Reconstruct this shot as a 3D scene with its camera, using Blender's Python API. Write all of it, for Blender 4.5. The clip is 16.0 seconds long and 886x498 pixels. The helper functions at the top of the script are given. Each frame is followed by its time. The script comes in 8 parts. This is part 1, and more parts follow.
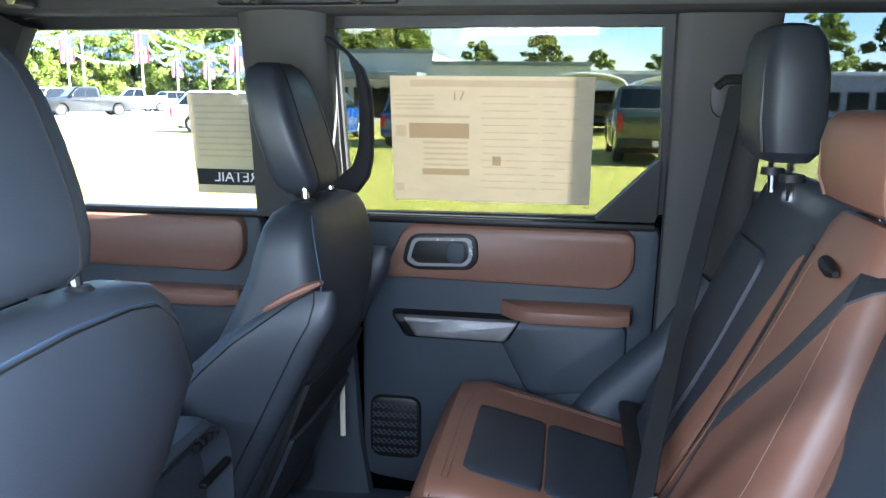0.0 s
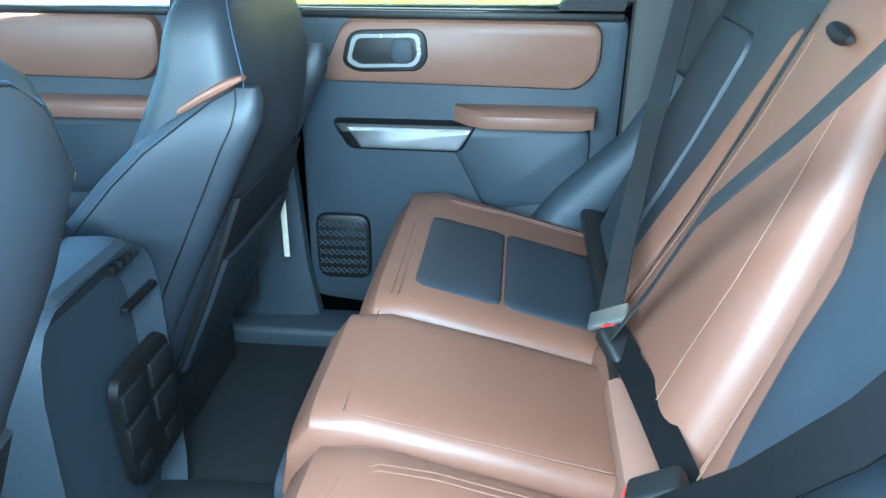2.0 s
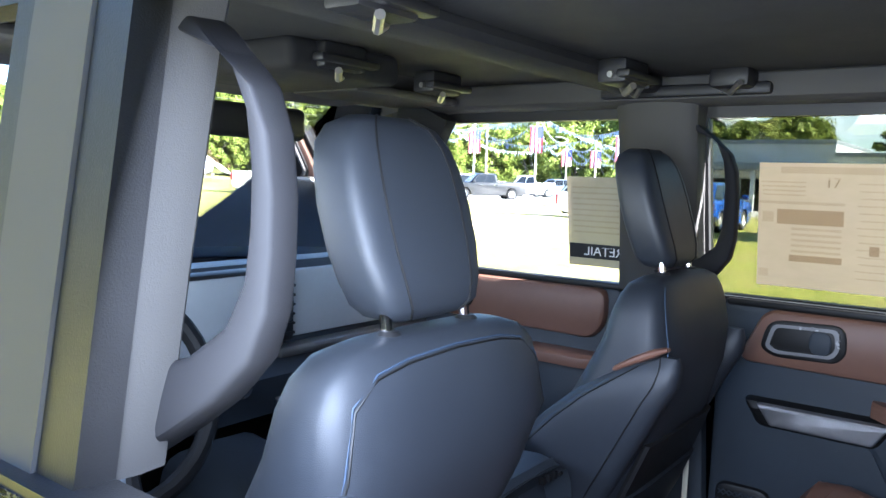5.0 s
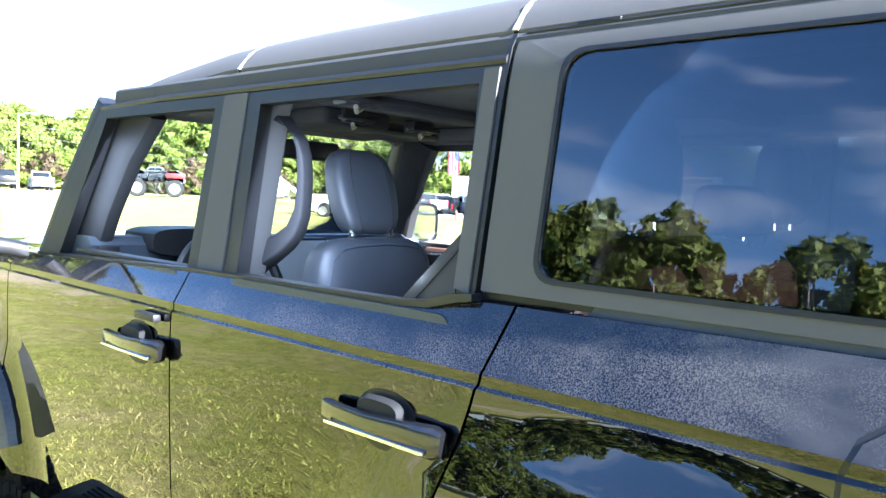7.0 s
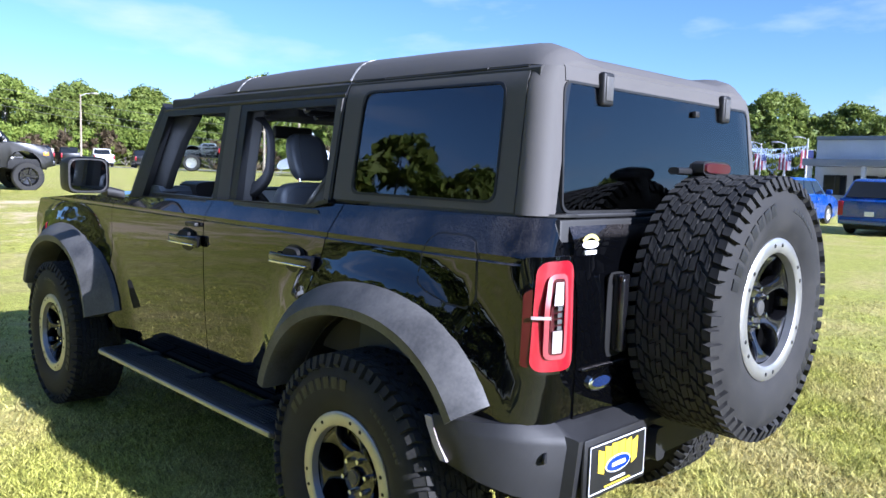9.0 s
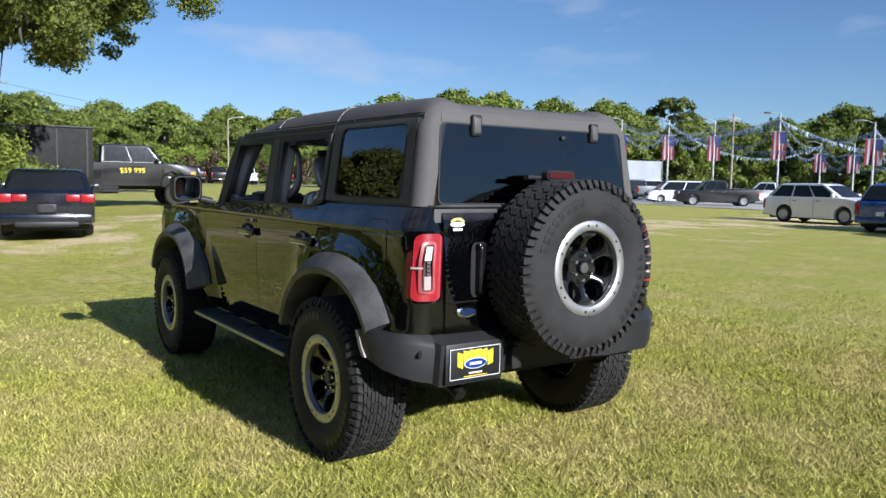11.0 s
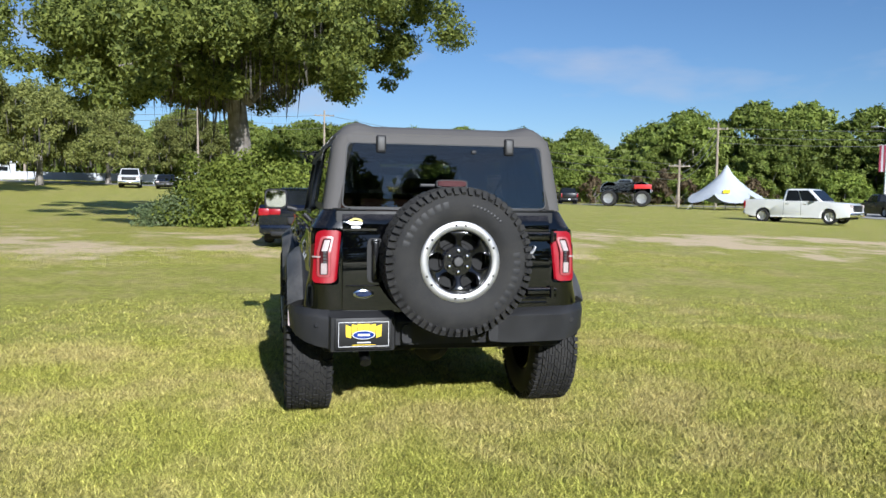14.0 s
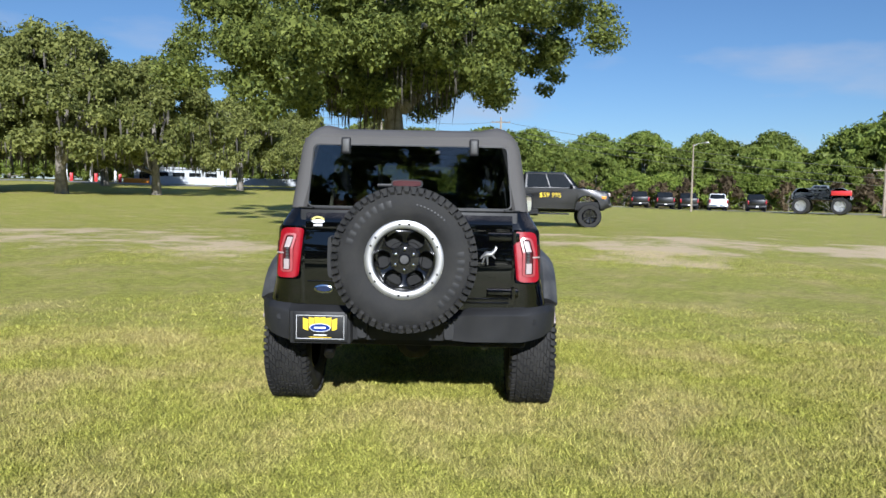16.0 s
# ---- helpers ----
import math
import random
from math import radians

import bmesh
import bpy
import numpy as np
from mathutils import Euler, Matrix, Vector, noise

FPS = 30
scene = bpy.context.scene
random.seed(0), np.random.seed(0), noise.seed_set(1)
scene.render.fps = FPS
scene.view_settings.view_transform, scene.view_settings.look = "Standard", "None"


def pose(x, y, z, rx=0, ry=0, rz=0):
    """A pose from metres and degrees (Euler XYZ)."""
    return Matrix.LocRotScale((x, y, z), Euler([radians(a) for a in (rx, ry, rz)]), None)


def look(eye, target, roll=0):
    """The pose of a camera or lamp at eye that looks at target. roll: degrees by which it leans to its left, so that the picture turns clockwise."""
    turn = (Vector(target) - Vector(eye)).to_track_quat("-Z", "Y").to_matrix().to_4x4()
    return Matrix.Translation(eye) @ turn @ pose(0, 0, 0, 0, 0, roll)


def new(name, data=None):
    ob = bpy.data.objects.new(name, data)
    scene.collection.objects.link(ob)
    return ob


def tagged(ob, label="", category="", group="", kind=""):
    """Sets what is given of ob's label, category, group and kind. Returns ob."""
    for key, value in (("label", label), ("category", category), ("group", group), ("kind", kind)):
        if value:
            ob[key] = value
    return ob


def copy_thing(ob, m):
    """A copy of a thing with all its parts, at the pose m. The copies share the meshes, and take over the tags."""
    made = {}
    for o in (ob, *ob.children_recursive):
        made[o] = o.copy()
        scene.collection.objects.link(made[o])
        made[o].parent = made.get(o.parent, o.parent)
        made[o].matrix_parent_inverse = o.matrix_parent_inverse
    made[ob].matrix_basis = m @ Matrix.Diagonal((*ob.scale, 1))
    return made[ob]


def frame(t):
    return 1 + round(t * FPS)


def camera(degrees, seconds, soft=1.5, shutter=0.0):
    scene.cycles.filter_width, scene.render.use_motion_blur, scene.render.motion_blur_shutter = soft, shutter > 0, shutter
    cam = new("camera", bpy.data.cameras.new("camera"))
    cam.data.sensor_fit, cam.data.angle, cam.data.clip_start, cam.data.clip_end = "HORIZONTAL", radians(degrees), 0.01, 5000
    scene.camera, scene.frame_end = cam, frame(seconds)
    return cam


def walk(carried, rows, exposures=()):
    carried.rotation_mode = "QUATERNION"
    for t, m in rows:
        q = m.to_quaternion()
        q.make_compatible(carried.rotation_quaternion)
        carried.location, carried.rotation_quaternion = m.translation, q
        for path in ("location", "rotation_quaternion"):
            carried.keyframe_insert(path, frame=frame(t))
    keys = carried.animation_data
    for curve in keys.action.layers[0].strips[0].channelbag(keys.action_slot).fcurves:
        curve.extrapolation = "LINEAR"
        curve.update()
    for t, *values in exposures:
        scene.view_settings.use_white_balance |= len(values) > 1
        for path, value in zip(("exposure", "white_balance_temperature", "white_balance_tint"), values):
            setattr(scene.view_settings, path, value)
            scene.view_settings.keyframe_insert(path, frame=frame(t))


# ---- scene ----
cam = camera(59.7, 16.0)
PATH = [
    (0, (-0.939, 0.612, 1.602), (0.997, 0.925, 1.212), 0.6),
    (0.5, (-0.855, 0.616, 1.576), (1.054, 0.831, 1.022), 0.5),
    (1, (-0.839, 0.609, 1.558), (1.033, 0.775, 0.873), 0.5),
    (1.5, (-0.816, 0.62, 1.527), (1.016, 0.77, 0.738), 0.7),
    (2, (-0.811, 0.623, 1.521), (1.009, 0.797, 0.711), 0.2),
    (2.5, (-0.841, 0.616, 1.55), (1.049, 0.844, 0.938), -0.1),
    (3, (-0.874, 0.583, 1.583), (1.032, 0.984, 1.127), 0.2),
    (3.5, (-0.905, 0.589, 1.581), (0.932, 1.278, 1.192), 0.5),
    (4, (-0.953, 0.601, 1.583), (0.783, 1.537, 1.246), 0.8),
    (4.5, (-0.974, 0.591, 1.578), (0.667, 1.702, 1.307), 1.2),
    (4.7, (-0.996, 0.58, 1.589), (0.626, 1.727, 1.359), 1.5),
    (6.8, (-1.715, -0.317, 1.570), (-0.217, 1.002, 1.448), 2.1),
    (7, (-1.771, -0.448, 1.531), (-0.287, 0.887, 1.404), 2.4),
    (7.5, (-1.915, -0.829, 1.499), (-0.452, 0.526, 1.349), 2.7),
    (8, (-2.133, -1.209, 1.515), (-0.689, 0.163, 1.340), 2.2),
    (8.5, (-2.304, -1.647, 1.494), (-0.883, -0.254, 1.305), 2.1),
    (9, (-2.522, -2.035, 1.498), (-1.130, -0.614, 1.298), 1.9),
    (9.5, (-2.643, -2.457, 1.481), (-1.292, -0.996, 1.273), 1.8),
    (10, (-2.750, -2.854, 1.522), (-1.457, -1.345, 1.302), 1.4),
    (10.2, (-2.793, -3.016, 1.513), (-1.528, -1.481, 1.304), 1.4),
    (12.3, (-2.232, -4.632, 1.490), (-1.383, -2.829, 1.328), 0.6),
    (12.5, (-2.101, -4.733, 1.492), (-1.301, -2.907, 1.329), 0.8),
    (13, (-1.775, -5.039, 1.491), (-1.106, -3.160, 1.337), 1.1),
    (13.5, (-1.402, -5.207, 1.474), (-0.859, -3.287, 1.329), 1.1),
    (14, (-1.047, -5.326, 1.461), (-0.621, -3.377, 1.325), 0.8),
    (14.5, (-0.714, -5.397, 1.462), (-0.395, -3.428, 1.331), 0.6),
    (15, (-0.418, -5.425, 1.448), (-0.214, -3.439, 1.326), 0.3),
    (15.5, (-0.035, -5.537, 1.449), (0.039, -3.542, 1.329), 0.6),
    (16, (0.336, -5.534, 1.444), (0.289, -3.538, 1.316), 1.1),
]
EXPOSURES = [(0, 4.15, 5600, 10), (0.7, 4.65, 5200, 4), (1.3, 5.3, 5050, -2), (1.9, 5.55, 4850, -13), (2.4, 5.65, 5050, -12), (3.0, 4.95, 5400, 4), (4.0, 4.25, 5600, 13), (4.7, 3.95, 5600, 15), (6.8, 3.5, 5250, 13), (7.5, 3.45, 5300, 14), (8.0, 3.15, 5350, 16), (8.5, 2.3, 5050, 17), (9.0, 1.5, 5100, 19), (9.6, 1.15, 5350, 19), (10.2, 0.85, 5500, 15), (12.5, 0.6, 5600, 11), (16, 0.48, 5480, 11)]
walk(cam, [(t, look(eye, target, roll)) for t, eye, target, roll in PATH], EXPOSURES)

# ---- world ----
SUN_AZ, SUN_EL = 174.0, 25.0          # degrees, clockwise from +y; height
sun_way = Vector((math.sin(radians(SUN_AZ)) * math.cos(radians(SUN_EL)), math.cos(radians(SUN_AZ)) * math.cos(radians(SUN_EL)), math.sin(radians(SUN_EL))))
sun = new("sun", bpy.data.lights.new("sun", "SUN"))
sun.data.energy, sun.data.angle, sun.data.color = 5.0, radians(0.55), (1.0, 0.93, 0.82)
sun.matrix_world = look(sun_way * 50, (0, 0, 0))
world = bpy.data.worlds.new("sky")
scene.world = world
world.use_nodes = True


def build_sky():
    nt = world.node_tree
    nt.nodes.clear()
    out, bg = nt.nodes.new("ShaderNodeOutputWorld"), nt.nodes.new("ShaderNodeBackground")
    sky = nt.nodes.new("ShaderNodeTexSky")
    sky.sky_type, sky.sun_disc = "NISHITA", False
    sky.sun_elevation, sky.sun_rotation = radians(SUN_EL), radians(SUN_AZ)
    sky.air_density, sky.dust_density, sky.ozone_density = 0.95, 0.1, 4.0
    tc = nt.nodes.new("ShaderNodeTexCoord")
    mp = nt.nodes.new("ShaderNodeMapping")
    mp.inputs["Scale"].default_value = (1.0, 1.0, 3.6)
    no = nt.nodes.new("ShaderNodeTexNoise")
    no.inputs["Scale"].default_value, no.inputs["Detail"].default_value, no.inputs["Roughness"].default_value = 3.4, 7, 0.52
    ramp = nt.nodes.new("ShaderNodeValToRGB")
    ramp.color_ramp.elements[0].position, ramp.color_ramp.elements[1].position = 0.53, 0.72
    mix = nt.nodes.new("ShaderNodeMixRGB")
    mix.inputs["Color2"].default_value = (6.2, 6.4, 6.9, 1)
    amount = nt.nodes.new("ShaderNodeMath")
    amount.operation = "MULTIPLY"
    amount.inputs[1].default_value = 0.62
    L = nt.links.new
    L(tc.outputs["Generated"], mp.inputs["Vector"])
    L(mp.outputs["Vector"], no.inputs["Vector"])
    L(no.outputs["Fac"], ramp.inputs["Fac"])
    L(ramp.outputs["Color"], amount.inputs[0])
    L(amount.outputs[0], mix.inputs["Fac"])
    L(sky.outputs["Color"], mix.inputs["Color1"])
    L(mix.outputs["Color"], bg.inputs["Color"])
    bg.inputs["Strength"].default_value = 0.062
    L(bg.outputs["Background"], out.inputs["Surface"])


build_sky()


def window_fill_lamp(y0, y1, z0, z1, watts):
    """Added lamp in an open side window, lifting the cabin above the sky's light."""
    lamp = new("window_fill_lamp", bpy.data.lights.new("window_fill_lamp", "AREA"))
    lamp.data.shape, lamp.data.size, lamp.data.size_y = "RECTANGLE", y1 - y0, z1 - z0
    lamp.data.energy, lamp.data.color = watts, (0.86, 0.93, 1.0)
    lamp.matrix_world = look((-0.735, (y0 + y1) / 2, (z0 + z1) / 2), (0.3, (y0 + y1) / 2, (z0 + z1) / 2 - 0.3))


window_fill_lamp(0.52, 1.06, 1.38, 1.70, 1.0)
window_fill_lamp(1.40, 2.00, 1.38, 1.68, 0.47)


# ---- materials ----
def mat(name, color, rough=0.5, metal=0.0, spread=0.15, scale=8.0, bump=0.0, bump_scale=120.0, coat=0.0, fine=0.0, spec=0.5, second=None, emit=0.0, bump_kind="noise"):
    """A surface with variation at two scales, relief and, where wanted, a second colour in patches."""
    m = bpy.data.materials.new(name)
    m.use_nodes = True
    nt = m.node_tree
    p = nt.nodes["Principled BSDF"]
    L = nt.links.new
    tc = nt.nodes.new("ShaderNodeTexCoord")
    big, small = nt.nodes.new("ShaderNodeTexNoise"), nt.nodes.new("ShaderNodeTexNoise")
    big.inputs["Scale"].default_value, big.inputs["Detail"].default_value = scale, 5
    small.inputs["Scale"].default_value, small.inputs["Detail"].default_value = scale * 14, 3
    L(tc.outputs["Object"], big.inputs["Vector"])
    L(tc.outputs["Object"], small.inputs["Vector"])
    add = nt.nodes.new("ShaderNodeMath")
    add.operation = "MULTIPLY_ADD"
    add.inputs[1].default_value = 0.35
    L(small.outputs["Fac"], add.inputs[0])
    L(big.outputs["Fac"], add.inputs[2])
    ramp = nt.nodes.new("ShaderNodeValToRGB")
    c = color
    two = second or tuple(min(1, v * (1 + spread)) for v in c)
    ramp.color_ramp.elements[0].color = (*[v * (1 - spread) for v in c], 1)
    ramp.color_ramp.elements[1].color = (*two, 1)
    ramp.color_ramp.elements[0].position, ramp.color_ramp.elements[1].position = 0.42, 0.95
    L(add.outputs[0], ramp.inputs["Fac"])
    L(ramp.outputs["Color"], p.inputs["Base Color"])
    p.inputs["Metallic"].default_value = metal
    p.inputs["Coat Weight"].default_value = coat
    p.inputs["Coat Roughness"].default_value = 0.03
    p.inputs["Specular IOR Level"].default_value = spec
    rr = nt.nodes.new("ShaderNodeMapRange")
    rr.inputs["To Min"].default_value, rr.inputs["To Max"].default_value = max(0.02, rough - 0.25 * rough), min(1, rough + 0.25 * rough)
    L(add.outputs[0], rr.inputs["Value"])
    L(rr.outputs["Result"], p.inputs["Roughness"])
    if bump:
        b = nt.nodes.new("ShaderNodeBump")
        b.inputs["Strength"].default_value, b.inputs["Distance"].default_value = bump, 0.002
        if bump_kind == "grain":
            n = nt.nodes.new("ShaderNodeTexVoronoi")
            n.inputs["Scale"].default_value = bump_scale
            L(n.outputs["Distance"], b.inputs["Height"])
        else:
            n = nt.nodes.new("ShaderNodeTexNoise")
            n.inputs["Scale"].default_value, n.inputs["Detail"].default_value = bump_scale, 4
            L(n.outputs["Fac"], b.inputs["Height"])
        L(tc.outputs["Object"], n.inputs["Vector"])
        L(b.outputs["Normal"], p.inputs["Normal"])
    if emit:
        p.inputs["Emission Color"].default_value = (*color, 1)
        p.inputs["Emission Strength"].default_value = emit
    return m


def glass(name, tint, gloss=1.5, rough=0.0):
    """A pane: tinted see-through with a mirror-like surface."""
    m = bpy.data.materials.new(name)
    m.use_nodes = True
    nt = m.node_tree
    nt.nodes.clear()
    out, mix = nt.nodes.new("ShaderNodeOutputMaterial"), nt.nodes.new("ShaderNodeMixShader")
    tr, gl, fr = nt.nodes.new("ShaderNodeBsdfTransparent"), nt.nodes.new("ShaderNodeBsdfGlossy"), nt.nodes.new("ShaderNodeFresnel")
    tr.inputs["Color"].default_value = (*tint, 1)
    gl.inputs["Roughness"].default_value = rough
    fr.inputs["IOR"].default_value = gloss
    L = nt.links.new
    L(fr.outputs["Fac"], mix.inputs["Fac"])
    L(tr.outputs["BSDF"], mix.inputs[1])
    L(gl.outputs["BSDF"], mix.inputs[2])
    L(mix.outputs["Shader"], out.inputs["Surface"])
    return m


def leaf_mat(name, a, b, shine=0.6):
    """Foliage that lets some light through, its colour changing from leaf to leaf."""
    m = bpy.data.materials.new(name)
    m.use_nodes = True
    nt = m.node_tree
    p = nt.nodes["Principled BSDF"]
    geo, ramp = nt.nodes.new("ShaderNodeNewGeometry"), nt.nodes.new("ShaderNodeValToRGB")
    ramp.color_ramp.elements[0].color, ramp.color_ramp.elements[1].color = (*a, 1), (*b, 1)
    obi = nt.nodes.new("ShaderNodeObjectInfo")
    hsv = nt.nodes.new("ShaderNodeHueSaturation")
    mr = nt.nodes.new("ShaderNodeMapRange")
    mr.inputs["To Min"].default_value, mr.inputs["To Max"].default_value = 0.75, 1.2
    L = nt.links.new
    L(geo.outputs["Random Per Island"], ramp.inputs["Fac"])
    L(ramp.outputs["Color"], hsv.inputs["Color"])
    L(obi.outputs["Random"], mr.inputs["Value"])
    L(mr.outputs["Result"], hsv.inputs["Value"])
    L(hsv.outputs["Color"], p.inputs["Base Color"])
    p.inputs["Roughness"].default_value = shine
    p.inputs["Specular IOR Level"].default_value = 0.2
    tl, mx, out = nt.nodes.new("ShaderNodeBsdfTranslucent"), nt.nodes.new("ShaderNodeMixShader"), nt.nodes["Material Output"]
    L(hsv.outputs["Color"], tl.inputs["Color"])
    mx.inputs["Fac"].default_value = 0.34
    L(p.outputs["BSDF"], mx.inputs[1])
    L(tl.outputs["BSDF"], mx.inputs[2])
    L(mx.outputs["Shader"], out.inputs["Surface"])
    return m


def dusty_paint(name, color):
    """Glossy car paint with a film of dust specks and water spots on its upper faces."""
    m = mat(name, color, rough=0.5, coat=1.0, spread=0.1, scale=3.0, spec=0.0)
    nt = m.node_tree
    p = nt.nodes["Principled BSDF"]
    p.inputs["Coat Roughness"].default_value = 0.015
    p.inputs["Coat IOR"].default_value = 1.6
    L = nt.links.new
    tc = [n for n in nt.nodes if n.type == "TEX_COORD"][0]
    spots, cloud = nt.nodes.new("ShaderNodeTexNoise"), nt.nodes.new("ShaderNodeTexNoise")
    spots.inputs["Scale"].default_value, spots.inputs["Detail"].default_value = 420, 3
    cloud.inputs["Scale"].default_value, cloud.inputs["Detail"].default_value = 4.5, 4
    L(tc.outputs["Object"], spots.inputs["Vector"])
    L(tc.outputs["Object"], cloud.inputs["Vector"])
    geo, sep = nt.nodes.new("ShaderNodeNewGeometry"), nt.nodes.new("ShaderNodeSeparateXYZ")
    L(geo.outputs["Normal"], sep.inputs["Vector"])
    up = nt.nodes.new("ShaderNodeMapRange")
    up.inputs["From Min"].default_value, up.inputs["From Max"].default_value = 0.30, 0.62
    L(sep.outputs["Z"], up.inputs["Value"])
    r1, r2 = nt.nodes.new("ShaderNodeMapRange"), nt.nodes.new("ShaderNodeMapRange")
    r1.inputs["From Min"].default_value, r1.inputs["From Max"].default_value = 0.40, 0.66
    r2.inputs["From Min"].default_value, r2.inputs["From Max"].default_value = 0.30, 0.60
    L(spots.outputs["Fac"], r1.inputs["Value"])
    L(cloud.outputs["Fac"], r2.inputs["Value"])
    a, b = nt.nodes.new("ShaderNodeMath"), nt.nodes.new("ShaderNodeMath")
    a.operation = b.operation = "MULTIPLY"
    L(r1.outputs["Result"], a.inputs[0])
    L(r2.outputs["Result"], a.inputs[1])
    L(a.outputs[0], b.inputs[0])
    L(up.outputs["Result"], b.inputs[1])
    old = p.inputs["Base Color"].links[0].from_socket
    mix = nt.nodes.new("ShaderNodeMixRGB")
    mix.inputs["Color2"].default_value = (0.15, 0.135, 0.13, 1)
    L(b.outputs[0], mix.inputs["Fac"])
    L(old, mix.inputs["Color1"])
    L(mix.outputs["Color"], p.inputs["Base Color"])
    cw = nt.nodes.new("ShaderNodeMapRange")
    cw.inputs["To Min"].default_value, cw.inputs["To Max"].default_value = 1.0, 0.5
    L(b.outputs[0], cw.inputs["Value"])
    L(cw.outputs["Result"], p.inputs["Coat Weight"])
    return m


PAINT = dusty_paint("black_paint", (0.0011, 0.0012, 0.0016))
HARDTOP = mat("moulded_grey_roof", (0.098, 0.093, 0.090), 0.68, spec=0.3, spread=0.08, scale=3, bump=0.12, bump_scale=700)
TRIM = mat("black_grained_plastic", (0.012, 0.012, 0.013), 0.48, spread=0.2, scale=5, bump=0.2, bump_scale=500)
FLARE = mat("weathered_black_plastic", (0.040, 0.040, 0.041), 0.5, spread=0.3, scale=6, bump=0.15, bump_scale=400, second=(0.115, 0.112, 0.108))
DARK = mat("underbody_black", (0.008, 0.008, 0.008), 0.7, spread=0.3)
RUBBER = mat("tyre_rubber", (0.019, 0.019, 0.0195), 0.7, spread=0.3, scale=9, spec=0.3, second=(0.036, 0.0345, 0.032), bump=0.15, bump_scale=300)
SEAL = mat("rubber_seal", (0.006, 0.006, 0.006), 0.5)
RIM = mat("gloss_black_rim", (0.006, 0.006, 0.007), 0.18, coat=0.6, spread=0.2)
ALU = mat("machined_aluminium", (0.46, 0.455, 0.45), 0.38, metal=0.85, spread=0.12, scale=12, bump=0.1, bump_scale=300)
CHROME = mat("chrome", (0.8, 0.8, 0.82), 0.08, metal=1.0, spread=0.04)
STEEL = mat("dull_steel", (0.35, 0.34, 0.32), 0.4, metal=0.9, spread=0.2)
RED_LENS = mat("red_lens", (0.30, 0.004, 0.012), 0.3, coat=0.3, spread=0.12, scale=30)
DARK_RED = mat("dark_red_lens", (0.05, 0.0008, 0.003), 0.3, coat=0.4, spread=0.1)
PALE_LENS = mat("pale_pink_lens", (0.34, 0.060, 0.065), 0.35, coat=0.2, spread=0.15, scale=30)
WHITE_LENS = mat("white_lens", (0.42, 0.35, 0.34), 0.35, coat=0.2, spread=0.1, scale=40)
TINT = glass("privacy_glass", (0.39, 0.405, 0.41), 1.85)
DOOR_TINT = glass("tinted_door_glass", (0.43, 0.44, 0.38), 1.45)
CLEAR = glass("clear_glass", (0.95, 0.97, 0.96), 1.4)
MIRROR = mat("mirror_silver", (0.5, 0.51, 0.52), 0.02, metal=1.0, spread=0.01)
LEATHER = mat("black_leather", (0.0255, 0.030, 0.038), 0.45, spread=0.15, scale=5, bump=0.12, bump_scale=900, bump_kind="grain")
BROWN = mat("saddle_leather", (0.172, 0.080, 0.051), 0.42, spread=0.1, scale=4, bump=0.1, bump_scale=900, bump_kind="grain")
BROWN_TRIM = mat("saddle_trim", (0.20, 0.105, 0.073), 0.42, spread=0.1, scale=4, bump=0.1, bump_scale=900, bump_kind="grain")
CABIN = mat("cabin_plastic_slate", (0.041, 0.051, 0.064), 0.5, spread=0.12, scale=4, bump=0.25, bump_scale=600, bump_kind="grain")
PILLAR = mat("grey_pillar_trim", (0.042, 0.0405, 0.039), 0.6, spread=0.08, scale=4, bump=0.15, bump_scale=600)
HEADLINER = mat("charcoal_headliner", (0.010, 0.010, 0.011), 0.85, spread=0.15, scale=8, bump=0.3, bump_scale=500)
BELT = mat("seat_belt_webbing", (0.013, 0.014, 0.016), 0.6, spread=0.15, scale=20, bump=0.12, bump_scale=1500)
BELT_BLACK = mat("black_webbing", (0.006, 0.006, 0.0065), 0.8, spec=0.08, spread=0.2, scale=300)
CARPET = mat("black_carpet", (0.012, 0.013, 0.015), 0.95, spread=0.4, scale=30, bump=0.8, bump_scale=350)
STITCH = mat("blue_thread", (0.03, 0.05, 0.085), 0.7)
STITCH_TAN = mat("tan_thread", (0.17, 0.085, 0.055), 0.7)
SATIN = mat("satin_metal", (0.42, 0.42, 0.43), 0.25, metal=0.6, spread=0.06)
HANDLE_GREY = mat("grey_handle", (0.016, 0.016, 0.018), 0.65, spec=0.2, spread=0.08, bump=0.1, bump_scale=600)
SILVER = mat("brushed_silver_trim", (0.45, 0.45, 0.46), 0.3, metal=0.8, spread=0.1, scale=30, bump=0.4, bump_scale=900, bump_kind="grain")
YELLOW = mat("yellow_print", (0.85, 0.62, 0.02), 0.5)
BLUE = mat("blue_enamel", (0.012, 0.04, 0.24), 0.25, coat=0.5)
WHITE = mat("white_print", (0.8, 0.8, 0.8), 0.45, spread=0.05)
RED = mat("red_plastic", (0.55, 0.02, 0.02), 0.4)


# ---- mesh helpers ----
def link_mesh(name, bm, material, smooth=35):
    me = bpy.data.meshes.new(name)
    bmesh.ops.recalc_face_normals(bm, faces=bm.faces)
    for f in bm.faces:
        f.smooth = bool(smooth)
    if smooth:
        limit = radians(smooth)
        for e in bm.edges:
            if len(e.link_faces) == 2 and e.calc_face_angle(0) > limit:
                e.smooth = False
    bm.to_mesh(me)
    bm.free()
    me.materials.append(material)
    return new(name, me)


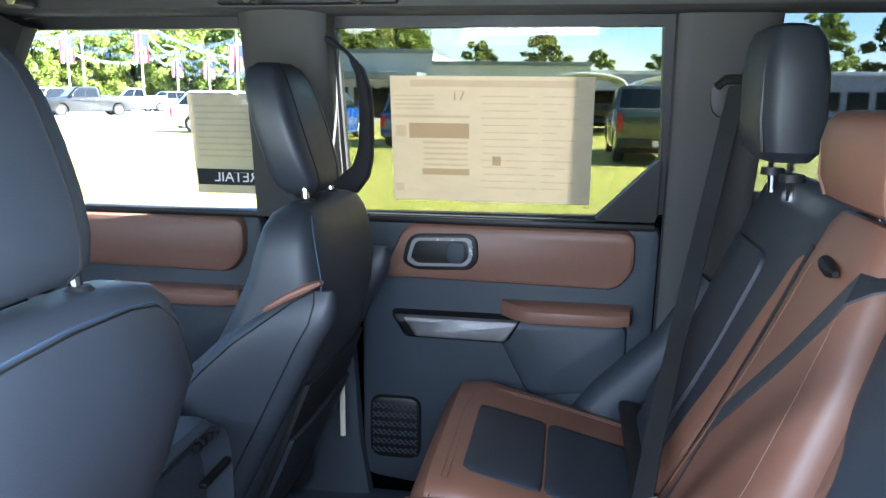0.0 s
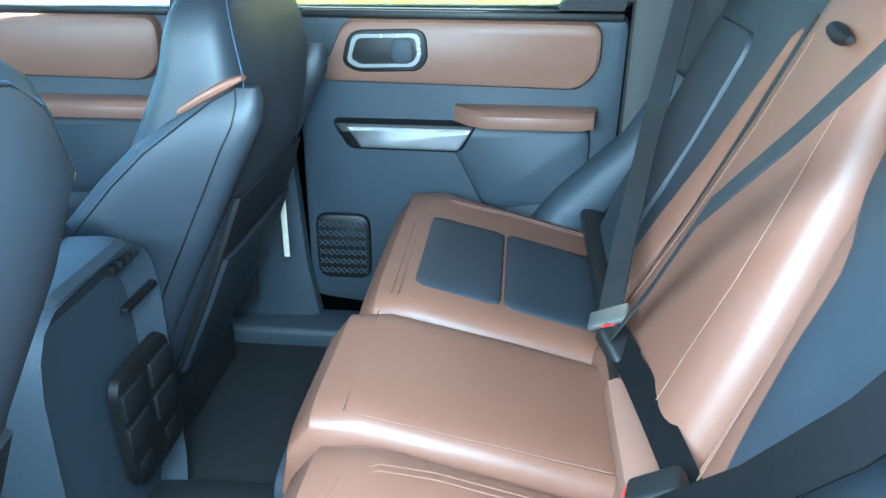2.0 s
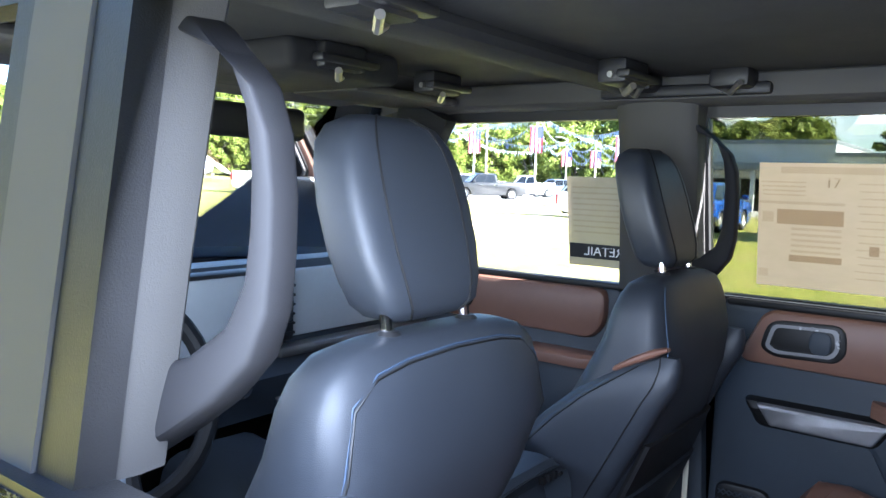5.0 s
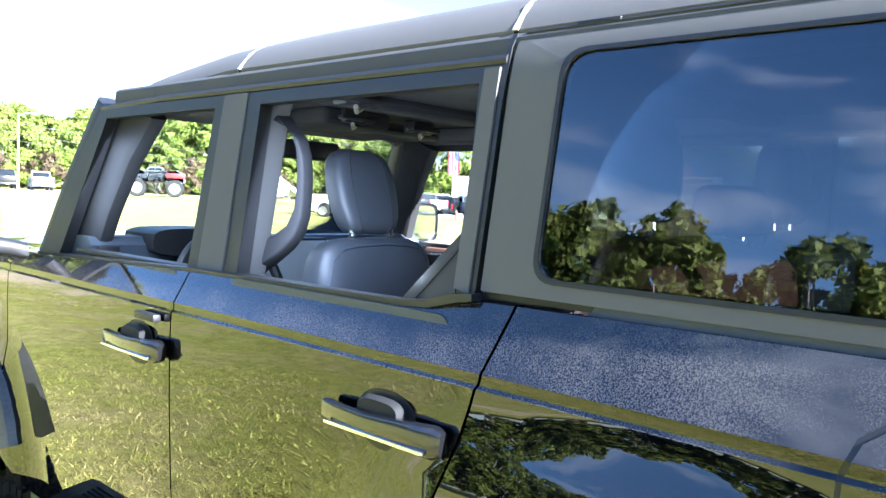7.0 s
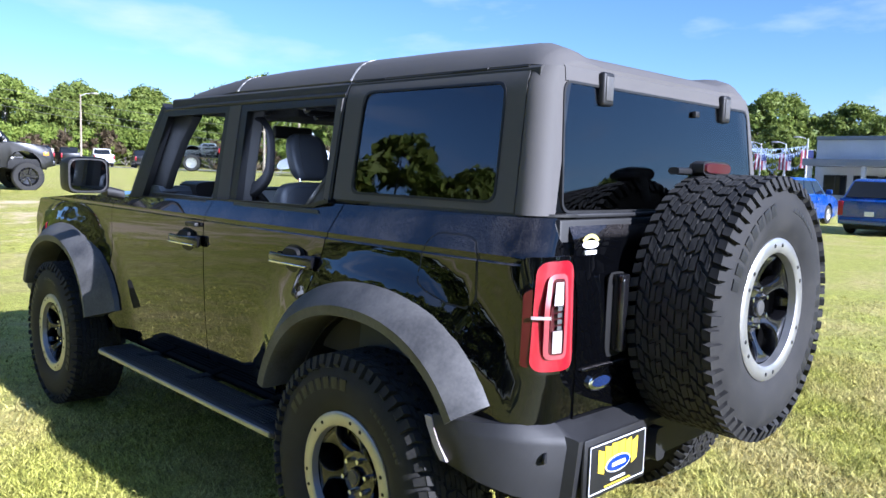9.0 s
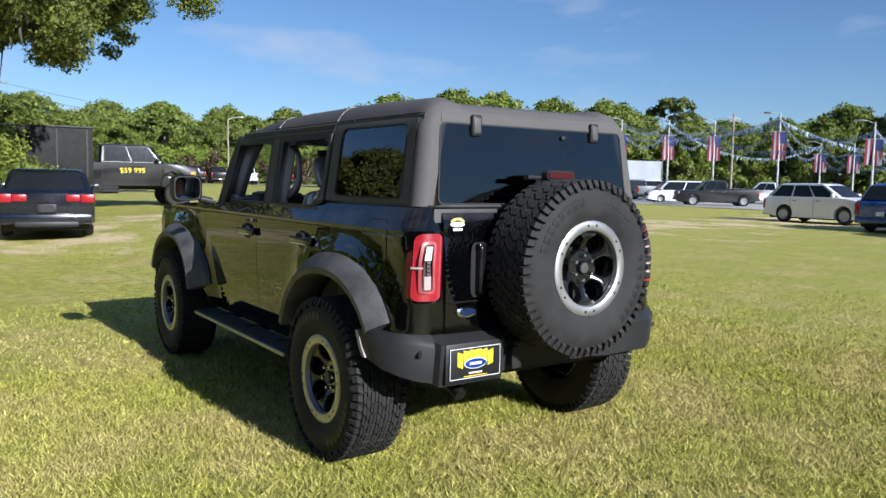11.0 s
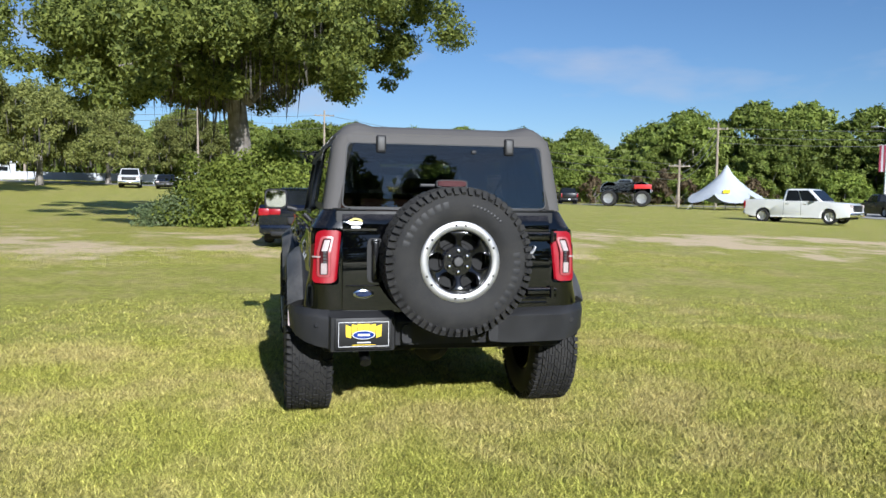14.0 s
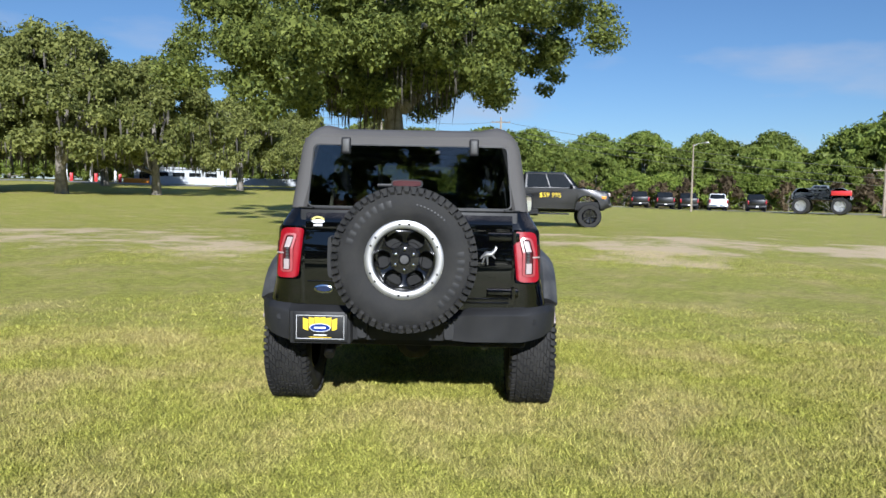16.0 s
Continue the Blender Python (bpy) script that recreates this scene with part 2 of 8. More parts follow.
def part(name, bm, material, parent, label="", smooth=35):
    """One bmesh as one mesh object under a thing or a part."""
    ob = link_mesh(name, bm, material, smooth)
    ob.parent = parent
    if parent is not None:
        ob.matrix_parent_inverse = parent.matrix_basis.inverted() if parent.parent is None else (parent.parent.matrix_basis @ parent.matrix_basis).inverted()
    return tagged(ob, label)


def empty(name, label, category, group="", kind=""):
    return tagged(new(name), label, category, group, kind)


def add_box(bm, x0, x1, y0, y1, z0, z1, bevel=0.0, seg=2, m=None):
    r = bmesh.ops.create_cube(bm, size=1)
    vs = r["verts"]
    bmesh.ops.transform(bm, matrix=Matrix.Translation(((x0 + x1) / 2, (y0 + y1) / 2, (z0 + z1) / 2)) @ Matrix.Diagonal((abs(x1 - x0), abs(y1 - y0), abs(z1 - z0), 1)), verts=vs)
    if bevel:
        es = list({e for v in vs for e in v.link_edges})
        vs = list({v for f in bmesh.ops.bevel(bm, geom=es, offset=bevel, segments=seg, profile=0.5, affect="EDGES")["faces"] for v in f.verts} | {v for v in vs if v.is_valid})
    if m is not None:
        bmesh.ops.transform(bm, matrix=m, verts=vs)
    return vs


def box(x0, x1, y0, y1, z0, z1, bevel=0.0, seg=2, m=None):
    bm = bmesh.new()
    add_box(bm, x0, x1, y0, y1, z0, z1, bevel, seg, m)
    return bm


def add_loft(bm, rings, closed=True, caps=True):
    """Rings of points, joined one to the next."""
    vr = [[bm.verts.new(p) for p in ring] for ring in rings]
    n = len(vr[0])
    for a, b in zip(vr, vr[1:]):
        for i in range(n if closed else n - 1):
            j = (i + 1) % n
            bm.faces.new((a[i], a[j], b[j], b[i]))
    if caps and closed:
        bm.faces.new(vr[0][::-1])
        bm.faces.new(vr[-1])
    return vr


def loft(rings, closed=True, caps=True):
    bm = bmesh.new()
    add_loft(bm, rings, closed, caps)
    return bm


def super_ring(c, u, v, a, b, n=28, power=3.2):
    """A rounded-rectangle ring round c in the plane of u and v."""
    out = []
    for i in range(n):
        t = 2 * math.pi * i / n
        cu, su = math.cos(t), math.sin(t)
        out.append(Vector(c) + Vector(u) * a * math.copysign(abs(cu) ** (2 / power), cu) + Vector(v) * b * math.copysign(abs(su) ** (2 / power), su))
    return out


def add_tube(bm, pts, r, n=10, caps=True):
    pts = [Vector(p) for p in pts]
    rs = r if isinstance(r, (list, tuple)) else [r] * len(pts)
    rings = []
    side = None
    for i, p in enumerate(pts):
        d = (pts[min(i + 1, len(pts) - 1)] - pts[max(i - 1, 0)]).normalized()
        if side is None:
            side = d.cross(Vector((0.13, 0.31, 0.94)))
        side = (side - d * side.dot(d)).normalized()
        up = d.cross(side)
        rings.append([p + (side * math.cos(2 * math.pi * k / n) + up * math.sin(2 * math.pi * k / n)) * rs[i] for k in range(n)])
    return add_loft(bm, rings, True, caps)


def tube(pts, r, n=10):
    bm = bmesh.new()
    add_tube(bm, pts, r, n)
    return bm


def add_strip(bm, pts, nrm, width, thick):
    """A flat band along pts; nrm is its face's direction (one vector or one a point)."""
    pts = [Vector(p) for p in pts]
    rings = []
    for i, p in enumerate(pts):
        d = (pts[min(i + 1, len(pts) - 1)] - pts[max(i - 1, 0)]).normalized()
        n = Vector(nrm[i] if isinstance(nrm, list) else nrm).normalized()
        s = d.cross(n).normalized()
        n = s.cross(d)
        w, t = s * width / 2, n * thick / 2
        rings.append([p - w - t, p + w - t, p + w + t, p - w + t])
    return add_loft(bm, rings)


def add_lathe(bm, profile, m, n=48, closed=False):
    """A profile of (radius, along) turned round the local x axis, placed by m."""
    rings = []
    for k in range(n):
        t = 2 * math.pi * k / n
        rings.append([m @ Vector((a, r * math.cos(t), r * math.sin(t))) for r, a in profile])
    vr = [[bm.verts.new(p) for p in ring] for ring in rings]
    k = len(profile)
    for i in range(n):
        a, b = vr[i], vr[(i + 1) % n]
        for j in range(k if closed else k - 1):
            jj = (j + 1) % k
            bm.faces.new((a[j], a[jj], b[jj], b[j]))


def lathe(profile, m=None, n=48, closed=False):
    bm = bmesh.new()
    add_lathe(bm, profile, m or Matrix(), n, closed)
    return bm


def lerp_table(table, v):
    xs, ys = zip(*table)
    return float(np.interp(v, xs, ys))


def sheet(outline, place, thick, cuts_a=(), cuts_b=(), inward=None):
    """A flat outline of (a, b), cut along lines of a and b so that it can bend, laid into space by place(a, b) and thickened inwards."""
    bm = bmesh.new()
    bm.faces.new([bm.verts.new((a, b, 0)) for a, b in outline])
    for axis, cuts in ((0, cuts_a), (1, cuts_b)):
        for c in cuts:
            co, no = [0, 0, 0], [0, 0, 0]
            co[axis], no[axis] = c, 1
            bmesh.ops.bisect_plane(bm, geom=bm.verts[:] + bm.edges[:] + bm.faces[:], dist=1e-5, plane_co=co, plane_no=no)
    outer = bm.verts[:]
    flat = {v: (v.co.x, v.co.y) for v in outer}
    faces = bm.faces[:]
    edges = [e for e in bm.edges if len(e.link_faces) == 1]
    inner = {}
    for v in outer:
        a, b = flat[v]
        p = Vector(place(a, b))
        v.co = p
        if thick:
            q = Vector(place(a, b)) + (inward(a, b) if inward else Vector((0, 0, -1))) * thick
            inner[v] = bm.verts.new(q)
    if thick:
        for f in faces:
            bm.faces.new([inner[v] for v in reversed(f.verts)])
        for e in edges:
            a, b = e.verts
            bm.faces.new((a, b, inner[b], inner[a]))
    return bm


def mirrored(bm):
    """A copy of bm with x turned about."""
    c = bm.copy()
    bmesh.ops.scale(c, vec=(-1, 1, 1), verts=c.verts)
    bmesh.ops.reverse_faces(c, faces=c.faces)
    return c


def arc(cy, cz, r, a0, a1, n=14):
    return [(cy + r * math.cos(radians(a0 + (a1 - a0) * i / n)), cz + r * math.sin(radians(a0 + (a1 - a0) * i / n))) for i in range(n + 1)]


def words(name, text, size, m, material, parent, depth=0.0015, label="", align="CENTER"):
    cu = bpy.data.curves.new(name, "FONT")
    cu.body, cu.size, cu.extrude, cu.align_x, cu.align_y = text, size, depth, align, "CENTER"
    ob = new(name, cu)
    dg = bpy.context.evaluated_depsgraph_get()
    me = bpy.data.meshes.new_from_object(ob.evaluated_get(dg))
    bpy.data.objects.remove(ob)
    me.transform(m)
    me.materials.clear()
    me.materials.append(material)
    ob = new(name, me)
    ob.parent = parent
    if parent is not None:
        ob.matrix_parent_inverse = parent.matrix_basis.inverted()
    return tagged(ob, label)


# ---- the parked SUV: body ----
suv = empty("suv", "black four-door off-road SUV with grey hard top parked on grass", "car")
LOWER = [(0.50, 0.790), (0.56, 0.803), (0.62, 0.812), (0.80, 0.828), (1.0, 0.836), (1.15, 0.838), (1.234, 0.836), (1.240, 0.829), (1.252, 0.829), (1.258, 0.830), (1.30, 0.806), (1.345, 0.780), (1.375, 0.765)]
UPPER = [(1.29, 0.775), (1.345, 0.766), (1.76, 0.703), (1.80, 0.690), (1.83, 0.672)]
ZCUTS = [0.56, 0.62, 0.71, 0.80, 0.9, 1.0, 1.08, 1.15, 1.2, 1.234, 1.240, 1.252, 1.258, 1.28, 1.30, 1.32, 1.345]
WHEEL_Z, WHEEL_R = 0.437, 0.437
REAR_Y, FRONT_Y = 0.0, 2.949


def haunch(y, z):
    """How far the body swells out over the wheels."""
    out = 0.0
    for cy in (REAR_Y, FRONT_Y):
        r = math.hypot((y - cy) * 0.92, z - 0.45)
        k = min(1, max(0, (0.80 - r) / 0.18))
        out = max(out, 0.055 * k * k * (3 - 2 * k))
    return out * min(1, max(0, (1.24 - z) / 0.08))


def wrap(h, s, start, radius, back):
    """A side of half-width h that turns round the rear corner beyond start."""
    if s >= start:
        return Vector((-h, s, 0))
    a = (start - s) / radius
    if a < math.pi / 2:
        return Vector((-h + radius * (1 - math.cos(a)), start - radius * math.sin(a), 0))
    return Vector((-h + radius + (start - s - radius * math.pi / 2), back, 0))


def rake(z):
    """The tail leans forward above the lamps' middle."""
    return max(0.0, z - 1.12) * 0.25


def body_place(s, z):
    p = wrap(lerp_table(LOWER, z) + haunch(s, z), s, -0.60 + rake(z), 0.10, -0.70 + rake(z))
    p.z = z
    return p


def body_in(s, z):
    return Vector((0.9, 0.45 if s < -0.62 else 0, 0)).normalized()


def upper_place(s, z):
    lean = (z - 1.375) * 0.09
    p = wrap(lerp_table(UPPER, z), s, -0.56 + lean, 0.065, -0.625 + lean)
    p.z = z
    return p


def both(name, bm, material, label="", smooth=35):
    other = mirrored(bm)
    a = part(name, bm, material, suv, label, smooth)
    return a, part(name, other, material, suv, label, smooth)


YC = [2.3 + 0.06 * i for i in range(22)]
SC = [-0.82 + 0.02 * i for i in range(13)] + [-0.5 + 0.06 * i for i in range(13)]
arch_f = arc(FRONT_Y, 0.45, 0.60, 30, 172, 18)
fender = [(2.336, 1.302), (2.336, 0.56)] + arch_f[::-1] + [(3.62, 0.80), (3.64, 1.10), (3.55, 1.235), (2.9, 1.285)]
both("front_fender", sheet(fender, body_place, 0.02, YC, ZCUTS, body_in), PAINT)
fdoor = [(2.330, 1.300), (1.2655, 1.330), (1.2655, 0.600), (1.30, 0.588), (2.24, 0.578), (2.330, 0.64)]
DC = [0.3 + 0.07 * i for i in range(30)]
front_doors = both("front_door", sheet(fdoor, body_place, 0.03, DC, ZCUTS, body_in), PAINT)
arch_r = arc(REAR_Y, 0.45, 0.615, 12, 53, 8)
rdoor = [(1.2595, 1.330), (0.56, 1.338), (0.47, 1.345), (0.41, 1.362), (0.292, 1.364), (0.31, 1.26), (0.372, 1.02)] + arch_r[::-1] + [(0.62, 0.588), (1.23, 0.588), (1.2595, 0.600)]
rear_doors = both("rear_door", sheet(rdoor, body_place, 0.03, DC, ZCUTS, body_in), PAINT)
arch_q = arc(REAR_Y, 0.45, 0.60, 56, 148, 12)
quarter = [(0.286, 1.364), (-0.84, 1.372), (-0.84, 0.772), (-0.56, 0.772)] + arch_q[::-1] + [(0.366, 1.02), (0.304, 1.26)]
both("rear_quarter_panel", sheet(quarter, body_place, 0.02, SC, ZCUTS, body_in), PAINT)

# fuel door on the driver's quarter, slightly proud, and its dark joint
fuel = [(-0.222, 1.24), (-0.236, 1.278), (-0.262, 1.298), (-0.30, 1.302), (-0.40, 1.299), (-0.432, 1.285), (-0.458, 1.245), (-0.462, 1.125), (-0.450, 1.10), (-0.425, 1.090), (-0.36, 1.096), (-0.27, 1.122), (-0.232, 1.142), (-0.220, 1.17)]
cen = (sum(a for a, _ in fuel) / len(fuel), sum(b for _, b in fuel) / len(fuel))


def outward(place, d):
    def f(s, z):
        p = place(s, z)
        return p + Vector((-d, -d * 0.3 if s < -0.62 else 0, 0))
    return f


part("fuel_door_joint", sheet([(cen[0] + (a - cen[0]) * 1.06, cen[1] + (b - cen[1]) * 1.06) for a, b in fuel], outward(body_place, 0.0008), 0.004, SC, ZCUTS, body_in), SEAL, suv)
part("fuel_door", sheet(fuel, outward(body_place, 0.0022), 0.006, SC, ZCUTS, body_in), PAINT, suv)

# sills, inner structure and floor pan
both("sill", sheet([(2.34, 0.575), (0.60, 0.583), (0.60, 0.50), (2.34, 0.495)], lambda s, z: Vector((-0.79 - (z - 0.5) * 0.1, s, z)), 0.05, (), (), body_in), PAINT)
part("floor_pan", box(-0.76, 0.76, -0.62, 3.5, 0.50, 0.60, 0.02), DARK, suv)
part("cargo_floor", box(-0.72, 0.72, -0.64, 0.22, 0.74, 0.80, 0.01), CARPET, suv)
part("engine_bay_block", box(-0.70, 0.70, 2.45, 3.5, 0.55, 1.12, 0.03), DARK, suv)

# wheel housings
for cy in (REAR_Y, FRONT_Y):
    for sx in (-1, 1):
        bm = bmesh.new()
        add_loft(bm, [[Vector((sx * x, a, b)) for a, b in arc(cy, 0.45, 0.592, 24, 156, 20)] for x in (0.845, 0.55)], closed=False)
        ring = [bm.verts.new((sx * 0.55, a, b)) for a, b in arc(cy, 0.45, 0.592, 24, 156, 20)]
        bm.faces.new(ring)
        part("wheel_housing", bm, DARK, suv)


# wheel-arch flares: a swept moulding that widens outward
def flare(cy, a0, a1, front):
    """Moulding round a wheel; a0 and a1 are the angles of its two ends."""
    rings = []
    n = 26
    for i in range(n + 1):
        a = radians(a0 + (a1 - a0) * i / n)
        c, s = math.cos(a), math.sin(a)
        # squared-off arch
        k = 1.0 / max(abs(c) ** 2.6 + abs(s) ** 2.6, 1e-6) ** (1 / 2.6)
        ri, ro = 0.545 * (0.5 + 0.5 * k), 0.66 * (0.45 + 0.55 * k)
        if front and c < -0.5:
            ro += 0.10 * min(1, (-c - 0.5) / 0.4)
        low = min(1, max(0, (0.30 - s) / 0.5))
        w = 0.972 - 0.045 * low

        def at(r, x):
            return Vector((-x, cy + r * c, 0.45 + r * s))
        body_x = lerp_table(LOWER, min(1.3, 0.45 + ro * s)) + haunch(cy + ro * c, 0.45 + ro * s) - 0.004
        rings.append([at(ro, body_x), at(ro - 0.012, body_x + 0.03), at(ri + 0.055, w - 0.012), at(ri + 0.040, w), at(ri + 0.006, w - 0.004), at(ri, w - 0.018), at(ri, 0.80), at(ro - 0.03, 0.80)])
    return loft(rings)


both("rear_arch_flare", flare(REAR_Y, 20, 147, False), FLARE)
both("front_arch_flare", flare(FRONT_Y, 24, 163, True), FLARE)

# running boards with a ribbed tread
for sx in (-1, 1):
    bm = box(sx * 0.80, sx * 0.985, 0.42, 2.16, 0.462, 0.497, 0.016, 3)
    rb = part("running_board", bm, TRIM, suv, "black ribbed side step")
    for k in range(7):
        x = sx * (0.845 + 0.018 * k)
        part("tread_rib", box(x - 0.004, x + 0.004, 0.52, 2.06, 0.4965, 0.5015, 0.0015, 1), SEAL, rb)
    part("step_edge", box(sx * 0.981, sx * 0.991, 0.44, 2.14, 0.468, 0.491, 0.004, 1), STEEL, rb)
    for y in (0.75, 1.3, 1.85):
        part("step_bracket", box(sx * 0.62, sx * 0.9, y - 0.03, y + 0.03, 0.465, 0.505, 0.006), DARK, rb)

# ---- hard top, frames and glass ----
SU = [-0.80 + 0.03 * i for i in range(16)] + [-0.3, -0.1, 0.1]
ZU = [1.45, 1.55, 1.65, 1.74, 1.76, 1.78, 1.80, 1.815]


def rounded(pts, r, n=5):
    """Outline with its corners rounded by r."""
    out = []
    m = len(pts)
    for i in range(m):
        p, a, b = Vector(pts[i]), Vector(pts[i - 1]), Vector(pts[(i + 1) % m])
        u, v = (a - p).normalized(), (b - p).normalized()
        d = min(r, (a - p).length * 0.45, (b - p).length * 0.45)
        for k in range(n + 1):
            t = k / n
            q = (p + u * d) * (1 - t) ** 2 + p * 2 * t * (1 - t) + (p + v * d) * t * t
            out.append((q.x, q.y))
    return out


def ring_panel(outer, inner, place, thick, inward, steps=1):
    """A frame between two outlines of equal count."""
    bm = bmesh.new()
    n = len(outer)
    rows = []
    for k in range(steps + 1):
        t = k / steps
        rows.append([(o[0] * (1 - t) + i[0] * t, o[1] * (1 - t) + i[1] * t) for o, i in zip(outer, inner)])
    vo = [[bm.verts.new(place(*p)) for p in row] for row in rows]
    vi = [[bm.verts.new(Vector(place(*p)) + inward(*p) * thick) for p in row] for row in rows]
    for k in range(steps):
        for i in range(n):
            j = (i + 1) % n
            bm.faces.new((vo[k][i], vo[k][j], vo[k + 1][j], vo[k + 1][i]))
            bm.faces.new((vi[k + 1][i], vi[k + 1][j], vi[k][j], vi[k][i]))
    for i in range(n):
        j = (i + 1) % n
        bm.faces.new((vo[0][j], vo[0][i], vi[0][i], vi[0][j]))
        bm.faces.new((vo[-1][i], vo[-1][j], vi[-1][j], vi[-1][i]))
    return bm


def resample(pts, n):
    pts = [Vector(p) for p in pts] + [Vector(pts[0])]
    ds = [0.0]
    for a, b in zip(pts, pts[1:]):
        ds.append(ds[-1] + (b - a).length)
    out = []
    for i in range(n):
        d = ds[-1] * i / n
        out.append((float(np.interp(d, ds, [p.x for p in pts])), float(np.interp(d, ds, [p.y for p in pts]))))
    return out


up_in = lambda s, z: Vector((1, 0, 0)) if s > -0.55 else Vector((0.7, 0.7, 0))
qwin = rounded([(0.264, 1.412), (0.262, 1.778), (-0.428, 1.775), (-0.446, 1.412)], 0.045)
qout = rounded([(0.372, 1.380), (0.372, 1.822), (-0.512, 1.826), (-0.532, 1.380)], 0.004)


def radial(outer, inner):
    """Resamples two outlines by direction from the inner one's middle."""
    cx, cz = sum(p[0] for p in inner) / len(inner), sum(p[1] for p in inner) / len(inner)

    def cast(poly, a):
        d = Vector((math.cos(a), math.sin(a)))
        best = 0.1
        for p, q in zip(poly, poly[1:] + poly[:1]):
            p, q = Vector((p[0] - cx, p[1] - cz)), Vector((q[0] - cx, q[1] - cz))
            e = q - p
            den = d.x * e.y - d.y * e.x
            if abs(den) < 1e-12:
                continue
            t = (p.x * e.y - p.y * e.x) / den
            u = (p.x * d.y - p.y * d.x) / den
            if t > 0 and -1e-9 <= u <= 1 + 1e-9:
                best = max(best, t)
        return (cx + d.x * best, cz + d.y * best)
    angles = sorted({round(math.atan2(p[1] - cz, p[0] - cx), 5) for p in list(inner) + list(outer)} | {round(-math.pi + 2 * math.pi * k / 40, 5) for k in range(40)})
    return [cast(outer, a) for a in angles], [cast(inner, a) for a in angles]


o2, i2 = radial(qout, qwin)
both("hardtop_side", ring_panel(o2, i2, upper_place, 0.03, up_in, 3), HARDTOP, "matte grey moulded hard-top side")
for a in both("quarter_glass", sheet([(cen2[0], cen2[1]) for cen2 in qwin], lambda s, z: upper_place(s, z) + Vector((0.004, 0, 0)), 0.004, (), (1.5, 1.6, 1.7), up_in), TINT, "dark tinted glass"):
    a.visible_shadow = True
qseal_o = [(a + (0.008 if a > -0.1 else -0.008), b + (0.008 if b > 1.6 else -0.008)) for a, b in qwin]
both("quarter_seal", ring_panel(qseal_o, qwin, lambda s, z: upper_place(s, z) + Vector((-0.0025, 0, 0)), 0.006, up_in), SEAL)
# rear corner pillars of the hard top
corner = [(-0.537, 1.376), (-0.517, 1.826), (-0.676, 1.826), (-0.680, 1.376)]
both("hardtop_corner", sheet(corner, upper_place, 0.03, [-0.5 - 0.012 * i for i in range(1, 16)], [1.42 + 0.04 * i for i in range(10)], up_in), HARDTOP)


# roof: three lids with pale seams between
def roof_z(x, y):
    cz = lerp_table([(-0.585, 1.856), (-0.545, 1.908), (-0.47, 1.940), (0.0, 1.952), (0.4, 1.954), (1.0, 1.950), (1.4, 1.936), (1.75, 1.898), (2.02, 1.825)], y)
    ez = lerp_table([(-0.585, 1.822), (-0.5, 1.832), (1.3, 1.836), (1.75, 1.80), (2.02, 1.765)], y)
    t = min(1, abs(x) / 0.672)
    k = min(1, max(0, (t - 0.66) / 0.16))          # shallow well between raised sides
    return ez + (cz - ez) * (1 - t ** 13) * (0.56 + 0.28 * k * k * (3 - 2 * k))


def roof_lid(name, y0, y1, cut=0.0):
    xs = [-0.672, -0.668, -0.655, -0.63, -0.6, -0.55, -0.5, -0.45, -0.3, -0.15, 0, 0.15, 0.3, 0.45, 0.5, 0.55, 0.6, 0.63, 0.655, 0.668, 0.672]
    rings = []
    n = max(3, int(abs(y1 - y0) / 0.05))
    for y in sorted({round(y0 + (y1 - y0) * i / n, 4) for i in range(n + 1)} | {v for v in (-0.58, -0.572, -0.56, -0.545, -0.53, -0.51) if y0 < v < y1}):
        k = 1 - 0.11 * (1 - math.sqrt(max(0.0, 1 - max(0.0, (-0.51 - y) / 0.0755) ** 2)))
        rings.append([Vector((x * k, y, roof_z(x, y))) for x in xs] + [Vector((x * k * 0.985, y, roof_z(x, y) - 0.035)) for x in reversed(xs)])
    return part(name, loft(rings), HARDTOP, suv, "matte dark grey roof panel")


roof_lid("roof_panel", -0.584, 0.385)
roof_lid("roof_panel", 0.395, 1.245)
roof_lid("roof_panel", 1.255, 2.02)
for y in (0.390, 1.250):
    bm = bmesh.new()
    xs = [-0.674 + 1.348 * i / 40 for i in range(41)]
    add_strip(bm, [Vector((x, y, roof_z(x, y) - 0.001)) for x in xs], Vector((0, 0, 1)), 0.012, 0.004)
    part("roof_seam", bm, mat("pale_seam", (0.42, 0.41, 0.39), 0.6), suv, "pale roof joint")
# seam down the side at the rear lid
for sx in (-1, 1):
    bm = bmesh.new()
    add_strip(bm, [Vector((sx * (lerp_table(UPPER, z) + 0.002), 0.378 + 0.006, z)) for z in (1.38, 1.5, 1.6, 1.7, 1.80, 1.826)], Vector((sx, 0, 0)), 0.008, 0.003)
    part("top_joint", bm, SEAL, suv)
# drip line under the rear lid and the raised rear lip
for sx in (-1, 1):
    part("roof_rail_joint", tube([(sx * 0.6755, y, 1.8245) for y in (0.36, 0.1, -0.2, -0.5)], 0.004, 6), SEAL, suv)
    part("roof_clip", box(sx * 0.670, sx * 0.679, 0.18, 0.26, 1.822, 1.832, 0.002), SEAL, suv)
    part("roof_clip", box(sx * 0.670, sx * 0.679, -0.33, -0.17, 1.822, 1.832, 0.002), SEAL, suv)
bm = bmesh.new()
add_loft(bm, [[Vector((x, y, z)) for y, z in ((-0.54, roof_z(x, -0.575) - 0.004), (-0.572, roof_z(x, -0.58) - 0.006), (-0.587, 1.826), (-0.592, 1.784), (-0.55, 1.784))] for x in [-0.612 + 0.102 * i for i in range(13)]])
